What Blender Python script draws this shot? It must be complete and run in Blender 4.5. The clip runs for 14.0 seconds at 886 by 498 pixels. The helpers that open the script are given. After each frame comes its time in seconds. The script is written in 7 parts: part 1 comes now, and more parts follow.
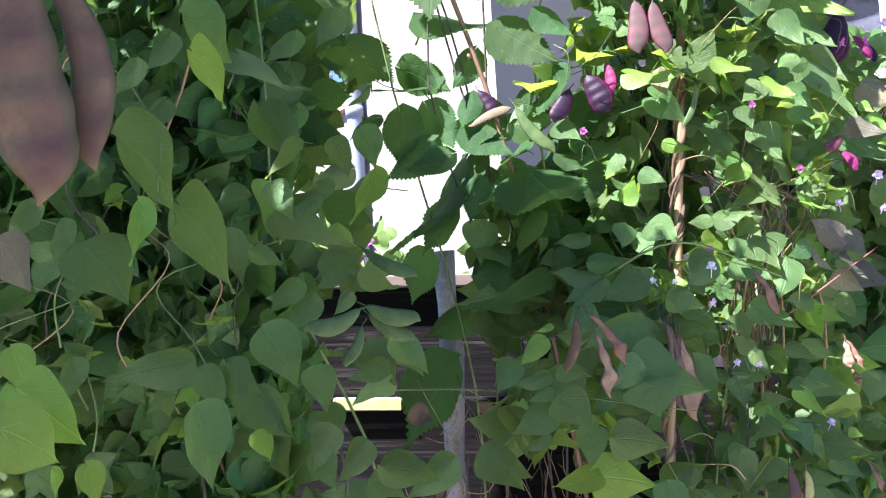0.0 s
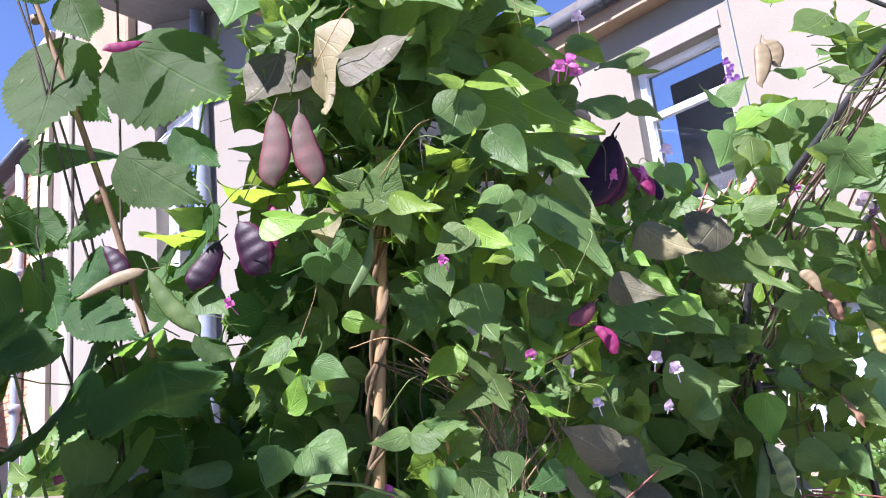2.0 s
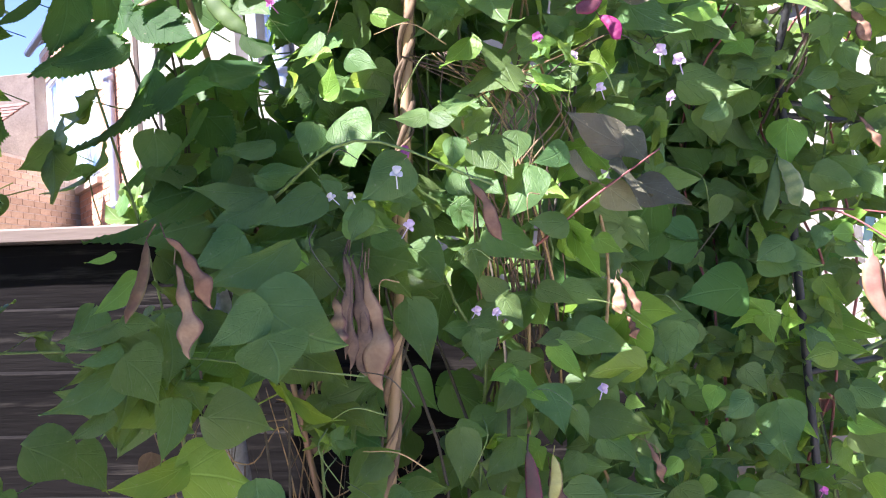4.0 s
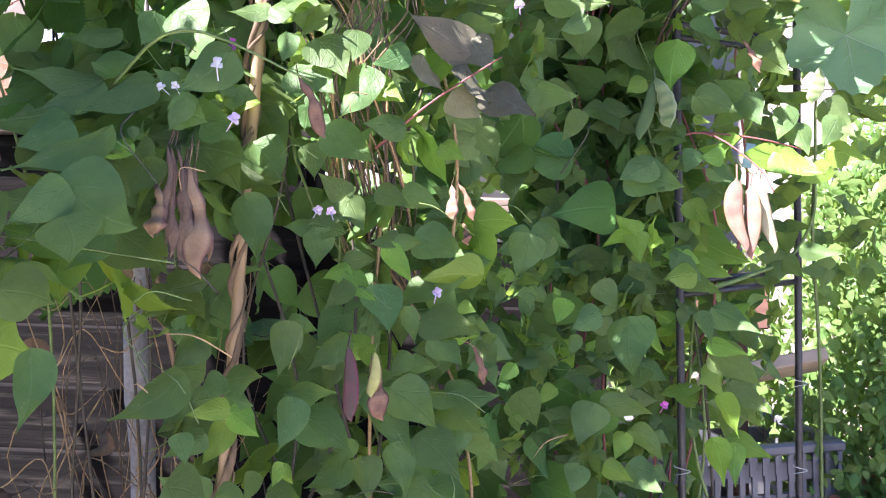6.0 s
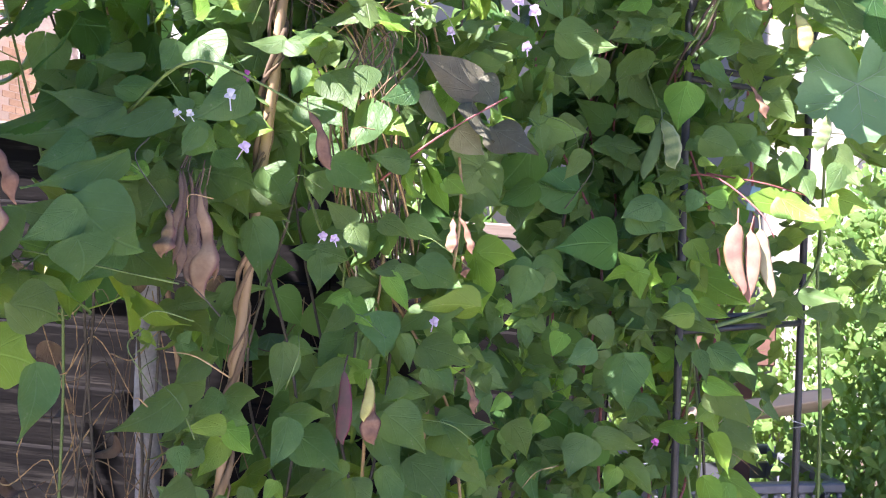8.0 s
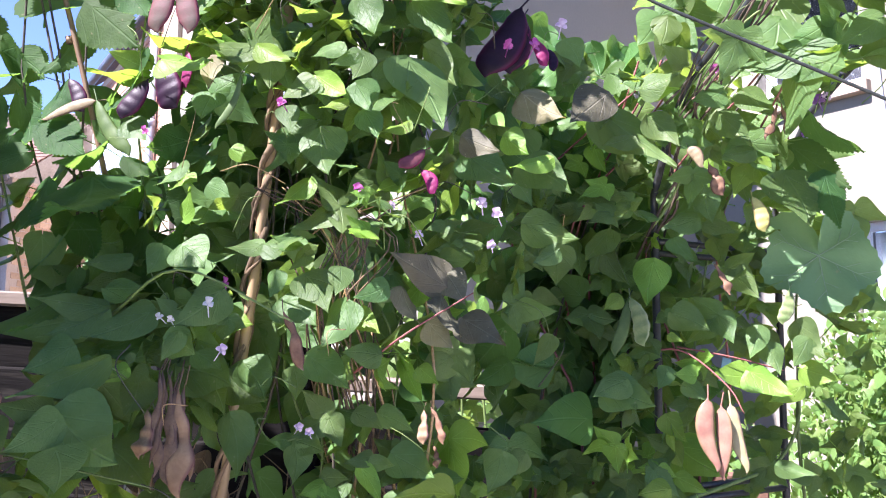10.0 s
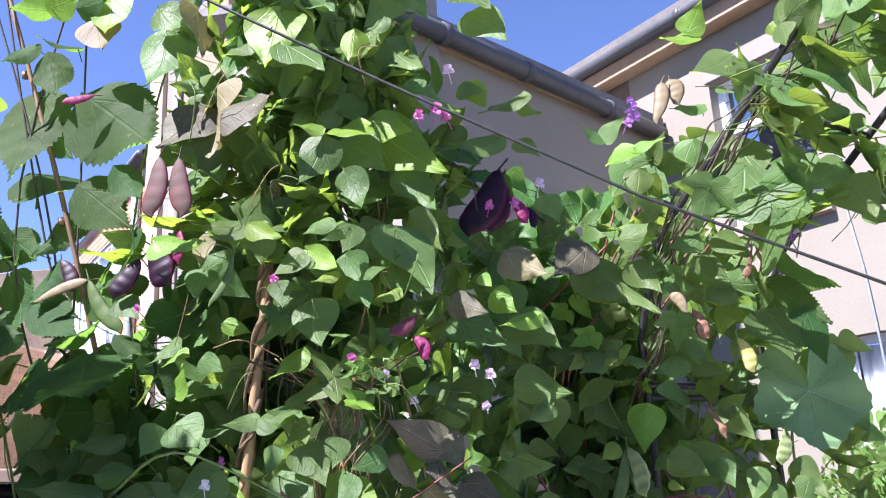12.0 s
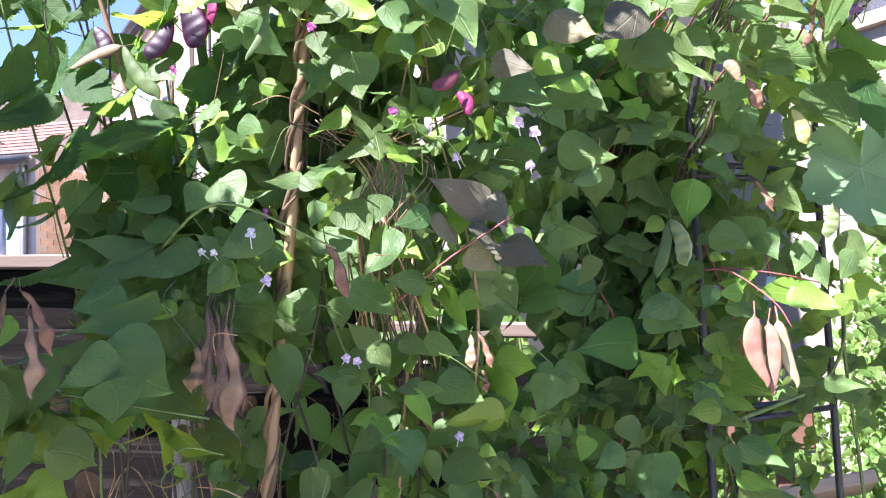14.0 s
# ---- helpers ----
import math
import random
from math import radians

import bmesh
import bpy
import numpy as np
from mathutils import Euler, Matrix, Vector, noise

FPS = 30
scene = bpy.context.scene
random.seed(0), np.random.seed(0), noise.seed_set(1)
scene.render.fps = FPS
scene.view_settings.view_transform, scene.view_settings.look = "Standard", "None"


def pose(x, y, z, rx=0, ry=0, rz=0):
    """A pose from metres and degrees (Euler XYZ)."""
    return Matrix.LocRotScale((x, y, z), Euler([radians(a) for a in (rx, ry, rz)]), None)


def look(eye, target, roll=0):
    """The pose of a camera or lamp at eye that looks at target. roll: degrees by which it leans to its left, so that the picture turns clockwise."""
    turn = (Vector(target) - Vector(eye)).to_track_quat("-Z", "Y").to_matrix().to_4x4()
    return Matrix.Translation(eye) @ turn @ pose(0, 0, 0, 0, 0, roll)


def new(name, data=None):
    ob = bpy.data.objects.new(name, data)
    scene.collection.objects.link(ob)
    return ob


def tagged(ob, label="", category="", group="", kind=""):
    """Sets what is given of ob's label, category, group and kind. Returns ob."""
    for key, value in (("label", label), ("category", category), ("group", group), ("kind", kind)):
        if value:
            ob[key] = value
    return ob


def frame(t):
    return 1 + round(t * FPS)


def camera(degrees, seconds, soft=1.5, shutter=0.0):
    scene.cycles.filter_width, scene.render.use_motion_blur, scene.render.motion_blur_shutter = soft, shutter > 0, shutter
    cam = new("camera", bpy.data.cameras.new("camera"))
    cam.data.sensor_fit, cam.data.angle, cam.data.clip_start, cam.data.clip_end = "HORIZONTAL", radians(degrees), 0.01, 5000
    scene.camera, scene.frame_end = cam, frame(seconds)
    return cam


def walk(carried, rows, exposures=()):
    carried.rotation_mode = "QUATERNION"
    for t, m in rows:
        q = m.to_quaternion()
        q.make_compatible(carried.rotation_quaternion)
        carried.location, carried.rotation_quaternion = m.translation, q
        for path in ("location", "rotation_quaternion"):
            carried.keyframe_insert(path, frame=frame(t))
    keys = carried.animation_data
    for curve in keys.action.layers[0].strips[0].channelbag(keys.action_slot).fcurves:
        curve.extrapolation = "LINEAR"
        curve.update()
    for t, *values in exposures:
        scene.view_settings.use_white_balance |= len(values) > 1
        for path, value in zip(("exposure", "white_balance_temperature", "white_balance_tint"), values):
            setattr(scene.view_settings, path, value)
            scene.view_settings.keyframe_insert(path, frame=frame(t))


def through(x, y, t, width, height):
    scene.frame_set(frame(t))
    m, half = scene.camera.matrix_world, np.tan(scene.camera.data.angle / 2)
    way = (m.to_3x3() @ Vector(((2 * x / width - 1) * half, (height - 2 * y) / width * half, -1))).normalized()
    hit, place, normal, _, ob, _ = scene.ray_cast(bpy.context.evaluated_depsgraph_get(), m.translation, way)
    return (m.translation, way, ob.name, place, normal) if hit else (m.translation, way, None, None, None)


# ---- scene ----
cam = camera(55.9, 14.0, soft=1.1)
PATH = [
    (0, (0.259, 0.238, 1.54), (0.094, 2.226, 1.689), -3.5),
    (0.5, (0.343, 0.369, 1.562), (0.239, 2.351, 1.806), -3.6),
    (1, (0.411, 0.514, 1.588), (0.439, 2.485, 1.922), -5.6),
    (1.5, (0.491, 0.614, 1.613), (0.544, 2.567, 2.044), -6.1),
    (2, (0.597, 0.7, 1.626), (0.658, 2.637, 2.122), -6.1),
    (2.5, (0.615, 0.72, 1.602), (0.645, 2.661, 2.085), -6.2),
    (3, (0.632, 0.725, 1.552), (0.595, 2.687, 1.941), -5.6),
    (3.5, (0.654, 0.675, 1.517), (0.517, 2.646, 1.824), -5.1),
    (4, (0.657, 0.629, 1.462), (0.483, 2.619, 1.551), -4.5),
    (6.3, (0.862, 0.633, 1.424), (0.669, 2.622, 1.334), -0.8),
    (6.5, (0.863, 0.622, 1.425), (0.667, 2.611, 1.338), -0.3),
    (7, (0.868, 0.613, 1.434), (0.648, 2.599, 1.34), 1.1),
    (7.2, (0.87, 0.614, 1.433), (0.641, 2.599, 1.339), 1.2),
    (9.5, (0.919, 0.579, 1.52), (0.647, 2.556, 1.651), 1.3),
    (10, (0.931, 0.567, 1.535), (0.665, 2.535, 1.764), 0.4),
    (10.5, (0.933, 0.558, 1.546), (0.691, 2.518, 1.864), -0.7),
    (11, (0.938, 0.552, 1.555), (0.706, 2.499, 1.95), -1.8),
    (11.5, (0.929, 0.55, 1.56), (0.712, 2.485, 2.02), -2.4),
    (12, (0.923, 0.543, 1.572), (0.714, 2.459, 2.109), -3.0),
    (12.5, (0.922, 0.535, 1.573), (0.713, 2.444, 2.131), -3.3),
    (13, (0.911, 0.539, 1.541), (0.657, 2.472, 1.988), -2.6),
    (13.5, (0.91, 0.559, 1.505), (0.607, 2.522, 1.735), -2.4),
    (14, (0.905, 0.579, 1.488), (0.585, 2.548, 1.631), -2.4),
]
walk(cam, [(t, look(eye, target, roll)) for t, eye, target, roll in PATH], exposures=[(0, 3.14, 5600, 29), (0.5, 3.32, 5600, 29), (1, 2.82, 5650, 29), (2, 2.50, 5700, 29), (4, 3.20, 5800, 30), (6.5, 3.52, 5850, 33), (7, 3.52, 5850, 33), (9.5, 3.11, 5800, 31), (12.5, 2.50, 5750, 28), (14, 3.17, 5800, 30)])

# ---- light ----
SUN_TO = Vector((-0.45, -0.36, 0.81)).normalized()
world = bpy.data.worlds.new("world")
scene.world = world
world.use_nodes = True
wn = world.node_tree.nodes
sky = wn.new("ShaderNodeTexSky")
sky.sky_type, sky.sun_disc = "NISHITA", False
sky.sun_elevation = math.asin(SUN_TO.z)
sky.air_density, sky.dust_density, sky.ozone_density = 0.42, 0.0, 1.2
sky.altitude = 1500
sky.sun_rotation = math.atan2(SUN_TO.x, SUN_TO.y)
wn["Background"].inputs["Strength"].default_value = 0.083
world.node_tree.links.new(sky.outputs[0], wn["Background"].inputs["Color"])
sun = new("sun", bpy.data.lights.new("sun", "SUN"))
sun.data.energy, sun.data.angle, sun.data.color = 3.4, radians(0.6), (1.0, 0.94, 0.84)
sun.matrix_world = look(SUN_TO * 30, (0, 0, 0))


# ---- materials ----
def base_material(name, rough=0.6, metal=0.0):
    m = bpy.data.materials.new(name)
    m.use_nodes = True
    p = m.node_tree.nodes["Principled BSDF"]
    p.inputs["Roughness"].default_value, p.inputs["Metallic"].default_value = rough, metal
    return m, m.node_tree, p


def node(nt, kind, **sets):
    n = nt.nodes.new(kind)
    for k, val in sets.items():
        n.inputs[k].default_value = val
    return n


def mixed(nt, fac, a, b, mode="MIX"):
    """Colour mix; a, b and fac may be sockets or values."""
    n = nt.nodes.new("ShaderNodeMix")
    n.data_type, n.blend_type = "RGBA", mode
    for sock, val in ((n.inputs[0], fac), (n.inputs[6], a), (n.inputs[7], b)):
        if hasattr(val, "links"):
            nt.links.new(val, sock)
        elif sock == n.inputs[0]:
            sock.default_value = val
        else:
            sock.default_value = (*val, 1)
    return n.outputs[2]


def calc(nt, op, a, b=0.0, c=0.0):
    n = nt.nodes.new("ShaderNodeMath")
    n.operation = op
    for sock, val in zip(n.inputs, (a, b, c)):
        if hasattr(val, "links"):
            nt.links.new(val, sock)
        else:
            sock.default_value = val
    return n.outputs[0]


def noise_of(nt, scale, detail=3.0, vec=None, rough=0.55):
    n = node(nt, "ShaderNodeTexNoise", Scale=scale, Detail=detail, Roughness=rough)
    if vec is not None:
        nt.links.new(vec, n.inputs["Vector"])
    return n.outputs["Fac"]


def ramp(nt, fac, lo, hi):
    n = nt.nodes.new("ShaderNodeMapRange")
    n.inputs["From Min"].default_value, n.inputs["From Max"].default_value = lo, hi
    nt.links.new(fac, n.inputs["Value"])
    return n.outputs[0]


def bump(nt, p, height, strength=0.3, dist=0.002):
    n = node(nt, "ShaderNodeBump", Strength=strength, Distance=dist)
    nt.links.new(height, n.inputs["Height"])
    nt.links.new(n.outputs[0], p.inputs["Normal"])
    return n


def surface(name, dark, light, scale, rough=0.6, metal=0.0, fine=8.0, relief=0.3, dist=0.002, stretch=None, stain=None, gloss=0.35, streak=None):
    """A worn surface: two colours blended by noise at two scales, with relief; stretch squeezes the grain along an axis."""
    m, nt, p = base_material(name, rough, metal)
    tc = nt.nodes.new("ShaderNodeTexCoord")
    vec = tc.outputs["Object"]
    if stretch:
        mp = nt.nodes.new("ShaderNodeMapping")
        mp.inputs["Scale"].default_value = stretch
        nt.links.new(vec, mp.inputs["Vector"])
        vec = mp.outputs[0]
    big, small = noise_of(nt, scale, 4, vec), noise_of(nt, scale * fine, 4, vec)
    fac = calc(nt, "ADD", calc(nt, "MULTIPLY", ramp(nt, big, 0.3, 0.7), 0.6), calc(nt, "MULTIPLY", ramp(nt, small, 0.3, 0.7), 0.4))
    col = mixed(nt, fac, dark, light)
    if stain:
        col = mixed(nt, calc(nt, "MULTIPLY", ramp(nt, noise_of(nt, scale * 0.6, 5, vec), 0.52, 0.75), 0.8), col, stain)
    if streak:
        worn = calc(nt, "MULTIPLY", ramp(nt, noise_of(nt, scale * 7, 5, vec, 0.7), 0.54, 0.66), ramp(nt, noise_of(nt, scale * 0.9, 2, vec), 0.42, 0.6))
        col = mixed(nt, calc(nt, "MULTIPLY", worn, 0.75), col, streak)
    oi = nt.nodes.new("ShaderNodeObjectInfo")
    hs = nt.nodes.new("ShaderNodeHueSaturation")
    nt.links.new(col, hs.inputs["Color"])
    nt.links.new(calc(nt, "ADD", calc(nt, "MULTIPLY", oi.outputs["Random"], 0.3), 0.85), hs.inputs["Value"])
    nt.links.new(hs.outputs[0], p.inputs["Base Color"])
    nt.links.new(calc(nt, "ADD", calc(nt, "MULTIPLY", small, 0.25), rough - 0.12), p.inputs["Roughness"])
    p.inputs["Specular IOR Level"].default_value = gloss
    bump(nt, p, calc(nt, "ADD", small, calc(nt, "MULTIPLY", big, 0.6)), relief, dist)
    return m


def leaf_material(name, dark, light, glow, through=0.4, rough=0.43, vein=0.3, island=False, sat=1.0, gloss=0.28):
    """A living leaf: veins from the blade's own map, mottling, and light passing through the blade."""
    m, nt, p = base_material(name, rough)
    uv = nt.nodes.new("ShaderNodeUVMap").outputs[0]
    sep = nt.nodes.new("ShaderNodeSeparateXYZ")
    nt.links.new(uv, sep.inputs[0])
    across = calc(nt, "ABSOLUTE", calc(nt, "SUBTRACT", sep.outputs[0], 0.5))
    midrib = ramp(nt, across, 0.022, 0.006)
    bow = calc(nt, "ADD", calc(nt, "MULTIPLY", across, -2.2), calc(nt, "MULTIPLY", calc(nt, "MULTIPLY", across, across), -5.0))
    wave = calc(nt, "FRACT", calc(nt, "ADD", calc(nt, "MULTIPLY", sep.outputs[1], 6.0), bow))
    side = ramp(nt, calc(nt, "ABSOLUTE", calc(nt, "SUBTRACT", wave, 0.5)), 0.07, 0.015)
    basal = calc(nt, "MULTIPLY", ramp(nt, calc(nt, "ABSOLUTE", calc(nt, "SUBTRACT", across, calc(nt, "MULTIPLY", sep.outputs[1], 0.8))), 0.018, 0.005), ramp(nt, sep.outputs[1], 0.5, 0.2))
    veins = calc(nt, "MAXIMUM", midrib, calc(nt, "MAXIMUM", calc(nt, "MULTIPLY", side, 0.28), calc(nt, "MULTIPLY", basal, 0.8)))
    tc = nt.nodes.new("ShaderNodeTexCoord").outputs["Object"]
    if island:
        geo = nt.nodes.new("ShaderNodeNewGeometry")
        rnd = geo.outputs["Random Per Island"]
    else:
        oi = nt.nodes.new("ShaderNodeObjectInfo")
        rnd = oi.outputs["Random"]
    big = noise_of(nt, 4.0 if not island else 9.0, 3, tc)
    fine = noise_of(nt, 22.0 if not island else 90.0, 3, tc)
    col = mixed(nt, calc(nt, "ADD", calc(nt, "MULTIPLY", ramp(nt, big, 0.3, 0.7), 0.45), calc(nt, "MULTIPLY", rnd, 0.55)), dark, light)
    col = mixed(nt, calc(nt, "MULTIPLY", ramp(nt, fine, 0.45, 0.75), 0.25), col, light)
    col = mixed(nt, calc(nt, "MULTIPLY", veins, vein), col, tuple(min(1, c * 1.9 + 0.04) for c in light))
    hs = nt.nodes.new("ShaderNodeHueSaturation")
    nt.links.new(col, hs.inputs["Color"])
    wob = nt.nodes.new("ShaderNodeTexWhiteNoise")
    wob.noise_dimensions = "1D"
    nt.links.new(rnd, wob.inputs["W"])
    nt.links.new(calc(nt, "ADD", calc(nt, "MULTIPLY", wob.outputs[0], 0.035), 0.4825), hs.inputs["Hue"])
    nt.links.new(calc(nt, "ADD", calc(nt, "MULTIPLY", wob.outputs[0], 0.3), 0.85), hs.inputs["Value"])
    hs.inputs["Saturation"].default_value = sat
    # scattered insect marks
    specks = ramp(nt, noise_of(nt, 11.0 if not island else 60.0, 1, tc), 0.74, 0.78)
    body = mixed(nt, calc(nt, "MULTIPLY", specks, 0.5), hs.outputs[0], (0.32, 0.28, 0.15))
    nt.links.new(body, p.inputs["Base Color"])
    p.inputs["Specular IOR Level"].default_value = gloss
    bp = bump(nt, p, calc(nt, "ADD", calc(nt, "MULTIPLY", veins, -0.7), calc(nt, "MULTIPLY", fine, 0.5)), 0.45, 0.003)
    tr = nt.nodes.new("ShaderNodeBsdfTranslucent")
    nt.links.new(mixed(nt, 0.75, body, glow), tr.inputs["Color"])
    nt.links.new(bp.outputs[0], tr.inputs["Normal"])
    mix = nt.nodes.new("ShaderNodeMixShader")
    mix.inputs[0].default_value = through
    nt.links.new(p.outputs[0], mix.inputs[1])
    nt.links.new(tr.outputs[0], mix.inputs[2])
    nt.links.new(mix.outputs[0], nt.nodes["Material Output"].inputs["Surface"])
    return m


LEAF_GREEN = leaf_material("bean_leaf_green", (0.052, 0.113, 0.037), (0.135, 0.212, 0.07), (0.36, 0.52, 0.05), 0.42, vein=0.16, gloss=0.17)
LEAF_YOUNG = leaf_material("bean_leaf_young", (0.12, 0.23, 0.035), (0.2, 0.34, 0.05), (0.42, 0.62, 0.05), 0.46)
LEAF_BRONZE = leaf_material("bean_leaf_bronze", (0.05, 0.05, 0.03), (0.115, 0.112, 0.066), (0.2, 0.17, 0.05), 0.2, rough=0.6, vein=0.2)
LEAF_OLIVE = leaf_material("olive_old_leaf", (0.12, 0.11, 0.05), (0.24, 0.21, 0.12), (0.35, 0.3, 0.06), 0.3, rough=0.6, vein=0.25)
LEAF_TOOTHED = leaf_material("toothed_leaf", (0.03, 0.072, 0.024), (0.052, 0.11, 0.035), (0.22, 0.42, 0.05), 0.5, rough=0.62, vein=0.26, gloss=0.13)
LEAF_SQUASH = leaf_material("squash_leaf", (0.12, 0.22, 0.1), (0.18, 0.3, 0.14), (0.34, 0.52, 0.14), 0.35, rough=0.65, vein=0.42)
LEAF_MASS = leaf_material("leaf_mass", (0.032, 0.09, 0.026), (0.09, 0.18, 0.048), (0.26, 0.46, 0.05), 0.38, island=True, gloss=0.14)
LEAF_HEDGE = leaf_material("hedge_leaf", (0.06, 0.13, 0.03), (0.17, 0.28, 0.07), (0.34, 0.48, 0.07), 0.38, island=True)
LEAF_DEAD = leaf_material("withered_leaf", (0.09, 0.06, 0.035), (0.24, 0.17, 0.1), (0.2, 0.12, 0.05), 0.15, rough=0.8, vein=0.2)
LEAVES = {"b": LEAF_GREEN, "y": LEAF_YOUNG, "z": LEAF_BRONZE, "s": LEAF_TOOTHED, "o": LEAF_OLIVE}


def pod_material(name, dark, light, edge, rough=0.5, through=0.1):
    """A bean pod: mottled skin, darker seam, light passing a little through."""
    m, nt, p = base_material(name, rough)
    tc = nt.nodes.new("ShaderNodeTexCoord").outputs["Object"]
    uv = nt.nodes.new("ShaderNodeUVMap").outputs[0]
    sep = nt.nodes.new("ShaderNodeSeparateXYZ")
    nt.links.new(uv, sep.inputs[0])
    seam = ramp(nt, calc(nt, "ABSOLUTE", calc(nt, "SUBTRACT", sep.outputs[0], 0.5)), 0.36, 0.47)
    col = mixed(nt, ramp(nt, noise_of(nt, 3.0, 4, tc), 0.35, 0.65), dark, light)
    col = mixed(nt, calc(nt, "MULTIPLY", ramp(nt, noise_of(nt, 30.0, 3, tc), 0.45, 0.7), 0.35), col, dark)
    col = mixed(nt, calc(nt, "MULTIPLY", seam, 0.85), col, edge)
    nt.links.new(col, p.inputs["Base Color"])
    p.inputs["Specular IOR Level"].default_value = 0.18
    bump(nt, p, noise_of(nt, 26.0, 3, tc), 0.3, 0.001)
    tr = nt.nodes.new("ShaderNodeBsdfTranslucent")
    nt.links.new(mixed(nt, 0.5, col, edge), tr.inputs["Color"])
    mix = nt.nodes.new("ShaderNodeMixShader")
    mix.inputs[0].default_value = through
    nt.links.new(p.outputs[0], mix.inputs[1])
    nt.links.new(tr.outputs[0], mix.inputs[2])
    nt.links.new(mix.outputs[0], nt.nodes["Material Output"].inputs["Surface"])
    return m


PODS = {
    "pink": (pod_material("pod_pink", (0.065, 0.055, 0.04), (0.125, 0.058, 0.055), (0.13, 0.03, 0.045), 0.62), "ripening pink and grey-green pod"),
    "purple": (pod_material("pod_purple", (0.008, 0.004, 0.01), (0.022, 0.008, 0.022), (0.07, 0.009, 0.04), through=0.04), "dark purple pod"),
    "magenta": (pod_material("pod_magenta", (0.14, 0.015, 0.06), (0.26, 0.035, 0.12), (0.32, 0.03, 0.13), through=0.3), "bright magenta pod"),
    "tan": (pod_material("pod_tan", (0.15, 0.125, 0.07), (0.235, 0.19, 0.11), (0.15, 0.09, 0.06)), "pale tan ripe pod"),
    "green": (pod_material("pod_green", (0.06, 0.11, 0.035), (0.11, 0.17, 0.055), (0.09, 0.14, 0.04), through=0.25), "green unripe pod"),
    "young": (pod_material("pod_yellow", (0.3, 0.3, 0.08), (0.42, 0.4, 0.14), (0.2, 0.15, 0.06)), "yellowing pod"),
    "brown": (pod_material("pod_brown", (0.13, 0.07, 0.042), (0.26, 0.155, 0.09), (0.09, 0.05, 0.035), 0.65), "withered brown pod"),
    "ripe": (pod_material("pod_ripe", (0.1, 0.055, 0.04), (0.2, 0.14, 0.07), (0.09, 0.08, 0.035), through=0.25), "ripening brown and green pod with swollen beans"),
    "wine": (pod_material("pod_wine", (0.09, 0.03, 0.04), (0.17, 0.06, 0.07), (0.2, 0.03, 0.07), through=0.2), "dull wine-red pod"),
    "rosy_green": (pod_material("pod_rosy_green", (0.26, 0.24, 0.12), (0.36, 0.33, 0.18), (0.3, 0.2, 0.13)), "plump olive-green and buff pod"),
    "husk": (pod_material("pod_husk", (0.2, 0.125, 0.07), (0.36, 0.26, 0.155), (0.12, 0.06, 0.055), 0.6, through=0.2), "dry tan pod swollen over one bean"),
    "dry": (pod_material("pod_dry", (0.075, 0.055, 0.042), (0.24, 0.165, 0.105), (0.1, 0.065, 0.055), 0.7, through=0.2), "dry shrivelled grey-brown pod"),
    "rose": (pod_material("pod_rose", (0.23, 0.105, 0.08), (0.29, 0.185, 0.12), (0.24, 0.17, 0.08)), "plump rose and buff pod"),
    "flat": (pod_material("pod_flat", (0.13, 0.22, 0.07), (0.36, 0.42, 0.2), (0.42, 0.46, 0.28), through=0.5), "flat pale green pod with seeds showing"),
}


def petal_material(name, a, b):
    m, nt, p = base_material(name, 0.55)
    tc = nt.nodes.new("ShaderNodeTexCoord").outputs["Object"]
    col = mixed(nt, ramp(nt, noise_of(nt, 2.0, 2, tc), 0.35, 0.65), a, b)
    nt.links.new(col, p.inputs["Base Color"])
    tr = nt.nodes.new("ShaderNodeBsdfTranslucent")
    nt.links.new(col, tr.inputs["Color"])
    mix = nt.nodes.new("ShaderNodeMixShader")
    mix.inputs[0].default_value = 0.35
    nt.links.new(p.outputs[0], mix.inputs[1])
    nt.links.new(tr.outputs[0], mix.inputs[2])
    nt.links.new(mix.outputs[0], nt.nodes["Material Output"].inputs["Surface"])
    return m


PETALS = {
    "white": (petal_material("petal_white", (0.66, 0.63, 0.6), (0.76, 0.74, 0.7)), "small white pea flower"),
    "lilac": (petal_material("petal_lilac", (0.52, 0.36, 0.52), (0.78, 0.69, 0.76)), "pale lilac pea flower"),
    "violet": (petal_material("petal_violet", (0.24, 0.08, 0.34), (0.45, 0.24, 0.55)), "violet pea flower"),
    "pink": (petal_material("petal_pink", (0.42, 0.06, 0.28), (0.6, 0.2, 0.45)), "bright pink pea flower"),
}
VEIN_PALE = surface("pale_vein", (0.22, 0.31, 0.16), (0.3, 0.4, 0.22), 30, 0.6)
STEM_GREEN = surface("green_stem", (0.07, 0.12, 0.03), (0.16, 0.22, 0.06), 30, 0.6)
STEM_DARK = surface("dark_stem", (0.03, 0.03, 0.02), (0.09, 0.075, 0.05), 30, 0.7)
STEM_RED = surface("reddish_stem", (0.16, 0.05, 0.045), (0.28, 0.1, 0.08), 30, 0.6)
STRAND = surface("dark_woody_strand", (0.035, 0.025, 0.018), (0.11, 0.078, 0.052), 24, 0.8, stretch=(1, 1, 0.2), relief=0.5)
CANE_BROWN = surface("aged_cane", (0.12, 0.075, 0.04), (0.24, 0.16, 0.09), 14, 0.6, stretch=(1, 1, 0.1))
STEM_STRAW = surface("straw_stem", (0.2, 0.12, 0.05), (0.42, 0.3, 0.14), 30, 0.75)
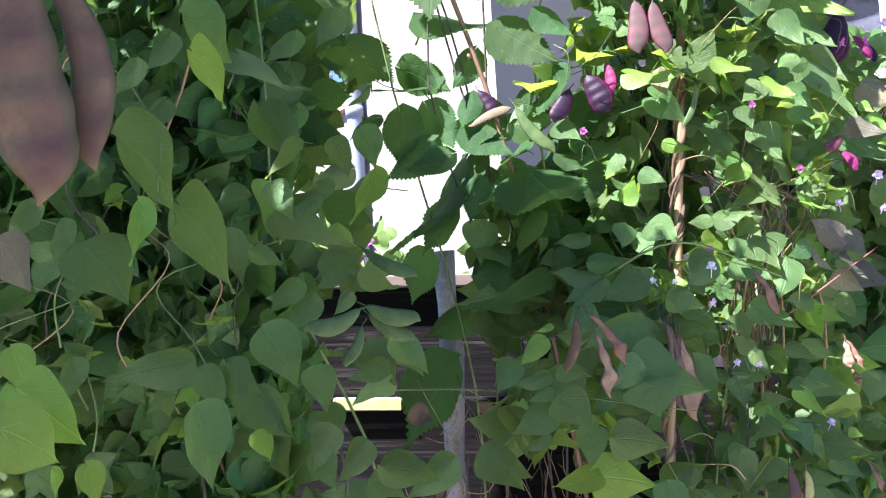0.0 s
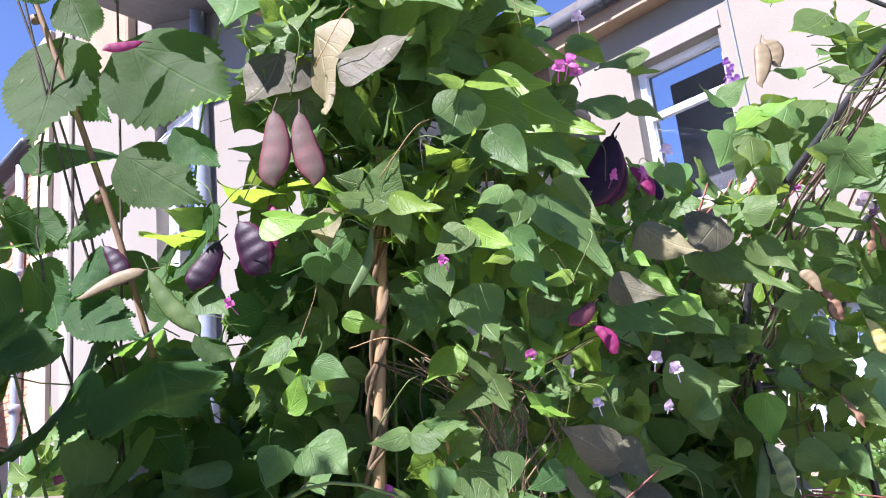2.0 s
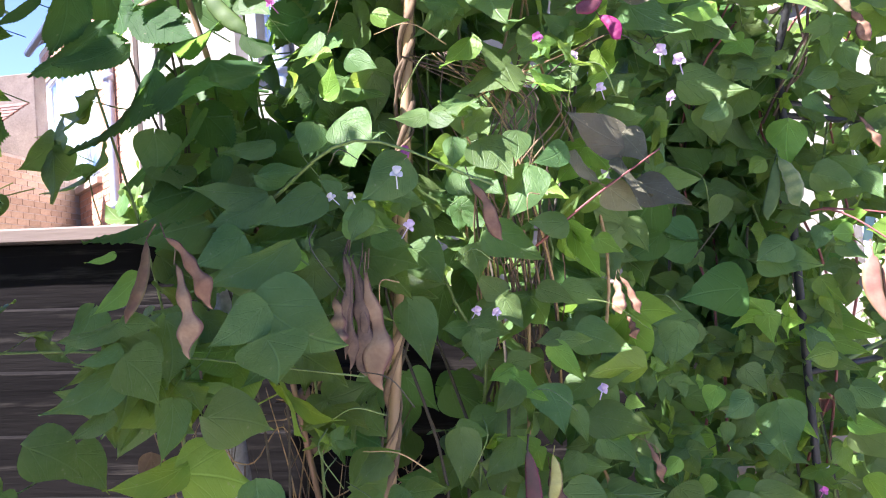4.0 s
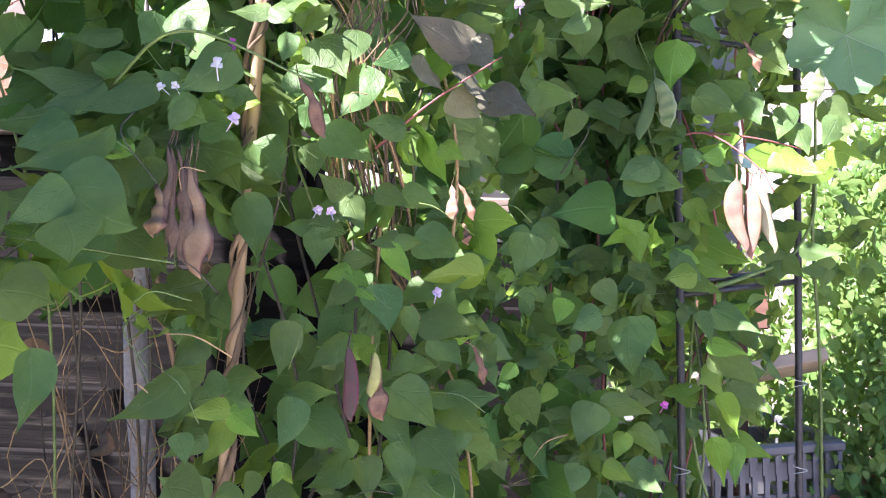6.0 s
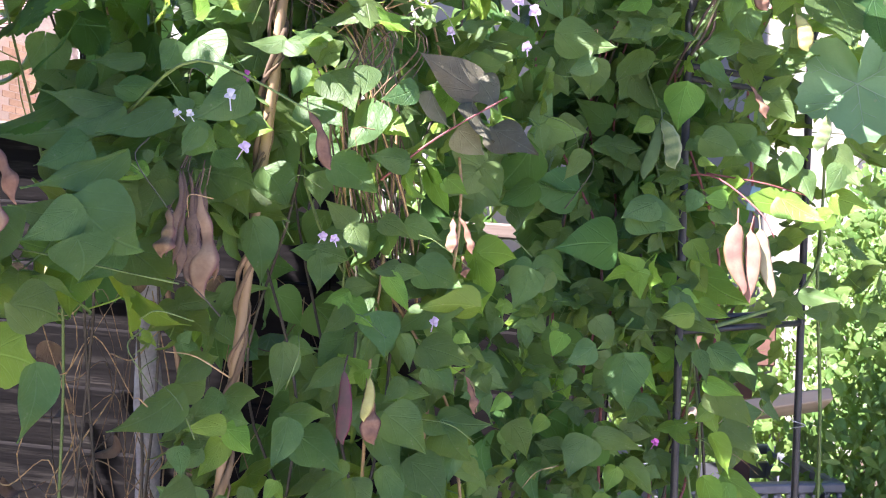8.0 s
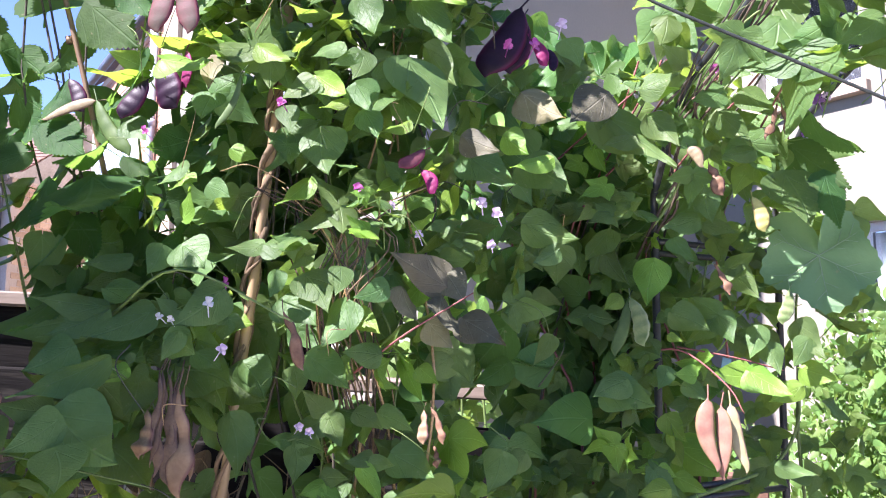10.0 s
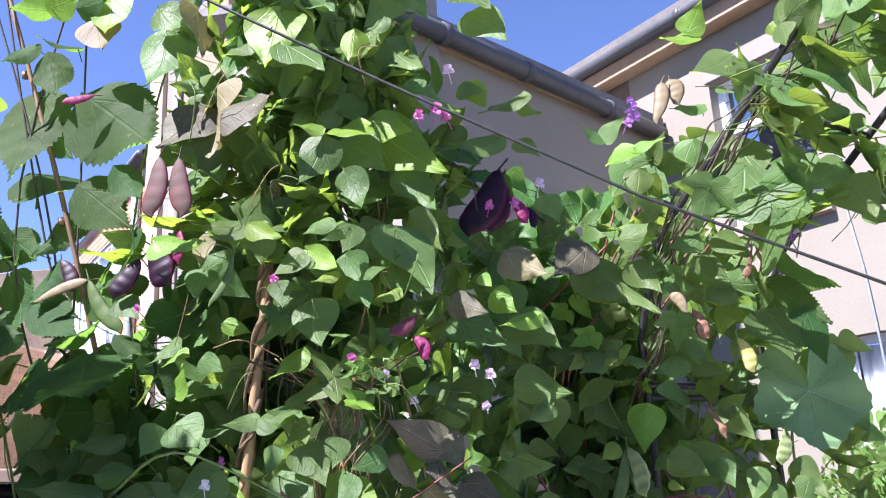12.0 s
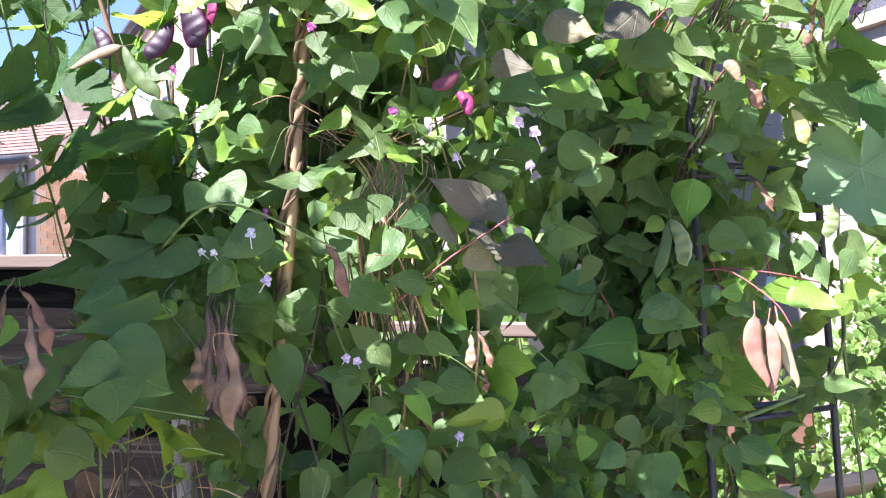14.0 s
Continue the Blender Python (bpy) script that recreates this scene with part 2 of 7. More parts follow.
BARK = surface("woody_stem", (0.06, 0.042, 0.024), (0.23, 0.16, 0.088), 18, 0.85, stretch=(1, 1, 0.15), relief=0.6)
BAMBOO = surface("bamboo_skin", (0.2, 0.135, 0.065), (0.37, 0.26, 0.135), 12, 0.5, stretch=(1, 1, 0.1))
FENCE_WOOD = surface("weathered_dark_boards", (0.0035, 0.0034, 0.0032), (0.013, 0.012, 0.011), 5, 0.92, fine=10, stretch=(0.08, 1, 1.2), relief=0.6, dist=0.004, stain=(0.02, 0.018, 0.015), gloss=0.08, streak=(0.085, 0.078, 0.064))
CAP_WOOD = surface("weathered_grey_rail", (0.075, 0.058, 0.045), (0.2, 0.16, 0.125), 5, 0.8, fine=9, stretch=(0.08, 1, 1.2), relief=0.6, dist=0.003)
MOSS_WOOD = surface("mossy_batten", (0.2, 0.22, 0.05), (0.42, 0.42, 0.2), 9, 0.85)
PLANK_WOOD = surface("pale_plank", (0.33, 0.25, 0.16), (0.52, 0.42, 0.3), 6, 0.7, stretch=(0.1, 1, 1), stain=(0.2, 0.15, 0.1))
RED_WOOD = surface("red_brown_board", (0.085, 0.042, 0.028), (0.16, 0.086, 0.056), 6, 0.7, stretch=(0.1, 1, 1))
RENDERED = surface("cream_render", (0.222, 0.206, 0.166), (0.268, 0.25, 0.205), 1.2, 0.9, fine=60, relief=0.35, dist=0.004, stain=(0.24, 0.216, 0.174))
RENDER_TRIM = surface("buff_render_band", (0.4, 0.31, 0.22), (0.5, 0.4, 0.3), 2, 0.9, fine=40, relief=0.3)
STONE = surface("grey_lintel", (0.24, 0.222, 0.204), (0.312, 0.288, 0.264), 3, 0.9, fine=20)
STONE_DARK = surface("sooty_stone", (0.1, 0.078, 0.058), (0.21, 0.17, 0.13), 4, 0.9, fine=12, relief=0.6, dist=0.006)
BRICK = surface("brick_red", (0.4, 0.2, 0.12), (0.58, 0.33, 0.2), 6, 0.9, fine=8, relief=0.5)
BRICK_OLD = surface("brick_stock", (0.36, 0.27, 0.18), (0.55, 0.43, 0.3), 6, 0.9, fine=8, relief=0.5)
MORTAR = surface("mortar", (0.4, 0.36, 0.3), (0.52, 0.47, 0.4), 8, 0.95)
ROOF_TILE = surface("clay_roof_tile", (0.1, 0.058, 0.045), (0.2, 0.115, 0.085), 8, 0.85)
SLATE = surface("slate", (0.1, 0.1, 0.1), (0.19, 0.18, 0.17), 3, 0.7)
UPVC = surface("white_frame", (0.78, 0.79, 0.8), (0.84, 0.84, 0.84), 2, 0.35, relief=0.05)
GUTTER = surface("dark_grey_plastic", (0.055, 0.06, 0.065), (0.09, 0.095, 0.1), 3, 0.4, relief=0.1)
PIPE = surface("grey_painted_pipe", (0.2, 0.23, 0.27), (0.3, 0.33, 0.37), 3, 0.45, relief=0.1)
FASCIA = surface("brown_fascia", (0.3, 0.21, 0.13), (0.42, 0.31, 0.2), 3, 0.7)
ARCH_METAL = surface("black_coated_tube", (0.012, 0.014, 0.014), (0.035, 0.036, 0.036), 20, 0.4, relief=0.15)
WIRE_DARK = surface("dark_cable", (0.012, 0.016, 0.012), (0.03, 0.035, 0.03), 20, 0.5)
WIRE_WHITE = surface("pale_twist_tie", (0.3, 0.3, 0.29), (0.375, 0.375, 0.36), 20, 0.5)
CRATE = surface("grey_plastic", (0.09, 0.095, 0.1), (0.14, 0.145, 0.15), 6, 0.45, relief=0.1)
TERRACOTTA = surface("terracotta", (0.42, 0.17, 0.09), (0.6, 0.28, 0.16), 7, 0.85)
BOUNCE_PAVING = surface("bounce_slab_concrete", (0.34, 0.32, 0.28), (0.5, 0.47, 0.42), 3, 0.9, fine=20, relief=0.4)
SOIL = surface("garden_soil", (0.03, 0.022, 0.016), (0.085, 0.065, 0.045), 2.5, 0.95, fine=14, relief=0.9, dist=0.02)
CHALKY = surface("chalky_white_post", (0.16, 0.155, 0.14), (0.4, 0.385, 0.36), 14, 0.85, stain=(0.12, 0.12, 0.11), relief=0.7)
BLUE_PLASTIC = surface("pale_blue_plastic", (0.14, 0.24, 0.36), (0.2, 0.31, 0.42), 6, 0.4)
CURTAIN = surface("net_curtain", (0.62, 0.63, 0.64), (0.78, 0.78, 0.78), 4, 0.9, stretch=(12, 12, 0.3))
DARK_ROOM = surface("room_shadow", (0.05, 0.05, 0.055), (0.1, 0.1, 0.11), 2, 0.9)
GLASS, _nt, _p = base_material("window_glass", 0.03)
_p.inputs["Transmission Weight"].default_value = 1.0
_p.inputs["Base Color"].default_value = (0.8, 0.88, 0.95, 1)
_p.inputs["IOR"].default_value = 1.75


# ---- building helpers ----
def shape(name, bm, smooth=False):
    me = bpy.data.meshes.new(name)
    bm.to_mesh(me)
    bm.free()
    if smooth:
        me.polygons.foreach_set("use_smooth", [True] * len(me.polygons))
    return me


def part(name, bm, material, parent, label="", smooth=False):
    me = shape(name, bm, smooth)
    me.materials.append(material)
    ob = new(name, me)
    ob.parent = parent
    if label:
        tagged(ob, label)
    return ob


def thing(name, label, category, at=(0, 0, 0), group="", kind=""):
    ob = new(name)
    ob.empty_display_size = 0.05
    ob.location = at
    return tagged(ob, label, category, group, kind)


def box(bm, x0, y0, z0, x1, y1, z1, m=None, bevel=0.0):
    r = bmesh.ops.create_cube(bm, size=1)
    mat = Matrix.Translation(((x0 + x1) / 2, (y0 + y1) / 2, (z0 + z1) / 2)) @ Matrix.Diagonal((x1 - x0, y1 - y0, z1 - z0, 1))
    bmesh.ops.transform(bm, matrix=(m or Matrix()) @ mat, verts=r["verts"])
    if bevel:
        es = list({e for vv in r["verts"] for e in vv.link_edges})
        bmesh.ops.bevel(bm, geom=es, offset=bevel, segments=1, affect="EDGES")
    return bm


def tube(bm, points, radius, sides=8, closed_ends=True):
    """A tube along points; radius is a number or one per point."""
    pts = [Vector(p) for p in points]
    rr = radius if isinstance(radius, (list, tuple)) else [radius] * len(pts)
    rings = []
    side = None
    for i, p in enumerate(pts):
        d = (pts[min(i + 1, len(pts) - 1)] - pts[max(i - 1, 0)]).normalized()
        if side is None:
            side = d.orthogonal().normalized()
        side = (side - d * side.dot(d)).normalized()
        up = d.cross(side)
        rings.append([bm.verts.new(p + (side * math.cos(a) + up * math.sin(a)) * rr[i]) for a in (2 * math.pi * k / sides for k in range(sides))])
    for a, b in zip(rings, rings[1:]):
        for k in range(sides):
            bm.faces.new((a[k], a[(k + 1) % sides], b[(k + 1) % sides], b[k]))
    if closed_ends:
        bm.faces.new(rings[0][::-1])
        bm.faces.new(rings[-1])
    return bm


def smooth_line(points, steps=6):
    """A Catmull-Rom line through the points."""
    p = [Vector(q) for q in points]
    p = [p[0] * 2 - p[1]] + p + [p[-1] * 2 - p[-2]]
    out = []
    for i in range(1, len(p) - 2):
        for k in range(steps):
            t = k / steps
            a, b, c, d = p[i - 1:i + 3]
            out.append(0.5 * ((2 * b) + (c - a) * t + (2 * a - 5 * b + 4 * c - d) * t * t + (3 * b - a - 3 * c + d) * t ** 3))
    out.append(p[-2])
    return out


def along(org, d, z=0.0):
    """A frame whose x runs along the wall direction d from org, y into the wall's back, z up."""
    d = Vector((d[0], d[1], 0)).normalized()
    return Matrix.Translation((org[0], org[1], z)) @ Matrix(((d.x, -d.y, 0, 0), (d.y, d.x, 0, 0), (0, 0, 1, 0), (0, 0, 0, 1)))


def wall_cells(bm, m, s0, s1, z0, z1, y0, y1, holes=()):
    """A wall slab cut into boxes round its openings (s0, z0, s1, z1)."""
    ss = sorted({s0, s1, *[h[0] for h in holes], *[h[2] for h in holes]})
    zs = sorted({z0, z1, *[h[1] for h in holes], *[h[3] for h in holes]})
    for a, b in zip(ss, ss[1:]):
        for c, d in zip(zs, zs[1:]):
            if any(h[0] <= a and b <= h[2] and h[1] <= c and d <= h[3] for h in holes):
                continue
            box(bm, a, y0, c, b, y1, d, m)
    bmesh.ops.remove_doubles(bm, verts=bm.verts[:], dist=1e-5)
    return bm


# ---- ground ----
bm = bmesh.new()
bmesh.ops.create_grid(bm, x_segments=60, y_segments=60, size=1)
for q in bm.verts:
    r = Vector((q.co.x, q.co.y)).length
    q.co.xy = q.co.xy * (6 + 1200 * r ** 6)
    q.co.z = 0.03 * noise.noise((q.co.x * 1.5, q.co.y * 1.5, 0)) if r < 0.9 else 0
me = shape("ground", bm, True)
me.materials.append(SOIL)
tagged(new("ground", me), "dark bare garden soil between the plants", "ground", kind="structure")

# unseen pale paving where the camera's path runs, added to bounce sunlight upward
bm = bmesh.new()
for i in range(12):
    for j in range(11):
        x, y = -0.9 + 0.6 * i, -5.4 + 0.6 * j
        box(bm, x + 0.006, y + 0.006, 0.0, x + 0.594, y + 0.594, 0.045 + 0.004 * noise.noise((i * 1.7, j * 2.3, 4)))
me = shape("pavement", bm)
me.materials.append(BOUNCE_PAVING)
tagged(new("pavement", me), "unseen pale square concrete slabs added to bounce light onto the plants", "pavement", kind="structure")

# ---- dark board fence ----
fence = thing("fence", "dark weathered horizontal board fence with grey top rail", "fence", (-0.6, 2.36, 0))
rng = random.Random(5)


def fence_board(x0, x1, z, h, y, tilt):
    bm = bmesh.new()
    box(bm, x0, -0.011, -h / 2, x1, 0.011, h / 2, bevel=0.003)
    bmesh.ops.subdivide_edges(bm, edges=[e for e in bm.edges if abs((e.verts[0].co - e.verts[1].co).x) > 0.5], cuts=9)
    for q in bm.verts:
        q.co.z += 0.006 * noise.noise((q.co.x * 1.3, z * 7, 1))
        q.co.y += 0.004 * noise.noise((q.co.x * 2.1, z * 7, 5))
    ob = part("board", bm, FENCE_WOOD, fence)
    ob.location = (0, y, z)
    ob.rotation_euler = (radians(tilt), 0, 0)


for k in range(10):
    fence_board(1.02, 1.62, 0.07 + 0.137 * k, 0.148, 0.05 + rng.uniform(-0.004, 0.004), 7)
z = 0.145
while z < 1.55:
    fence_board(-2.6, 1.0, z, 0.148, rng.uniform(-0.004, 0.004), 7 + rng.uniform(-2, 2))
    z += 0.137
for x0, x1, z, y in ((-2.6, 1.0, 1.605, 0.0), (1.02, 1.62, 1.455, 0.05)):
    bm = bmesh.new()
    box(bm, x0, -0.05, -0.016, x1, 0.05, 0.016, bevel=0.004)
    ob = part("top_rail", bm, CAP_WOOD, fence, "weathered grey-brown rail")
    ob.location = (0, y, z)
for x in (-2.4, -0.9, 0.98, 1.6):
    bm = bmesh.new()
    box(bm, x - 0.04, 0.02, 0, x + 0.04, 0.1, 1.58 if x < 1 else 1.45, bevel=0.004)
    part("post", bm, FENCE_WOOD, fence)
bm = bmesh.new()
box(bm, 0.4, -0.045, 1.283, 0.575, -0.02, 1.315, bevel=0.003)
part("batten", bm, MOSS_WOOD, fence, "moss-grown pale batten")
# the whole fence leans a little out of level
fence.matrix_basis = Matrix.Translation((0.35, 0, 1.6)) @ Matrix.Rotation(radians(2.6), 4, "Y") @ Matrix.Translation((-0.35, 0, -1.6)) @ fence.matrix_basis
bpy.context.view_layer.update()

# chalky pale post before the fence
post = thing("post", "chalky white flaking post standing before the dark fence", "post", (0.1, 2.18, 0))
bm = bmesh.new()
tube(bm, [(0.004 * math.sin(k * 1.7), 0.004 * math.cos(k * 1.1), k * 0.12) for k in range(15)], [0.026 + 0.004 * math.sin(k * 2.3) for k in range(15)], 10)
part("shaft", bm, CHALKY, post, smooth=True)

# ---- houses ----
U, W = Vector((-0.6606, 0.7507)), Vector((0.645, 0.764))
KNEE, INNER = Vector((0.23, 5.0)), Vector((2.09, 7.063))


def window(parent, m, s0, z0, s1, z1, bars=(), panes=1, open_top=0.0, sill=True, curtain=False, deep=0.1):
    """A white casement window set back in its opening; m is the wall's frame."""
    win = new("window")
    win.parent = parent
    fw = 0.055

    def ring(bm, a, b, c, d, y0, y1, wd):
        box(bm, a, y0, b, a + wd, y1, d, m)
        box(bm, c - wd, y0, b, c, y1, d, m)
        box(bm, a + wd, y0, b, c - wd, y1, b + wd, m)
        box(bm, a + wd, y0, d - wd, c - wd, y1, d, m)
    bm = bmesh.new()
    ring(bm, s0, z0, s1, z1, deep, deep + 0.06, fw)
    for zz in bars:
        box(bm, s0 + fw, deep, zz - 0.025, s1 - fw, deep + 0.06, zz + 0.025, m)
    for k in range(1, panes):
        sx = s0 + (s1 - s0) * k / panes
        box(bm, sx - 0.025, deep + 0.002, z0 + fw, sx + 0.025, deep + 0.058, z1 - fw, m)
    part("frame", bm, UPVC, win, "white plastic frame")
    zs = [z0 + fw, *[b for b in bars], z1 - fw]
    for k, (a, b) in enumerate(zip(zs, zs[1:])):
        bm = bmesh.new()
        top = open_top and k == len(zs) - 2
        if top:
            mm = m @ Matrix.Translation((0, deep, b)) @ Matrix.Rotation(radians(-open_top), 4, "X") @ Matrix.Translation((0, -deep, -b))
        else:
            mm = m
        box(bm, s0 + fw, deep + 0.028, a, s1 - fw, deep + 0.034, b, mm)
        g = part("pane", bm, GLASS, win)
        g.visible_shadow = False
        if top:
            bm = bmesh.new()
            for q0, r0, q1, r1 in ((s0 + 0.03, a - 0.01, s0 + 0.09, b), (s1 - 0.09, a - 0.01, s1 - 0.03, b), (s0 + 0.09, a - 0.01, s1 - 0.09, a + 0.05), (s0 + 0.09, b - 0.05, s1 - 0.09, b)):
                box(bm, q0, deep - 0.012, r0, q1, deep + 0.05, r1, mm)
            part("casement", bm, UPVC, win, "white casement standing open")
    # panel behind the glass; without a curtain its dark colour gives the room's shade
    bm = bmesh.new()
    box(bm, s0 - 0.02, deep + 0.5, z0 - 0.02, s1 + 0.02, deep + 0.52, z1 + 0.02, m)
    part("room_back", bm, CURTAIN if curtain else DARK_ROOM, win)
    if curtain:
        bm = bmesh.new()
        n = 30
        for k in range(n):
            x = s0 + fw + (s1 - s0 - 2 * fw) * k / n
            x2 = s0 + fw + (s1 - s0 - 2 * fw) * (k + 1) / n
            ya, yb = deep + 0.09 + 0.018 * math.sin(k * 1.3), deep + 0.09 + 0.018 * math.sin((k + 1) * 1.3)
            bm.faces.new([bm.verts.new(m @ Vector(p)) for p in ((x, ya, z0 + fw), (x2, yb, z0 + fw), (x2, yb, z1 - fw), (x, ya, z1 - fw))])
        bmesh.ops.remove_doubles(bm, verts=bm.verts[:], dist=1e-5)
        part("curtain", bm, CURTAIN, win, "white net curtain")
    if sill:
        bm = bmesh.new()
        box(bm, s0 - 0.06, -0.06, z0 - 0.09, s1 + 0.06, deep + 0.05, z0 - 0.004, m, bevel=0.008)
        part("sill", bm, RENDER_TRIM, win, "buff painted sill")
    return win


def house_wall(parent, m, s0, s1, z0, z1, holes=(), thick=0.3):
    bm = bmesh.new()
    wall_cells(bm, m, s0, s1, z0, z1, 0, thick, holes)
    return part("wall", bm, RENDERED, parent, "cream rendered wall")


cream = thing("house", "cream rendered terraced house with grey gutters and white windows", "house", (1.5, 7.5, 0))
inv = Matrix.Translation((-1.5, -7.5, 0))
# each wall's own x runs so that y points into the house
m1 = inv @ along(KNEE + U * 5.3, -U)          # left face, s from the far corner to the near one
m2 = inv @ along(KNEE, W)                      # right face of the projecting wing
m3 = inv @ along(INNER, -U)                    # main face beyond the wing
house_wall(cream, m1, 0, 5.3, 0, 6.4, [(2.9, 3.15, 3.72, 4.42)])
house_wall(cream, m2, 0.302, 2.77, 0, 4.2)
house_wall(cream, m3, -0.32, 5.0, 0, 5.0, [(0.47, 3.26, 1.24, 4.46), (1.12, 1.4, 2.0, 2.34)])
window(cream, m1, 2.9, 3.15, 3.72, 4.42, bars=(4.05,), open_top=38)
window(cream, m3, 0.47, 3.26, 1.24, 4.46, bars=(4.05,))
window(cream, m3, 1.12, 1.4, 2.0, 2.34, curtain=True)
# shallow pilaster steps by the far corner
bm = bmesh.new()
box(bm, -0.02, -0.06, 0, 0.5, -0.002, 6.4, m1, bevel=0.01)
part("corner_strip", bm, RENDER_TRIM, cream, "buff rendered corner strip")
bm = bmesh.new()
box(bm, 0.86, -0.05, 0, 1.1, -0.002, 6.4, m1, bevel=0.02)
part("pilaster", bm, RENDERED, cream)
for mm, s0, s1, z in ((m3, 0.44, 1.27, 4.46), (m1, 2.85, 3.77, 4.42)):
    bm = bmesh.new()
    box(bm, s0, -0.014, z + 0.003, s1, 0.09, z + 0.13, mm, bevel=0.004)
    part("lintel", bm, STONE, cream, "grey stone lintel")
# stone return between the wing roof and the main wall
bm = bmesh.new()
box(bm, -1.3, 0.02, 4.0, -0.323, 0.28, 4.95, m3)
part("return_wall", bm, STONE_DARK, cream, "weathered brown stone return")
# wing gutter, fascia and roof
bm = bmesh.new()
tube(bm, [m2 @ Vector((s, -0.09, 4.26 - 0.02 * s)) for s in (-0.3, 0.4, 1.2, 2.0, 2.72)], 0.062, 12)
for s in (0.3, 1.07, 2.0):
    tube(bm, [m2 @ Vector((s - 0.03, -0.09, 4.26 - 0.02 * s)), m2 @ Vector((s + 0.03, -0.09, 4.26 - 0.02 * s))], 0.072, 12)
part("gutter", bm, GUTTER, cream, "dark grey half-round gutter", True)
bm = bmesh.new()
box(bm, -0.3, -0.03, 4.2, 2.75, 0.3, 4.28, m2)
part("fascia", bm, FASCIA, cream)
bm = bmesh.new()
vs = [bm.verts.new(m2 @ Vector(p)) for p in ((-0.32, -0.1, 4.28), (2.75, -0.1, 4.28), (2.75, 2.4, 5.3), (-0.32, 2.4, 5.3), (-0.32, -0.1, 4.35), (2.75, -0.1, 4.35), (2.75, 2.4, 5.37), (-0.32, 2.4, 5.37))]
for f in ((0, 1, 2, 3), (7, 6, 5, 4), (0, 4, 5, 1), (1, 5, 6, 2), (2, 6, 7, 3), (3, 7, 4, 0)):
    bm.faces.new([vs[i] for i in f])
part("roof", bm, SLATE, cream, "grey slate roof")
# main roof, fascia, gutter, chimney stub
bm = bmesh.new()
box(bm, -1.2, -0.16, 4.84, 5.2, -0.002, 4.98, m3, bevel=0.01)
part("fascia", bm, FASCIA, cream, "brown painted fascia board")
bm = bmesh.new()
tube(bm, [m3 @ Vector((s, -0.2, 5.02)) for s in (-1.3, 0.5, 2, 5.2)], 0.055, 12)
for s in (0.45, 1.5):
    tube(bm, [m3 @ Vector((s - 0.03, -0.2, 5.02)), m3 @ Vector((s + 0.03, -0.2, 5.02))], 0.064, 12)
part("gutter", bm, GUTTER, cream, "dark grey half-round gutter", True)
bm = bmesh.new()
vs = [bm.verts.new(m3 @ Vector(p)) for p in ((-1.3, -0.22, 5.06), (5.3, -0.22, 5.06), (5.3, 4, 6.8), (-1.3, 4, 6.8), (-1.3, -0.22, 5.13), (5.3, -0.22, 5.13), (5.3, 4, 6.87), (-1.3, 4, 6.87))]
for f in ((0, 1, 2, 3), (7, 6, 5, 4), (0, 4, 5, 1), (1, 5, 6, 2), (2, 6, 7, 3), (3, 7, 4, 0)):
    bm.faces.new([vs[i] for i in f])
part("roof", bm, SLATE, cream, "grey slate roof")
bm = bmesh.new()
box(bm, -1.35, 0.1, 4.6, -0.7, 0.6, 5.34, m3, bevel=0.02)
part("parapet", bm, STONE_DARK, cream, "weathered stone parapet end")
# roof window propped open
bm = bmesh.new()
mo = m3 @ Matrix.Translation((1.0, 0.45, 5.5)) @ Matrix.Rotation(radians(38), 4, "X")
for a in ((0, 0, 0.6, 0.06), (0, 0.64, 0.6, 0.7), (0, 0.06, 0.06, 0.64), (0.54, 0.06, 0.6, 0.64)):
    box(bm, a[0], a[1], 0, a[2], a[3], 0.05, mo)
rw = part("roof_window", bm, GUTTER, cream, "roof window propped open")
bm = bmesh.new()
box(bm, 0.06, 0.06, 0.02, 0.54, 0.64, 0.026, mo)
part("pane", bm, GLASS, rw)
# downpipe on the wing
bm = bmesh.new()
tube(bm, [m1 @ Vector(p) for p in ((3.82, -0.07, 0), (3.82, -0.07, 2), (3.82, -0.07, 4), (3.82, -0.07, 6.3))], 0.055, 12)
for z in (1.2, 3.0, 4.6):
    tube(bm, [m1 @ Vector((3.82, -0.07, z - 0.04)), m1 @ Vector((3.82, -0.07, z + 0.04))], 0.066, 12)
part("downpipe", bm, PIPE, cream, "grey-blue cast downpipe", True)
bm = bmesh.new()
tube(bm, smooth_line([m3 @ Vector(p) for p in ((1.35, -0.012, 4.8), (1.36, -0.012, 3.4), (1.42, -0.012, 2.6), (1.44, -0.012, 1.4))]), 0.008, 6)
part("wall_cable", bm, PIPE, cream, "thin grey cable clipped to the wall")

bm = bmesh.new()
box(bm, 1.5, -0.1, 5.2, 2.6, -0.002, 5.95, m1, bevel=0.02)
part("timber_panel", bm, FASCIA, cream, "brown timber panel under the eaves")

# brick house next along the terrace
brickh = thing("house", "red brick terraced house with white window and grey downpipe", "house", (-4.6, 10.3, 0))
binv = Matrix.Translation((4.6, -10.3, 0))
mb = binv @ along(KNEE + U * 9.0, -U)
bm = bmesh.new()
wall_cells(bm, mb, -0.5, 3.7, 0, 5.3, 0.012, 0.25, [(-0.3, 3.05, 2.5, 4.8)])
gable = part("wall", bm, MORTAR, brickh, "red brick wall")
window(brickh, mb, -0.3, 3.05, 2.5, 4.8, panes=4, curtain=True, deep=0.04)
bm = bmesh.new()
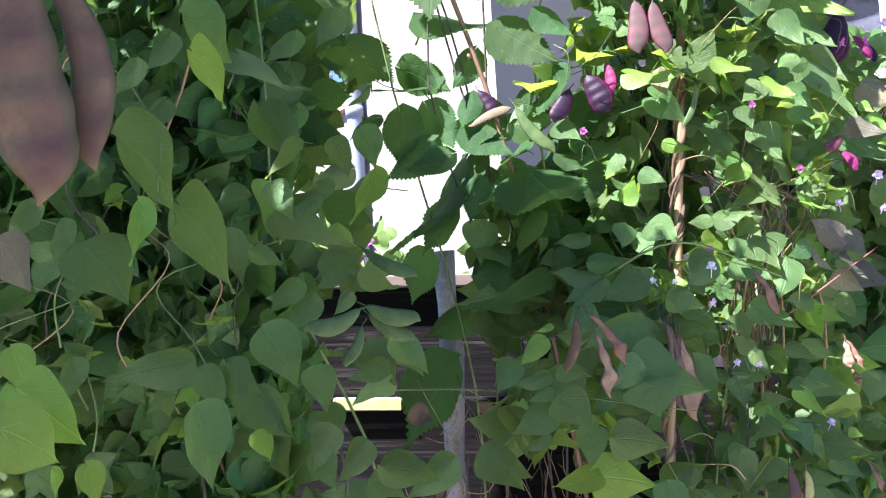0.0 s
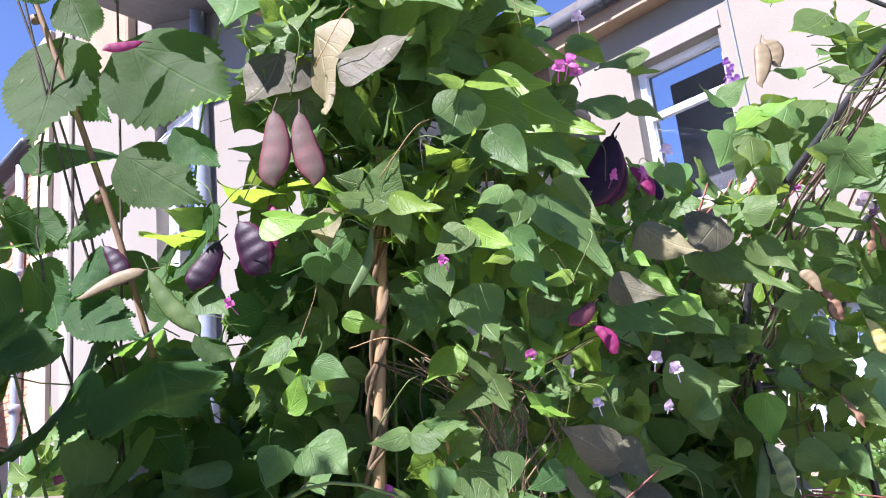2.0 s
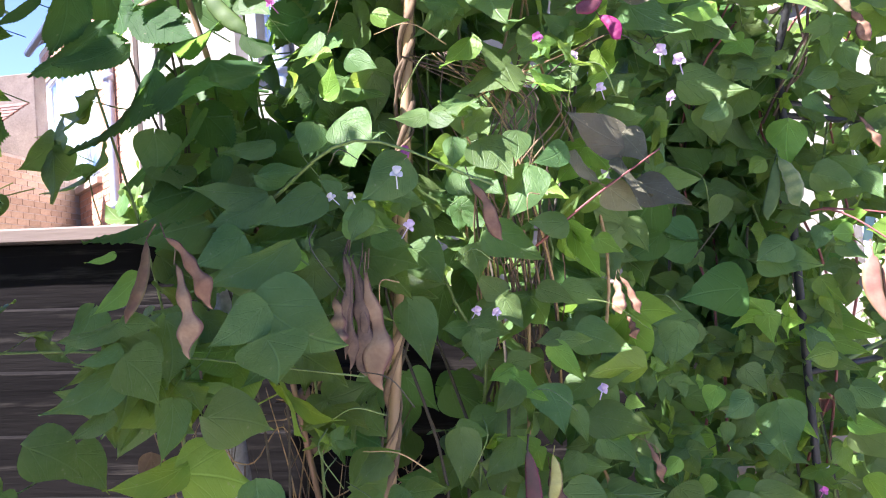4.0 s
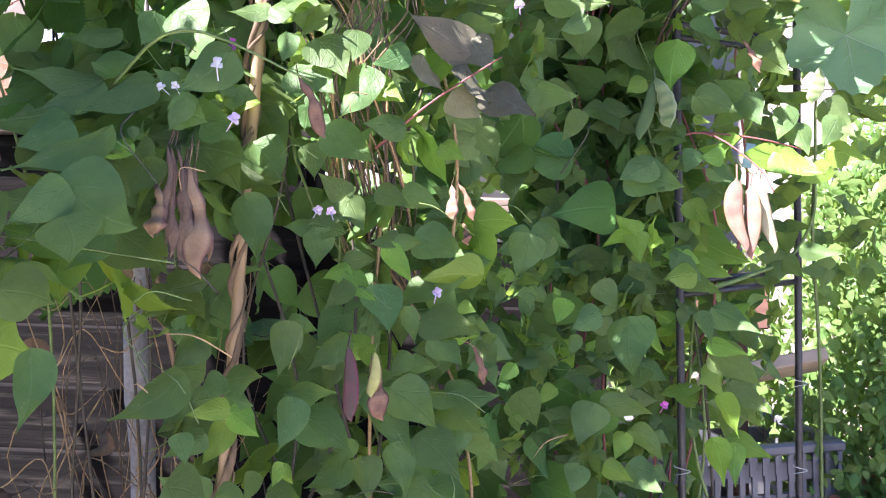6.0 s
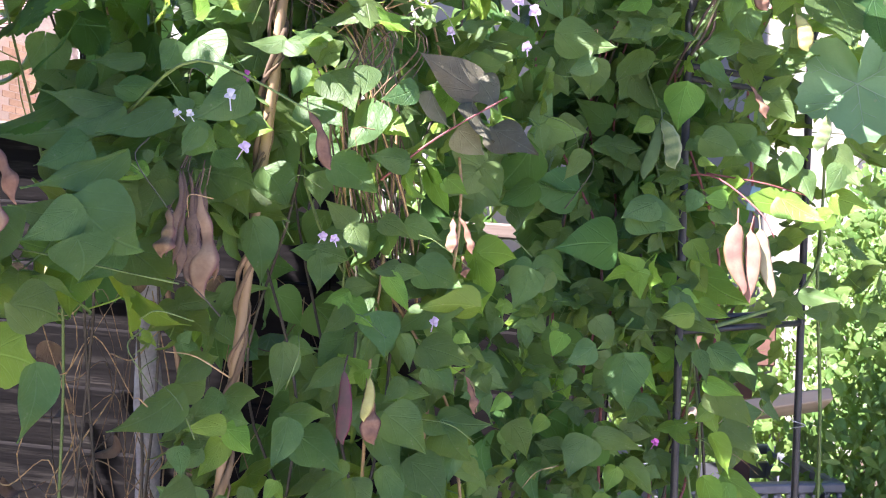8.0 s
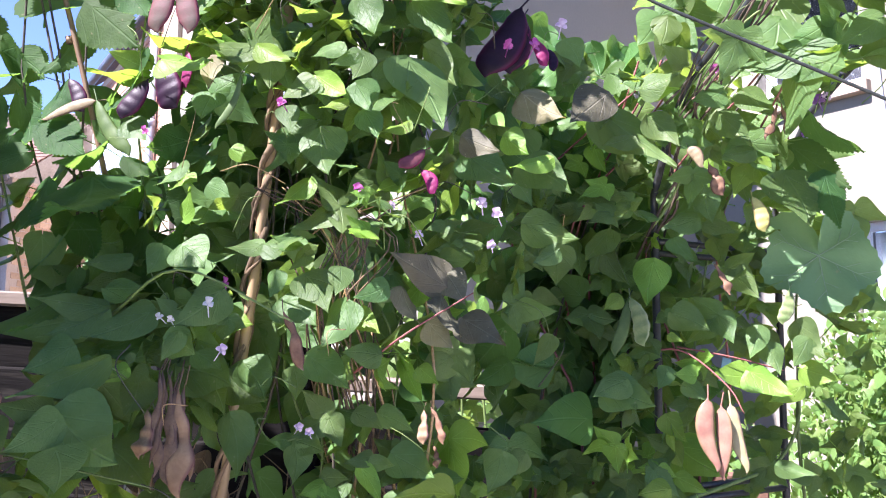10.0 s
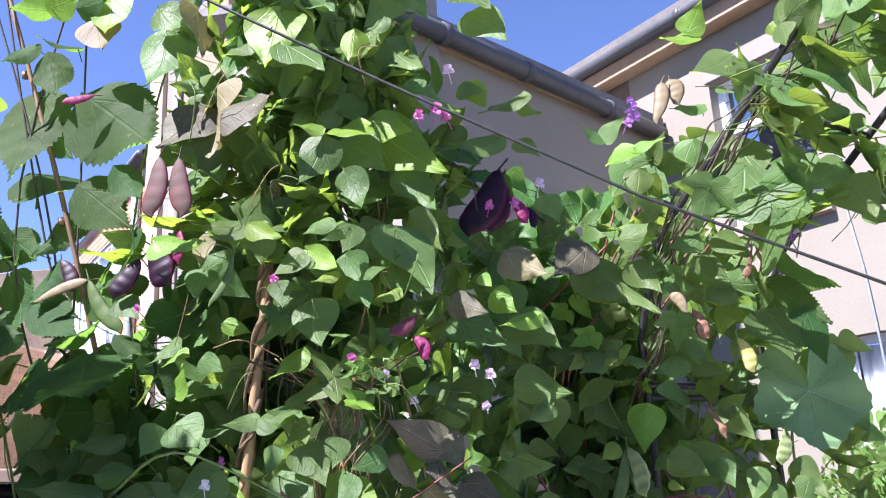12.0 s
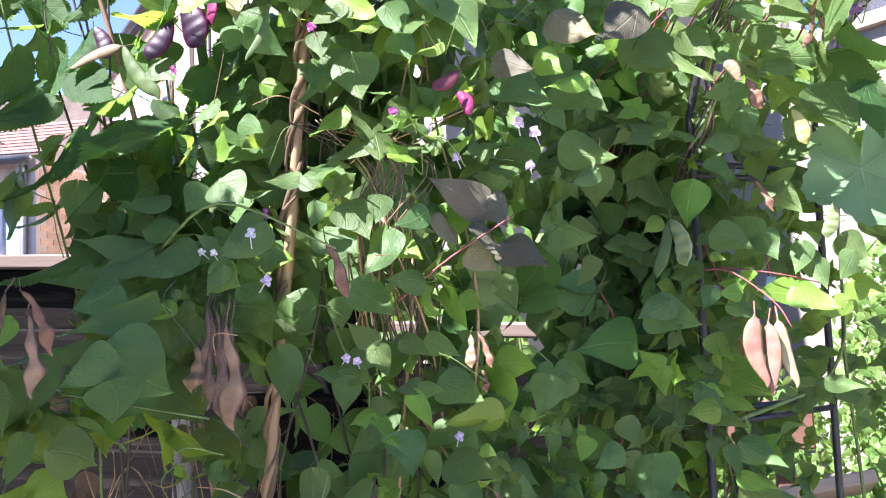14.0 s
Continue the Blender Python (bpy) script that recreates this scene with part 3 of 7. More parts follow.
tube(bm, [mb @ Vector((3.3, -0.06, z)) for z in (0, 2, 3.4, 5.2)], 0.05, 10)
for z in (2.6, 4.0):
    tube(bm, [mb @ Vector((3.3, -0.06, z - 0.04)), mb @ Vector((3.3, -0.06, z + 0.04))], 0.062, 10)
part("downpipe", bm, PIPE, brickh, "dark grey downpipe", True)
bm = bmesh.new()
tube(bm, [mb @ Vector((s, -0.12, 5.33)) for s in (-0.6, 2, 3.68)], 0.055, 10)
part("gutter", bm, GUTTER, brickh, smooth=True)
for row in range(12):
    bm = bmesh.new()
    y, zz = -0.1 + 0.1 * row, 5.36 + 0.075 * row
    for k in range(27):
        box(bm, k * 0.16 - 0.58, y, zz, k * 0.16 - 0.43, y + 0.15, zz + 0.018, mb @ Matrix.Translation((0, y, zz)) @ Matrix.Rotation(radians(32), 4, "X") @ Matrix.Translation((0, -y, -zz)))
    part("tile_course", bm, ROOF_TILE, brickh)

# low stock-brick outbuilding with tiled roof
low = thing("outbuilding", "low yellow stock-brick outbuilding with clay-tiled roof", "outbuilding", (-5.6, 9.2, 0))
linv = Matrix.Translation((5.6, -9.2, 0))
ml = linv @ along((-6.76, 8.6), (1, 0))
mls = linv @ along((-4.76, 8.6), (0, 1))
bm = bmesh.new()
wall_cells(bm, ml, 0, 1.99, 0, 3.28, 0.012, 0.25, [(1.45, 1.95, 1.75, 2.95)])
side_wall = part("wall", bm, MORTAR, low, "stock brick front")
bm = bmesh.new()
wall_cells(bm, mls, 0.0, 2.2, 0, 3.28, 0.012, 0.25)
end_wall = part("wall", bm, MORTAR, low, "stock brick side")
window(low, ml, 1.45, 1.95, 1.75, 2.95, sill=False)
for row in range(9):
    bm = bmesh.new()
    y, zz = -0.14 + 0.1 * row, 3.3 + 0.06 * row
    for k in range(15):
        box(bm, k * 0.15 - 0.06, y, zz, k * 0.15 + 0.085, y + 0.14, zz + 0.018, ml @ Matrix.Translation((0, y, zz)) @ Matrix.Rotation(radians(27), 4, "X") @ Matrix.Translation((0, -y, -zz)))
    part("tile_course", bm, ROOF_TILE, low)
bm = bmesh.new()
tube(bm, [ml @ Vector((s, -0.2, 3.24)) for s in (0, 1, 2.06)], 0.05, 10)
part("gutter", bm, GUTTER, low, smooth=True)
bm = bmesh.new()
tube(bm, [ml @ Vector(p) for p in ((1.88, -0.05, 0), (1.88, -0.05, 3.2))], 0.04, 10)
part("downpipe", bm, GUTTER, low, smooth=True)

bm = bmesh.new()
box(bm, 0.2, 1.3, 3.2, 1.95, 1.55, 4.35, ml, bevel=0.01)
part("rear_wall", bm, STONE_DARK, low, "grey-brown upper wall behind the tiled roof")

# unseen rendered wall closing the garden behind the viewer, pale to bounce light
bm = bmesh.new()
wall_cells(bm, along((9, -6), (-1, 0)), 0, 18, 0, 2.6, 0, 0.2)
me = shape("wall_south", bm)
me.materials.append(RENDERED)
tagged(new("wall_south", me), "unseen plain cream rendered wall closing the garden, pale to bounce light", "wall", kind="structure")

# ---- leaves ----
def profile(points, s):
    """Smooth value at s of a line through the points."""
    for (a, fa), (b, fb) in zip(points, points[1:]):
        if s <= b:
            return fa + (fb - fa) * (s - a) / (b - a)
    return points[-1][1]


BEAN_EDGE = ((0, 0.0), (0.012, 0.42), (0.035, 0.7), (0.075, 0.9), (0.13, 0.99), (0.2, 1.0), (0.3, 0.93), (0.42, 0.79), (0.55, 0.61), (0.67, 0.43), (0.78, 0.27), (0.88, 0.13), (0.95, 0.045), (1, 0))
TOOTH_EDGE = ((0, 0.0), (0.02, 0.4), (0.06, 0.7), (0.14, 0.93), (0.24, 1.0), (0.36, 0.97), (0.46, 0.86), (0.58, 0.68), (0.7, 0.46), (0.82, 0.24), (0.92, 0.09), (1, 0))


def blade(kind, seed, fold=0.18, curl=0.25, wide=0.46):
    """Vertices, faces and map of one leaf blade, 1 long: base at z=0.5, tip at z=-0.5, face towards -y."""
    r = random.Random(seed)
    toothed = kind == "s"
    if toothed:
        wide = 0.48
        rows = [k / 34 for k in range(35)]
        edge = TOOTH_EDGE
    else:
        rows = [q[0] for q in BEAN_EDGE]
        edge = BEAN_EDGE
    n = len(rows) - 1
    skew, bend, ph = r.uniform(-0.14, 0.14), r.uniform(-0.07, 0.07), r.uniform(0, 6)
    twist, lift = r.uniform(-0.25, 0.25), r.uniform(0.02, 0.05)
    verts, uvs, faces = [], [], []
    cols = (-1, -0.72, -0.36, 0, 0.36, 0.72, 1)
    for i, s in enumerate(rows):
        f = profile(edge, s)
        for u in cols:
            w = wide * f * (1 + skew * u)
            if toothed and abs(u) == 1 and 0 < i < n:
                w += (0.02 if i % 2 else -0.012) * (1 + 0.5 * math.sin(i * 2.7 + ph))
            x = u * w + bend * math.sin(math.pi * s)
            lobe = (0.17 if toothed else 0.11) * abs(u) ** 1.3 * max(0, 1 - s * 4.2)
            z = 0.5 - s + lobe - (0.018 * (1 if i % 2 else -0.4) if toothed and 0 < i < n and abs(u) == 1 else 0)
            y = fold * abs(x) * (1 - 0.3 * s) - curl * (0.35 - s) ** 2 + curl * 0.12 + twist * u * w * (s - 0.3)
            # the margin waves, the blade swells between the side veins
            y += lift * math.sin(s * 9 + ph + u * 2) * abs(u) ** 2 + 0.01 * math.sin(s * 30 - 7 * abs(u) + ph) * abs(u) * (1 - abs(u)) * 4
            verts.append((x, y, z))
            uvs.append((0.5 + 0.5 * u * max(f, 0.15), s))
    k = len(cols)
    for i in range(n):
        for j in range(k - 1):
            faces.append((i * k + j, (i + 1) * k + j, (i + 1) * k + j + 1, i * k + j + 1))
    return verts, faces, uvs


def stalk(a, b, rad, sag=0.0):
    """A thin three-sided stalk from a to b."""
    a, b = Vector(a), Vector(b)
    d = (b - a).normalized()
    s = d.orthogonal().normalized()
    t = d.cross(s)
    mid = (a + b) / 2 + Vector((0, 0, -sag))
    vs = [tuple(p + (s * math.cos(q) + t * math.sin(q)) * rad) for p in (a, mid, b) for q in (0, 2.1, 4.2)]
    fs = [(3 * i + k, 3 * i + (k + 1) % 3, 3 * i + 3 + (k + 1) % 3, 3 * i + 3 + k) for i in (0, 1) for k in range(3)]
    return vs, fs, [(0.5, 0.3)] * 9


def mesh_of(name, pieces, material):
    """One mesh out of (verts, faces, uvs, matrix) pieces."""
    V, F, T = [], [], []
    for vs, fs, uv, m in pieces:
        o = len(V)
        V += [tuple(m @ Vector(p)) for p in vs]
        F += [tuple(i + o for i in f) for f in fs]
        T += uv
    me = bpy.data.meshes.new(name)
    me.from_pydata(V, [], F)
    layer = me.uv_layers.new(name="UVMap")
    idx = np.empty(len(me.loops), dtype=np.int32)
    me.loops.foreach_get("vertex_index", idx)
    layer.data.foreach_set("uv", np.array(T, dtype=np.float32)[idx].ravel())
    me.polygons.foreach_set("use_smooth", [True] * len(me.polygons))
    me.materials.append(material)
    me.update()
    return me


WITHERED = [mesh_of("leaf", [(*blade("b", 700 + i, 0.5, 1.6, 0.36), Matrix())], LEAF_DEAD) for i in range(3)]
SINGLE = {}
for kd in "byzso":
    for i in range(4):
        ps = [(*blade(kd, i + 10 * ord(kd), fold=(0.06, 0.2, 0.32, 0.12)[i], curl=(0.1, 0.28, 0.2, 0.4)[i], wide=(0.44, 0.41, 0.43, 0.4)[i]), Matrix())]
        ps.append((*stalk((0, 0.004, 0.5), (0.1 - 0.06 * i, 0.35, 0.75 - 0.1 * i), 0.014), Matrix()))
        SINGLE[kd, i] = mesh_of("leaf", ps, LEAVES[kd])


def squash_blade():
    """A broad five-lobed blade, 1 long, hung from the notch at its top, and the veins that spread from there."""
    n, V, F = 60, [(0, 0.0, 0.2)], []
    for f in (0.3, 0.62, 0.86, 1.0):
        for k in range(n):
            a = 2 * math.pi * k / n - math.pi
            rad = 0.56 * (1 + 0.09 * math.cos(5.1 * a) - 0.1 * abs(a) / math.pi) * (1 - 0.7 * math.exp(-((math.pi - abs(a)) / 0.2) ** 2))
            if f == 1.0:
                rad *= 1.025 if k % 2 else 0.975
            x, z = -math.sin(a) * rad * f, 0.2 - math.cos(a) * rad * f
            V.append((x, -0.1 * f * f + 0.03 * math.sin(5.1 * a + 1) * f + 0.16 * abs(x) * f, z))
    for k in range(n):
        F.append((0, 1 + k, 1 + (k + 1) % n))
        for j in range(3):
            F.append((1 + j * n + k, 1 + (j + 1) * n + k, 1 + (j + 1) * n + (k + 1) % n, 1 + j * n + (k + 1) % n))
    blade_piece = (V, F, [(0.2, 0.33)] * len(V), Matrix())
    veins = []

    def at(a, f):
        rad = 0.56 * (1 + 0.09 * math.cos(5.1 * a) - 0.1 * abs(a) / math.pi)
        x, z = -math.sin(a) * rad * f, 0.2 - math.cos(a) * rad * f
        return Vector((x, -0.1 * f * f + 0.03 * math.sin(5.1 * a + 1) * f + 0.16 * abs(x) * f - 0.002, z))
    for a in (0, 1.0, -1.0, 2.05, -2.05):
        for f in range(9):
            veins.append((*stalk(at(a, f / 10), at(a, (f + 1) / 10), 0.007 * (1 - f / 11)), Matrix()))
        for f, s in ((0.3, 0.3), (0.45, -0.3), (0.6, 0.22), (0.7, -0.2)):
            veins.append((*stalk(at(a, f), at(a + s, min(0.95, f + 0.22)), 0.003), Matrix()))
    return blade_piece, veins


blade_piece, veins = squash_blade()
ps = [blade_piece, (*stalk((0, 0.0, 0.2), (0.05, 0.4, 0.35), 0.022), Matrix())]
for i in range(4):
    SINGLE["q", i] = mesh_of("leaf", ps, LEAF_SQUASH)
SQUASH_VEINS = mesh_of("vein", veins, VEIN_PALE)


def trifoliate(seed, material):
    """A bean leaf: three leaflets round the top of one stalk; the stalk's joint is the origin."""
    r = random.Random(seed)
    ps = []
    for a, s, dz in ((0, 1.0, -0.2), (r.uniform(60, 85), 0.92, 0), (-r.uniform(60, 85), 0.92, 0)):
        m = Matrix.Translation((0, 0, dz)) @ Matrix.Rotation(radians(-a), 4, "Y") @ Matrix.Rotation(radians(r.uniform(-22, 22)), 4, "Z") @ Matrix.Rotation(radians(r.uniform(-25, 15)), 4, "X") @ Matrix.Scale(s, 4) @ Matrix.Translation((0, 0, -0.54))
        ps.append((*blade("b", r.random(), r.uniform(0.04, 0.3), r.uniform(0.05, 0.4), r.uniform(0.37, 0.44)), m))
    ps.append((*stalk((0, 0.005, -0.2), (0, 0.01, 0), 0.012), Matrix()))
    ps.append((*stalk((0, 0.01, 0), (r.uniform(-0.5, 0.5), 0.9, r.uniform(-0.2, 0.7)), 0.015, 0.05), Matrix()))
    return mesh_of("leaf", ps, material)


TRI = {mt: [trifoliate(40 + i + 100 * k, m) for i in range(7)] for k, (mt, m) in enumerate((("b", LEAF_GREEN), ("y", LEAF_YOUNG)))}


def turned(x, y, z, size, roll, tilt, yaw):
    return (Matrix.Translation((x, y, z)) @ Matrix.Rotation(radians(yaw), 4, "Z") @ Matrix.Rotation(radians(-roll), 4, "Y")
            @ Matrix.Rotation(radians(-tilt), 4, "X") @ Matrix.Scale(size, 4))


def put_leaf(vine, me, m):
    ob = new("leaf", me)
    ob.parent = vine
    ob.matrix_basis = vine.matrix_basis.inverted() @ m
    return ob


pick = random.Random(11)


def leaf(vine, kind, x, y, z, size, roll, tilt, yaw):
    ob = put_leaf(vine, SINGLE[kind, pick.randrange(4)], turned(x, y, z, size, roll, tilt, yaw))
    if kind == "q":
        v = new("vein", SQUASH_VEINS)
        v.parent = ob
        tagged(v, "pale raised veins")


leaves_at = []


def set_leaf(vine, kind, base, tip, wide, turn):
    """A single leaf blade from its base to its tip, its face to the front and up, turned about its own rib."""
    b, p = Vector(base), Vector(tip)
    up = b - p
    size = up.length
    up.normalize()
    front_way = Vector((pick.gauss(-0.08, 0.16), -1, pick.gauss(0.4, 0.22)))
    face = (front_way - up * front_way.dot(up)).normalized()
    face = Matrix.Rotation(radians(turn), 3, up) @ face
    mid = (b + p) / 2
    leaves_at.append((mid.x, mid.y, mid.z, (0.42 * size + 0.024) ** 2))
    side = up.cross(face)
    m = Matrix.Translation(mid) @ Matrix((side, -face, up)).transposed().to_4x4() @ Matrix.Diagonal((size * wide, size, size, 1))
    return put_leaf(vine, SINGLE[kind, pick.randrange(4)], m)


# ---- pods and flowers ----
POD_LOW = ((0, 0.1), (0.08, 0.36), (0.2, 0.66), (0.36, 0.85), (0.55, 0.98), (0.68, 1.0), (0.8, 0.9), (0.89, 0.64), (0.95, 0.34), (1, 0.03))
POD_HIGH = ((0, 0.16), (0.07, 0.55), (0.18, 0.9), (0.34, 1.0), (0.52, 0.92), (0.7, 0.74), (0.85, 0.5), (0.94, 0.26), (1, 0.03))


def pod_mesh(wide, bend, seed, material, shrivel=0.0, swell=0.06, beans=4.5, outline=POD_LOW):
    """A flattened sickle-shaped pod, 1 long: stalk end at z=0.5, beaked tip at z=-0.5, swollen over each bean."""
    n, sides = 26, 12
    V, F, T = [], [], []
    for i in range(n + 1):
        s = i / n
        w = wide / 2 * profile(outline, s)
        lump = math.cos(s * 2 * math.pi * beans + 1)
        if shrivel:
            # papery husk: shrunk tight between the few beans left inside
            belly = math.exp(-((s - 0.74) / 0.13) ** 2)
            w *= 0.62 + 0.16 * math.sin(s * 19 + seed) + shrivel * 0.5 * belly
            th = w * (0.32 + 0.12 * math.sin(s * 21 + seed))
        else:
            w *= 1 + 0.12 * swell * lump
            th = w * 0.3 * (1 + swell * lump)
        if s < 0.05:
            w, th = w * 0.5, th * 0.6
        beak = 0.22 * wide * max(0, (s - 0.9) / 0.1) ** 1.5
        cx = bend * math.sin(s * math.pi) - bend * 0.4 * s + beak * (1 if bend > 0 else -1)
        cy = shrivel * 0.02 * math.sin(s * 8 + seed * 2)
        if shrivel:
            cx += 0.014 * math.sin(s * 11 + seed)
        for k in range(sides):
            a = 2 * math.pi * k / sides
            ridge = 1 + (0.16 if k in (0, sides // 2) else 0)
            V.append((cx + w * math.cos(a) * (1.0 if k else 1.06), cy + th * math.sin(a) * ridge, 0.5 - s))
            T.append((0.5 + 0.5 * math.cos(a), s))
    for i in range(n):
        for k in range(sides):
            F.append((i * sides + k, i * sides + (k + 1) % sides, (i + 1) * sides + (k + 1) % sides, (i + 1) * sides + k))
    F.append(tuple(range(sides))[::-1])
    F.append(tuple(range(n * sides, n * sides + sides)))
    ps = [(V, [f[::-1] for f in F], T, Matrix()), (*stalk((0, 0, 0.48), (0.03, 0.05, 0.68), 0.009 if shrivel else 0.014), Matrix())]
    return mesh_of("pod", ps, material)


pods_made = [0]
pods_at = []
SWELL = {"rose": 0.1, "rosy_green": 0.12, "ripe": 0.26, "flat": 0.45, "young": 0.22, "purple": 0.1, "pink": 0.05}


def set_pod(vine, colour, base, tip, wide, bend):
    """A hanging pod from its stalk end to its tip; wide is its breadth against its length."""
    pods_made[0] += 1
    mat, label = PODS[colour]
    b, p = Vector(base), Vector(tip)
    up = b - p
    size = up.length
    up.normalize()
    way = Vector((pick.gauss(-0.05, 0.2), -1, 0.1))
    face = (way - up * way.dot(up)).normalized()
    mid = (b + p) / 2
    pods_at.append((mid.x, mid.y, mid.z, size))
    dried = {"dry": 0.35, "husk": 1.0, "brown": 0.8}.get(colour, 0.0)
    me = pod_mesh(wide * (1.15 if dried else 1.0), bend, pods_made[0], mat, dried, SWELL.get(colour, 0.08), outline=POD_HIGH if colour in ("rose", "rosy_green", "tan") else POD_LOW)
    ob = new("pod", me)
    ob.parent = vine
    m = Matrix.Translation(mid) @ Matrix((up.cross(face), -face, up)).transposed().to_4x4() @ Matrix.Scale(size, 4)
    ob.matrix_basis = vine.matrix_basis.inverted() @ m
    tagged(ob, label)


FLOWERS = {}
for key, (mat, label) in PETALS.items():
    ps = []
    for k, (a, s, t) in enumerate(((0, 1.0, 30), (70, 0.7, 10), (-70, 0.7, 10), (180, 0.55, 60))):
        m = Matrix.Rotation(radians(a), 4, "Y") @ Matrix.Rotation(radians(t), 4, "X") @ Matrix.Scale(s * 0.5, 4) @ Matrix.Translation((0, 0, 0.4))
        vs, fs, uv = blade("b", 300 + k, 0.3, -0.9, 0.5)
        ps.append((vs, fs, uv, m))
    ps.append((*stalk((0, 0, 0), (0.05, 0.5, -0.5), 0.04), Matrix()))
    FLOWERS[key] = mesh_of("flower", ps, mat)


def flower(vine, colour, x, y, z, size):
    ob = new("flower", FLOWERS[colour])
    ob.parent = vine
    ob.matrix_basis = vine.matrix_basis.inverted() @ turned(x, y, z, size, pick.uniform(-40, 40), pick.uniform(-20, 30), pick.uniform(-40, 40))
    tagged(ob, PETALS[colour][1])


def stem(vine, points, rad, material, label="", sides=6):
    bm = bmesh.new()
    base = Vector(vine.location)
    pts = smooth_line([Vector(p) - base for p in points], 5)
    tube(bm, pts, [rad * (1 - 0.5 * i / len(pts)) for i in range(len(pts))], sides)
    return part("stem", bm, material, vine, label, True)


V_L = thing("climbing_vine", "toothed-leaved climber with pods on dark wiry stems", "climbing plant", (0.25, 1.74, 0), "climbing plants")
V_C = thing("bean_vine", "hyacinth bean vine twined round a cane with dry pods", "bean plant", (0.5, 1.66, 0), "climbing plants")
V_T = thing("bean_vine", "leafy bean vine top spilling over its supports", "bean plant", (0.62, 1.72, 0), "climbing plants")
V_R = thing("bean_vine", "dense bean vine covering a metal garden arch", "bean plant", (1.1, 2.05, 0), "climbing plants")
V_A = thing("bean_vine", "shaded bean vine trained over the top of the arch", "bean plant", (1.3, 2.15, 0), "climbing plants")
V_D = thing("bean_vine", "low bushy bean vine with fresh green leaves", "bean plant", (0.66, 1.8, 0), "climbing plants")
V_N = thing("bean_vine", "shaded bean vine with green and ripening pods", "bean plant", (-0.35, 1.2, 0), "climbing plants")
V_q = thing("squash_plant", "squash stem with one broad pale-veined leaf", "squash plant", (1.55, 2.2, 0), "climbing plants")

# leaves and pods of the toothed climber
set_pod(V_L, 'tan', (0.275, 1.666, 1.884), (0.198, 1.654, 1.853), 0.21, -0.06)
set_pod(V_L, 'green', (0.280, 1.656, 1.883), (0.343, 1.644, 1.795), 0.21, -0.08)
set_pod(V_L, 'purple', (0.217, 1.686, 1.925), (0.248, 1.674, 1.869), 0.35, 0.08)
set_pod(V_L, 'magenta', (0.289, 1.628, 2.162), (0.242, 1.616, 2.150), 0.30, 0.05)
set_pod(V_L, 'ripe', (0.335, 1.336, 1.525), (0.317, 1.324, 1.451), 0.19, 0.10)
set_pod(V_L, 'brown', (0.351, 1.336, 1.525), (0.395, 1.324, 1.458), 0.19, 0.10)
set_pod(V_L, 'husk', (0.358, 1.336, 1.501), (0.371, 1.324, 1.417), 0.20, 0.08)
set_leaf(V_L, 's', (0.152, 1.706, 2.202), (0.143, 1.656, 2.044), 0.84, -11)
set_leaf(V_L, 's', (0.176, 1.704, 2.147), (0.231, 1.680, 2.083), 0.68, -10)
set_leaf(V_L, 's', (0.270, 1.651, 2.166), (0.404, 1.600, 2.045), 0.84, -3)
set_leaf(V_L, 's', (0.131, 1.748, 2.090), (0.286, 1.701, 2.036), 0.85, 50)
set_leaf(V_L, 's', (0.260, 1.667, 2.025), (0.359, 1.630, 1.944), 0.68, 9)
set_leaf(V_L, 's', (0.329, 1.631, 2.037), (0.382, 1.608, 1.977), 0.61, 8)
set_leaf(V_L, 's', (0.214, 1.713, 2.002), (0.175, 1.681, 1.926), 0.68, -5)
set_leaf(V_L, 's', (0.101, 1.732, 1.981), (0.170, 1.707, 1.930), 0.76, 6)
set_leaf(V_L, 'y', (0.356, 1.656, 1.924), (0.306, 1.631, 1.945), 0.80, 11)
set_leaf(V_L, 'y', (0.353, 1.663, 1.914), (0.279, 1.629, 1.915), 0.85, -78)
set_leaf(V_L, 's', (0.206, 1.693, 1.917), (0.186, 1.668, 1.851), 0.68, -11)
set_leaf(V_L, 's', (0.181, 1.694, 1.866), (0.262, 1.669, 1.829), 0.61, 10)
set_leaf(V_L, 's', (0.125, 1.705, 1.906), (0.175, 1.675, 1.819), 0.76, -13)
set_leaf(V_L, 's', (0.193, 1.679, 1.848), (0.275, 1.650, 1.796), 0.61, 4)
set_leaf(V_L, 'b', (0.346, 1.626, 1.836), (0.384, 1.612, 1.807), 1.00, 1)
set_leaf(V_L, 's', (0.298, 1.629, 1.763), (0.354, 1.469, 1.676), 0.80, -4)
set_leaf(V_L, 's', (0.209, 1.656, 1.759), (0.192, 1.626, 1.680), 0.61, -9)
set_leaf(V_L, 's', (0.302, 1.570, 1.682), (0.267, 1.540, 1.614), 0.85, -47)
set_leaf(V_L, 's', (0.291, 1.606, 1.697), (0.340, 1.583, 1.641), 0.76, -9)
set_leaf(V_L, 'b', (0.378, 1.588, 1.646), (0.322, 1.563, 1.633), 0.60, 2)
set_leaf(V_L, 's', (0.335, 1.541, 1.624), (0.335, 1.526, 1.584), 0.76, -8)
set_leaf(V_L, 'b', (0.381, 1.525, 1.580), (0.307, 1.490, 1.586), 0.70, -13)
set_leaf(V_L, 'b', (0.390, 1.515, 1.571), (0.327, 1.482, 1.537), 0.70, -12)
set_leaf(V_L, 'b', (0.386, 1.492, 1.515), (0.349, 1.472, 1.490), 0.60, -5)
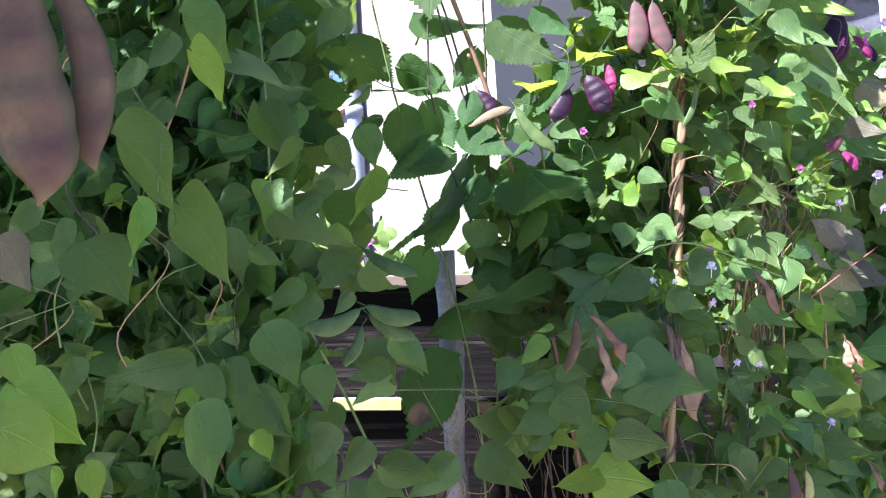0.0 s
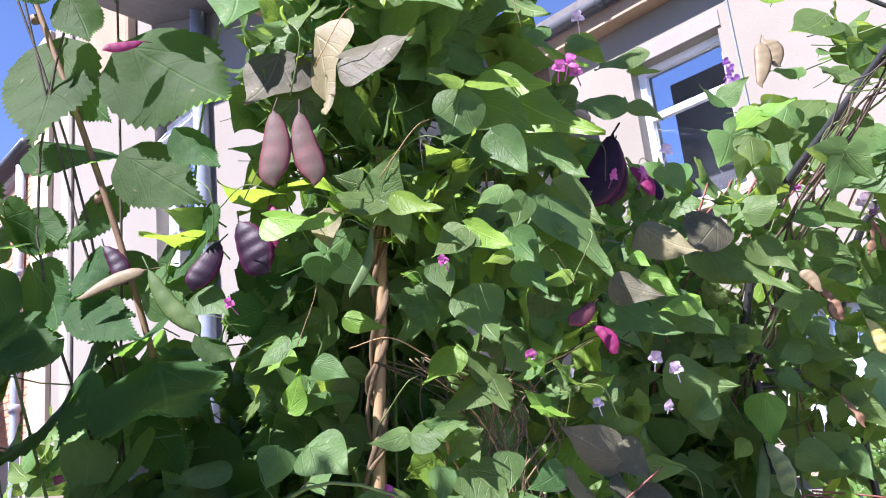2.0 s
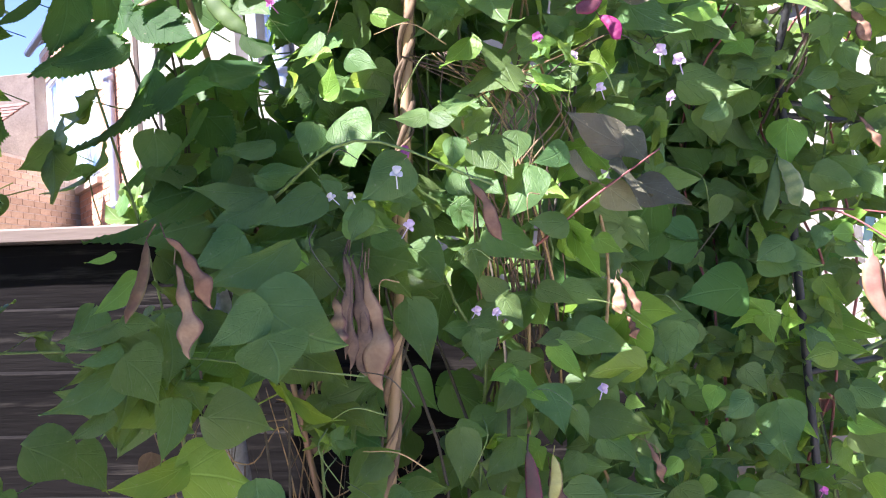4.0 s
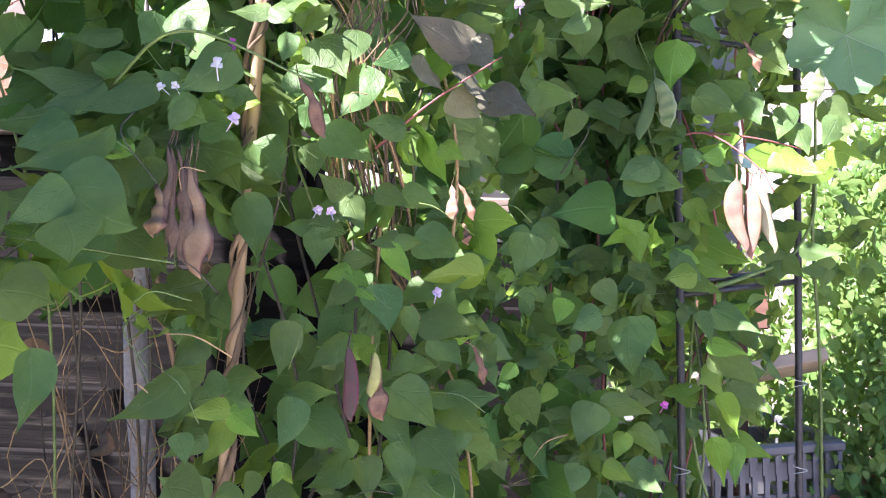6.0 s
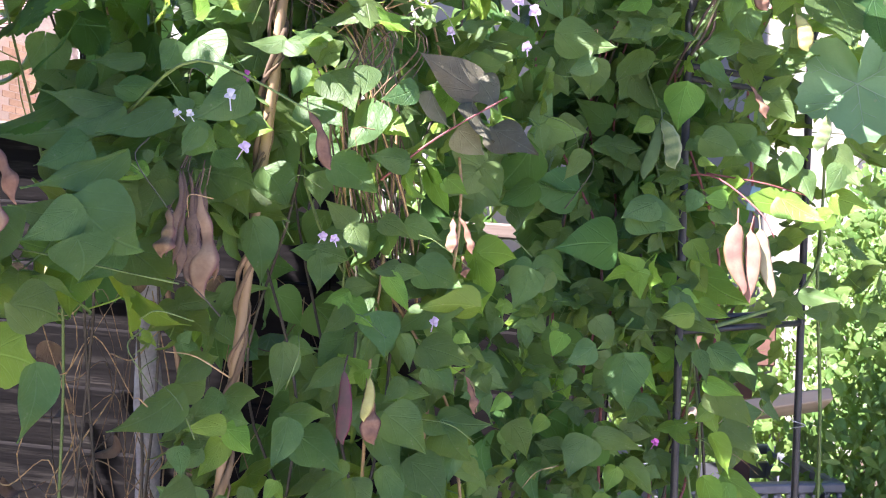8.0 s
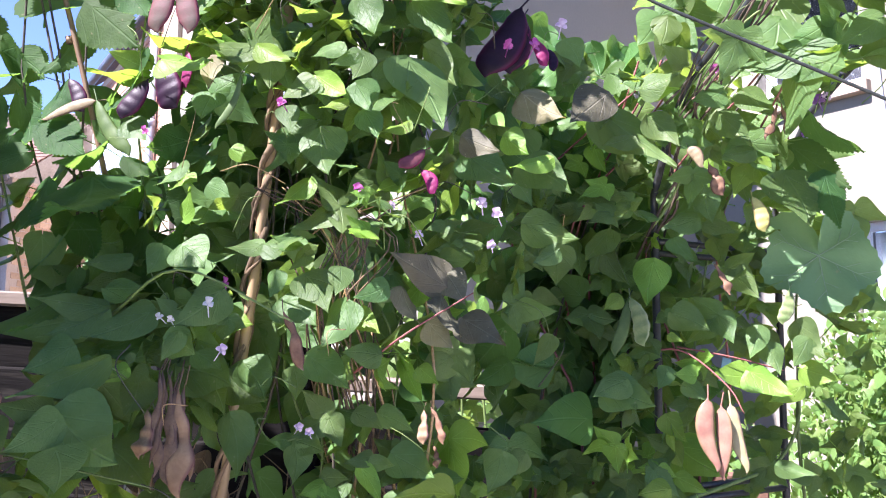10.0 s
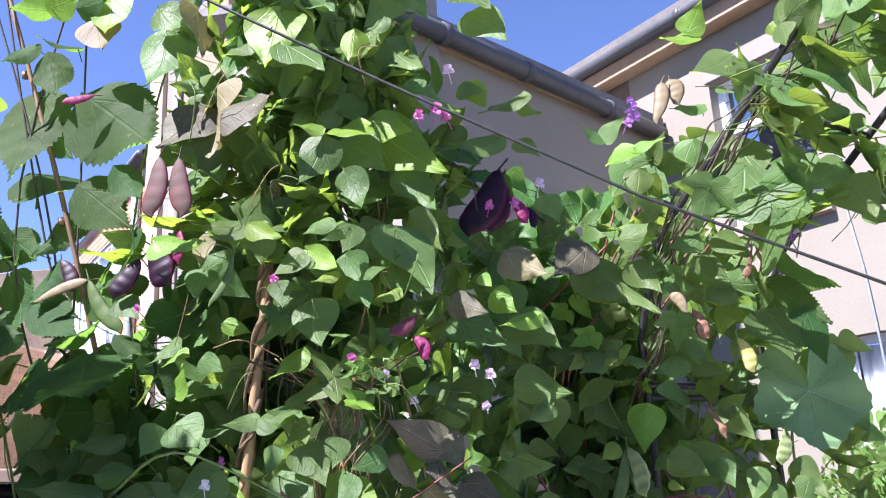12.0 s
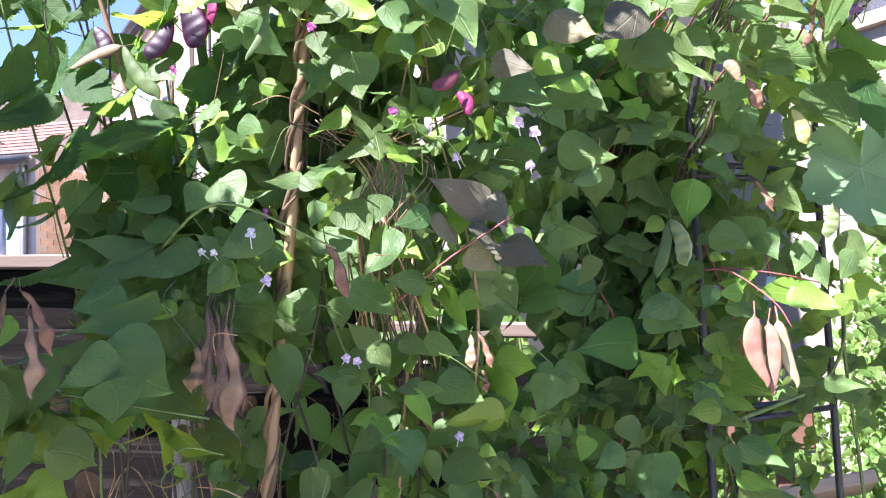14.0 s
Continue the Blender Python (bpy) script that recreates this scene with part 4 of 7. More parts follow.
set_leaf(V_L, 'b', (0.370, 1.480, 1.530), (0.326, 1.456, 1.501), 1.00, 12)
set_leaf(V_L, 's', (0.347, 1.628, 1.788), (0.390, 1.612, 1.755), 0.61, 3)
set_leaf(V_L, 'b', (0.426, 1.452, 1.515), (0.344, 1.411, 1.470), 0.75, -5)
set_leaf(V_L, 'b', (0.418, 1.386, 1.455), (0.372, 1.362, 1.423), 0.80, 11)
set_leaf(V_L, 'b', (0.393, 1.511, 1.412), (0.359, 1.488, 1.370), 0.80, 4)
set_leaf(V_L, 's', (0.172, 1.669, 2.346), (0.122, 1.644, 2.343), 0.85, 77)
set_leaf(V_L, 's', (0.192, 1.647, 2.334), (0.250, 1.630, 2.336), 0.85, -76)
set_leaf(V_L, 's', (0.258, 1.622, 2.312), (0.314, 1.605, 2.310), 0.85, -46)
set_leaf(V_L, 'y', (0.304, 1.621, 2.326), (0.324, 1.594, 2.234), 1.00, -12)
set_leaf(V_L, 'o', (0.285, 1.627, 2.289), (0.310, 1.605, 2.218), 1.10, 6)
set_leaf(V_L, 's', (0.158, 1.666, 2.279), (0.115, 1.643, 2.242), 0.68, 10)
set_leaf(V_L, 's', (0.239, 1.653, 2.262), (0.184, 1.625, 2.269), 0.85, -43)
set_leaf(V_L, 's', (0.184, 1.665, 2.255), (0.221, 1.638, 2.168), 0.68, 3)
set_leaf(V_L, 's', (-0.115, 1.668, 2.096), (0.004, 1.622, 1.993), 0.84, -2)
set_leaf(V_L, 's', (-0.128, 1.663, 2.197), (-0.034, 1.628, 2.121), 0.68, 4)
set_leaf(V_L, 's', (-0.033, 1.764, 2.060), (0.067, 1.720, 1.955), 0.76, -4)
set_leaf(V_L, 's', (-0.045, 1.684, 2.002), (0.004, 1.666, 1.971), 0.85, 44)
set_leaf(V_L, 's', (0.080, 1.721, 1.984), (0.154, 1.692, 1.928), 0.85, -50)
set_leaf(V_L, 's', (0.114, 1.696, 1.940), (0.032, 1.662, 1.931), 0.85, -51)
set_leaf(V_L, 's', (0.034, 1.694, 1.890), (-0.015, 1.669, 1.847), 0.68, -12)
set_leaf(V_L, 's', (0.080, 1.698, 1.899), (0.073, 1.662, 1.793), 0.72, -9)
set_leaf(V_L, 's', (0.162, 1.671, 1.810), (0.087, 1.640, 1.778), 0.61, 1)
set_leaf(V_L, 's', (-0.069, 1.673, 1.936), (0.002, 1.651, 1.924), 0.85, -50)
set_leaf(V_L, 's', (-0.105, 1.616, 1.887), (0.005, 1.577, 1.821), 0.61, 12)
set_leaf(V_L, 'b', (-0.094, 1.622, 1.843), (0.007, 1.588, 1.790), 0.90, -13)
set_leaf(V_L, 's', (-0.056, 1.671, 1.733), (0.029, 1.642, 1.700), 0.85, -56)
set_leaf(V_L, 's', (0.187, 1.725, 1.808), (0.108, 1.663, 1.656), 0.85, -57)
set_leaf(V_L, 'b', (-0.021, 1.468, 1.630), (0.046, 1.445, 1.597), 0.70, -12)
set_leaf(V_L, 'b', (0.076, 1.450, 1.614), (0.039, 1.433, 1.601), 0.85, 41)
set_leaf(V_L, 'b', (0.034, 1.457, 1.595), (0.098, 1.436, 1.575), 0.85, 42)
set_leaf(V_L, 's', (0.290, 1.573, 1.596), (0.179, 1.524, 1.534), 0.85, -49)
set_leaf(V_L, 'y', (0.256, 1.649, 1.740), (0.209, 1.629, 1.713), 0.60, -13)
set_leaf(V_L, 'b', (0.294, 1.351, 1.451), (0.246, 1.329, 1.437), 0.60, -4)
set_leaf(V_L, 'b', (0.308, 1.335, 1.451), (0.349, 1.323, 1.446), 0.60, -9)
set_leaf(V_L, 'b', (0.298, 1.346, 1.428), (0.264, 1.330, 1.417), 0.60, -3)
set_leaf(V_L, 'b', (0.294, 1.346, 1.406), (0.240, 1.318, 1.375), 0.85, 5)
set_leaf(V_L, 'b', (0.309, 1.338, 1.418), (0.346, 1.320, 1.378), 1.10, -8)
set_leaf(V_L, 'b', (0.285, 1.345, 1.376), (0.256, 1.329, 1.352), 0.80, 0)
set_leaf(V_L, 'b', (0.200, 1.360, 1.344), (0.267, 1.338, 1.317), 0.90, -10)
set_leaf(V_L, 'y', (0.347, 1.350, 1.320), (0.289, 1.323, 1.305), 0.90, -11)
set_leaf(V_L, 'b', (0.344, 1.347, 1.377), (0.339, 1.327, 1.327), 0.90, -8)
set_leaf(V_L, 'b', (0.376, 1.347, 1.363), (0.443, 1.326, 1.352), 0.90, 2)
set_leaf(V_L, 'y', (0.347, 1.354, 1.314), (0.424, 1.329, 1.305), 1.00, -11)
set_leaf(V_L, 'y', (0.303, 1.337, 1.513), (0.282, 1.327, 1.505), 0.60, -1)
set_leaf(V_L, 's', (0.132, 1.679, 1.837), (0.054, 1.642, 1.767), 0.68, 7)
set_leaf(V_L, 's', (0.143, 2.082, 1.855), (0.014, 1.999, 1.659), 0.85, -67)
set_leaf(V_L, 's', (0.138, 2.071, 1.754), (0.053, 2.027, 1.664), 0.85, 62)
set_leaf(V_L, 's', (0.077, 2.080, 1.662), (0.026, 2.038, 1.559), 0.85, 54)
set_leaf(V_L, 'b', (0.307, 1.684, 1.587), (0.153, 1.626, 1.545), 0.62, 8)
set_leaf(V_L, 's', (0.176, 2.034, 1.540), (0.060, 1.986, 1.483), 0.61, 6)
set_leaf(V_L, 's', (0.109, 2.094, 1.416), (-0.001, 2.020, 1.255), 0.85, 67)
set_leaf(V_L, 'b', (0.251, 1.683, 1.612), (0.310, 1.660, 1.636), 0.90, 9)
set_leaf(V_L, 'b', (0.240, 1.679, 1.751), (0.316, 1.651, 1.722), 0.80, -2)
set_leaf(V_L, 'b', (0.196, 1.681, 1.528), (0.271, 1.650, 1.486), 0.70, 11)
set_leaf(V_L, 'b', (0.283, 1.672, 1.523), (0.328, 1.652, 1.492), 0.70, 3)
set_leaf(V_L, 'y', (0.293, 1.400, 1.493), (0.257, 1.381, 1.457), 0.70, 7)
set_leaf(V_L, 'b', (0.268, 1.410, 1.431), (0.283, 1.378, 1.349), 1.10, -1)
set_leaf(V_L, 'b', (0.314, 1.413, 1.450), (0.324, 1.389, 1.385), 1.00, 1)
set_leaf(V_L, 'b', (0.247, 1.401, 1.466), (0.225, 1.383, 1.422), 0.90, -9)
set_leaf(V_L, 'b', (0.210, 1.419, 1.326), (0.255, 1.398, 1.290), 0.90, 0)
flower(V_L, 'pink', 0.388, 1.599, 1.816, 0.019)
# leaves and pods of the vine wound round the cane
set_pod(V_C, 'pink', (0.466, 1.481, 1.988), (0.461, 1.469, 1.901), 0.35, 0.06)
set_pod(V_C, 'pink', (0.492, 1.481, 1.984), (0.507, 1.469, 1.899), 0.32, -0.05)
set_pod(V_C, 'purple', (0.399, 1.606, 1.914), (0.427, 1.594, 1.844), 0.54, 0.05)
set_pod(V_C, 'purple', (0.373, 1.626, 1.899), (0.339, 1.614, 1.842), 0.44, 0.06)
set_pod(V_C, 'magenta', (0.432, 1.616, 1.935), (0.438, 1.604, 1.876), 0.32, 0.08)
set_pod(V_C, 'green', (0.552, 1.516, 1.865), (0.527, 1.504, 1.791), 0.12, 0.10)
set_pod(V_C, 'magenta', (0.769, 1.556, 1.748), (0.788, 1.544, 1.715), 0.40, 0.15)
set_pod(V_C, 'wine', (0.775, 1.556, 1.773), (0.743, 1.544, 1.750), 0.42, 0.10)
set_pod(V_C, 'brown', (0.613, 1.516, 1.576), (0.641, 1.504, 1.504), 0.20, 0.06)
set_pod(V_C, 'dry', (0.477, 1.492, 1.506), (0.466, 1.480, 1.405), 0.12, 0.08)
set_pod(V_C, 'dry', (0.478, 1.496, 1.506), (0.473, 1.484, 1.394), 0.10, 0.05)
set_pod(V_C, 'dry', (0.481, 1.499, 1.485), (0.479, 1.487, 1.382), 0.15, -0.04)
set_pod(V_C, 'dry', (0.489, 1.501, 1.482), (0.488, 1.489, 1.375), 0.23, 0.03)
set_pod(V_C, 'husk', (0.495, 1.500, 1.483), (0.504, 1.488, 1.359), 0.21, 0.06)
set_pod(V_C, 'dry', (0.491, 1.514, 1.497), (0.507, 1.502, 1.394), 0.12, -0.16)
set_pod(V_C, 'husk', (0.497, 1.515, 1.489), (0.512, 1.503, 1.377), 0.14, -0.08)
set_pod(V_C, 'husk', (0.465, 1.491, 1.460), (0.460, 1.479, 1.404), 0.43, 0.10)
set_pod(V_C, 'dry', (0.480, 1.502, 1.504), (0.493, 1.490, 1.400), 0.09, 0.05)
set_pod(V_C, 'pink', (0.651, 1.553, 1.278), (0.652, 1.541, 1.192), 0.21, 0.04)
set_pod(V_C, 'young', (0.679, 1.566, 1.268), (0.674, 1.554, 1.217), 0.27, 0.08)
set_pod(V_C, 'brown', (0.674, 1.568, 1.253), (0.683, 1.556, 1.189), 0.35, 0.05)
set_pod(V_C, 'husk', (0.768, 1.606, 1.457), (0.767, 1.594, 1.414), 0.36, 0.05)
set_pod(V_C, 'brown', (0.775, 1.620, 1.458), (0.792, 1.608, 1.412), 0.21, 0.06)
set_pod(V_C, 'brown', (0.778, 1.619, 1.411), (0.785, 1.607, 1.384), 0.39, 0.10)
set_pod(V_C, 'brown', (0.787, 1.609, 1.266), (0.801, 1.597, 1.222), 0.21, 0.08)
set_leaf(V_C, 'y', (0.451, 1.513, 1.885), (0.529, 1.489, 1.867), 0.75, 3)
set_leaf(V_C, 'b', (0.565, 1.536, 1.906), (0.497, 1.507, 1.897), 0.80, -6)
set_leaf(V_C, 'b', (0.565, 1.530, 1.902), (0.589, 1.512, 1.944), 1.10, 2)
set_leaf(V_C, 'y', (0.581, 1.498, 1.891), (0.627, 1.482, 1.864), 0.70, 10)
set_leaf(V_C, 'o', (0.504, 1.534, 1.891), (0.511, 1.520, 1.845), 0.90, -2)
set_leaf(V_C, 'b', (0.643, 1.506, 1.851), (0.610, 1.490, 1.820), 0.90, -2)
set_leaf(V_C, 'b', (0.614, 1.504, 1.815), (0.624, 1.492, 1.780), 0.90, -5)
set_leaf(V_C, 'b', (0.438, 1.559, 1.656), (0.427, 1.544, 1.618), 1.10, 10)
set_leaf(V_C, 'b', (0.474, 1.542, 1.654), (0.511, 1.527, 1.624), 1.30, -6)
set_leaf(V_C, 'b', (0.568, 1.564, 1.659), (0.527, 1.547, 1.651), 0.70, 10)
set_leaf(V_C, 'b', (0.576, 1.556, 1.658), (0.631, 1.539, 1.661), 0.90, 12)
set_leaf(V_C, 'b', (0.446, 1.518, 1.572), (0.380, 1.485, 1.539), 0.80, -6)
set_leaf(V_C, 'b', (0.378, 1.539, 1.602), (0.440, 1.521, 1.599), 0.60, -5)
set_leaf(V_C, 'y', (0.432, 1.497, 1.505), (0.401, 1.482, 1.488), 0.70, 4)
set_leaf(V_C, 'b', (0.438, 1.491, 1.522), (0.442, 1.485, 1.506), 0.90, 10)
set_leaf(V_C, 'b', (0.442, 1.498, 1.502), (0.467, 1.489, 1.492), 1.00, -12)
set_leaf(V_C, 'b', (0.547, 1.487, 1.595), (0.502, 1.461, 1.552), 0.90, 11)
set_leaf(V_C, 'b', (0.503, 1.475, 1.545), (0.492, 1.461, 1.512), 0.90, -7)
set_leaf(V_C, 'b', (0.475, 1.553, 1.505), (0.557, 1.526, 1.484), 0.90, -10)
set_leaf(V_C, 'b', (0.512, 1.611, 1.492), (0.577, 1.588, 1.464), 1.00, -4)
set_leaf(V_C, 'b', (0.598, 1.532, 1.621), (0.596, 1.520, 1.587), 0.90, -4)
set_leaf(V_C, 'b', (0.600, 1.560, 1.588), (0.648, 1.541, 1.556), 1.10, 14)
set_leaf(V_C, 'b', (0.605, 1.591, 1.504), (0.613, 1.576, 1.464), 1.05, -2)
set_leaf(V_C, 'b', (0.441, 1.604, 1.774), (0.412, 1.586, 1.736), 0.70, -12)
set_leaf(V_C, 'b', (0.476, 1.609, 1.743), (0.513, 1.596, 1.724), 0.80, 3)
set_leaf(V_C, 'y', (0.446, 1.600, 1.699), (0.462, 1.585, 1.738), 0.90, 2)
set_leaf(V_C, 'y', (0.514, 1.591, 1.787), (0.558, 1.576, 1.769), 0.60, -13)
set_leaf(V_C, 'y', (0.625, 1.568, 1.740), (0.589, 1.549, 1.703), 0.90, -6)
set_leaf(V_C, 'b', (0.692, 1.541, 1.964), (0.720, 1.521, 1.903), 0.80, -7)
set_leaf(V_C, 'b', (0.751, 1.645, 2.000), (0.801, 1.616, 1.921), 0.70, 8)
set_leaf(V_C, 'b', (0.766, 1.622, 1.924), (0.812, 1.597, 1.862), 0.60, -7)
set_leaf(V_C, 'b', (0.748, 1.587, 1.894), (0.796, 1.552, 1.796), 0.85, 56)
set_leaf(V_C, 'b', (0.740, 1.589, 1.849), (0.783, 1.566, 1.796), 0.80, -3)
set_leaf(V_C, 'b', (0.694, 1.529, 1.849), (0.717, 1.514, 1.807), 1.10, 4)
set_leaf(V_C, 'b', (0.706, 1.512, 1.881), (0.695, 1.500, 1.844), 1.00, 7)
set_leaf(V_C, 'b', (0.687, 1.476, 1.881), (0.657, 1.462, 1.859), 0.80, -11)
set_leaf(V_C, 'b', (0.706, 1.485, 1.872), (0.675, 1.471, 1.854), 0.60, 10)
set_leaf(V_C, 'y', (0.649, 1.512, 1.856), (0.692, 1.495, 1.823), 1.00, 12)
set_leaf(V_C, 'y', (0.687, 1.503, 1.822), (0.659, 1.491, 1.809), 0.70, 4)
set_leaf(V_C, 'b', (0.655, 1.503, 1.842), (0.630, 1.493, 1.834), 1.00, 4)
set_leaf(V_C, 'y', (0.752, 1.561, 1.809), (0.718, 1.547, 1.792), 0.70, 1)
set_leaf(V_C, 'b', (0.703, 1.537, 1.816), (0.723, 1.523, 1.778), 0.90, 5)
set_leaf(V_C, 'b', (0.650, 1.531, 1.792), (0.667, 1.510, 1.731), 1.10, 12)
set_leaf(V_C, 'z', (0.816, 1.624, 1.804), (0.865, 1.605, 1.778), 0.80, -14)
set_leaf(V_C, 'y', (0.852, 1.661, 1.842), (0.867, 1.653, 1.823), 1.00, -11)
set_leaf(V_C, 'b', (0.819, 1.653, 1.786), (0.880, 1.625, 1.732), 1.00, 1)
set_leaf(V_C, 'z', (0.791, 1.624, 1.611), (0.722, 1.593, 1.652), 0.75, -0)
set_leaf(V_C, 'z', (0.793, 1.630, 1.626), (0.819, 1.613, 1.585), 1.00, 3)
set_leaf(V_C, 'z', (0.788, 1.615, 1.593), (0.814, 1.596, 1.544), 0.85, 42)
set_leaf(V_C, 'z', (0.813, 1.661, 1.568), (0.868, 1.639, 1.535), 0.90, 11)
set_leaf(V_C, 'o', (0.738, 1.614, 1.606), (0.762, 1.596, 1.559), 0.85, 63)
set_leaf(V_C, 'o', (0.772, 1.620, 1.562), (0.806, 1.604, 1.530), 1.00, 1)
set_leaf(V_C, 'b', (0.721, 1.588, 1.607), (0.682, 1.571, 1.592), 0.80, 8)
set_leaf(V_C, 'y', (0.684, 1.586, 1.575), (0.721, 1.570, 1.546), 0.80, -7)
set_leaf(V_C, 'b', (0.714, 1.583, 1.523), (0.670, 1.566, 1.525), 0.90, 13)
set_leaf(V_C, 'b', (0.677, 1.561, 1.585), (0.653, 1.537, 1.526), 0.90, -11)
set_leaf(V_C, 'b', (0.668, 1.572, 1.628), (0.664, 1.560, 1.593), 1.00, 11)
set_leaf(V_C, 'b', (0.627, 1.562, 1.618), (0.661, 1.543, 1.572), 1.00, -2)
set_leaf(V_C, 'b', (0.629, 1.582, 1.519), (0.688, 1.558, 1.479), 0.80, 8)
set_leaf(V_C, 'y', (0.757, 1.579, 1.681), (0.788, 1.567, 1.695), 0.80, 11)
set_leaf(V_C, 'y', (0.756, 1.647, 1.505), (0.783, 1.635, 1.485), 0.90, -2)
set_leaf(V_C, 'b', (0.438, 1.516, 1.491), (0.430, 1.499, 1.445), 1.30, 2)
set_leaf(V_C, 'b', (0.415, 1.394, 1.459), (0.504, 1.364, 1.413), 0.95, 2)
set_leaf(V_C, 'b', (0.425, 1.375, 1.425), (0.436, 1.360, 1.384), 1.90, -3)
set_leaf(V_C, 'b', (0.483, 1.567, 1.513), (0.545, 1.537, 1.446), 0.75, -13)
set_leaf(V_C, 'b', (0.535, 1.604, 1.509), (0.573, 1.584, 1.462), 1.00, -1)
set_leaf(V_C, 'b', (0.513, 1.637, 1.459), (0.561, 1.621, 1.448), 0.70, 4)
set_leaf(V_C, 'b', (0.530, 1.577, 1.443), (0.553, 1.550, 1.369), 0.75, 8)
set_leaf(V_C, 'b', (0.400, 1.524, 1.412), (0.471, 1.496, 1.363), 0.90, 7)
set_leaf(V_C, 'b', (0.484, 1.489, 1.539), (0.531, 1.473, 1.522), 1.00, 3)
set_leaf(V_C, 'b', (0.511, 1.514, 1.524), (0.549, 1.500, 1.503), 0.80, 12)
set_leaf(V_C, 'y', (0.641, 1.604, 1.362), (0.613, 1.592, 1.348), 1.00, -5)
set_leaf(V_C, 'b', (0.639, 1.611, 1.367), (0.678, 1.599, 1.370), 0.75, -12)
set_leaf(V_C, 'y', (0.642, 1.598, 1.353), (0.679, 1.582, 1.323), 0.85, 3)
set_leaf(V_C, 'b', (0.591, 1.639, 1.410), (0.559, 1.626, 1.410), 1.00, 11)
set_leaf(V_C, 'b', (0.602, 1.618, 1.413), (0.645, 1.603, 1.400), 1.00, 6)
set_leaf(V_C, 'b', (0.602, 1.615, 1.404), (0.606, 1.599, 1.359), 1.10, 5)
set_leaf(V_C, 'b', (0.701, 1.612, 1.396), (0.668, 1.599, 1.388), 0.75, -5)
set_leaf(V_C, 'b', (0.702, 1.606, 1.389), (0.737, 1.594, 1.388), 0.75, 1)
set_leaf(V_C, 'y', (0.690, 1.605, 1.383), (0.724, 1.586, 1.341), 0.60, -1)
set_leaf(V_C, 'y', (0.794, 1.650, 1.346), (0.727, 1.625, 1.346), 0.85, 56)
set_leaf(V_C, 'b', (0.725, 1.641, 1.395), (0.782, 1.619, 1.368), 1.00, 11)
set_leaf(V_C, 'b', (0.682, 1.609, 1.450), (0.721, 1.594, 1.430), 0.70, -13)
set_leaf(V_C, 'b', (0.710, 1.625, 1.447), (0.757, 1.608, 1.428), 0.70, -7)
set_leaf(V_C, 'b', (0.856, 1.728, 1.388), (0.838, 1.708, 1.336), 1.00, 7)
flower(V_C, 'white', 0.542, 1.467, 1.578, 0.020)
flower(V_C, 'white', 0.466, 1.507, 1.565, 0.014)
flower(V_C, 'white', 0.492, 1.481, 1.561, 0.013)
flower(V_C, 'lilac', 0.840, 1.600, 1.710, 0.022)
flower(V_C, 'lilac', 0.860, 1.597, 1.696, 0.022)
flower(V_C, 'pink', 0.621, 1.470, 1.810, 0.016)
flower(V_C, 'lilac', 0.603, 1.619, 1.428, 0.017)
flower(V_C, 'lilac', 0.629, 1.584, 1.426, 0.016)
flower(V_C, 'lilac', 0.735, 1.544, 1.700, 0.017)
flower(V_C, 'lilac', 0.766, 1.569, 1.667, 0.017)
flower(V_C, 'lilac', 0.851, 1.617, 1.660, 0.019)
flower(V_C, 'pink', 0.548, 1.499, 1.603, 0.021)
flower(V_C, 'lilac', 0.546, 1.497, 1.526, 0.019)
flower(V_C, 'lilac', 0.744, 1.630, 1.325, 0.018)
flower(V_C, 'pink', 0.699, 1.529, 1.720, 0.018)
flower(V_C, 'pink', 1.037, 1.794, 1.149, 0.016)
# leaves and pods of the vine on the arch
set_pod(V_R, 'purple', (0.884, 1.786, 2.046), (0.823, 1.774, 1.936), 0.42, 0.10)
set_pod(V_R, 'purple', (0.886, 1.796, 2.033), (0.859, 1.784, 1.942), 0.44, 0.06)
set_pod(V_R, 'magenta', (0.896, 1.776, 1.992), (0.920, 1.764, 1.943), 0.35, 0.10)
set_pod(V_R, 'purple', (0.923, 1.786, 1.978), (0.931, 1.774, 1.938), 0.34, 0.10)
set_pod(V_R, 'tan', (1.170, 1.898, 2.220), (1.149, 1.886, 2.136), 0.30, 0.06)
set_pod(V_R, 'tan', (1.187, 1.917, 2.232), (1.194, 1.905, 2.175), 0.52, 0.10)
set_pod(V_R, 'green', (1.041, 1.876, 1.607), (1.017, 1.864, 1.520), 0.21, 0.05)
set_pod(V_R, 'flat', (1.043, 1.866, 1.610), (1.060, 1.854, 1.535), 0.32, 0.10)
set_pod(V_R, 'brown', (1.166, 1.871, 1.817), (1.180, 1.859, 1.762), 0.38, 0.06)
set_pod(V_R, 'tan', (1.133, 1.851, 1.838), (1.152, 1.839, 1.802), 0.44, 0.10)
set_pod(V_R, 'young', (1.235, 1.899, 1.769), (1.248, 1.887, 1.710), 0.38, 0.10)
set_pod(V_R, 'brown', (1.174, 1.902, 1.665), (1.197, 1.890, 1.613), 0.21, 0.06)
set_pod(V_R, 'brown', (1.276, 1.893, 1.917), (1.253, 1.881, 1.852), 0.16, 0.06)
set_pod(V_R, 'brown', (1.285, 1.911, 1.921), (1.292, 1.899, 1.856), 0.16, 0.06)
set_pod(V_R, 'flat', (1.296, 1.940, 1.627), (1.278, 1.928, 1.571), 0.34, 0.08)
set_pod(V_R, 'rose', (1.150, 1.842, 1.462), (1.159, 1.830, 1.357), 0.25, -0.12)
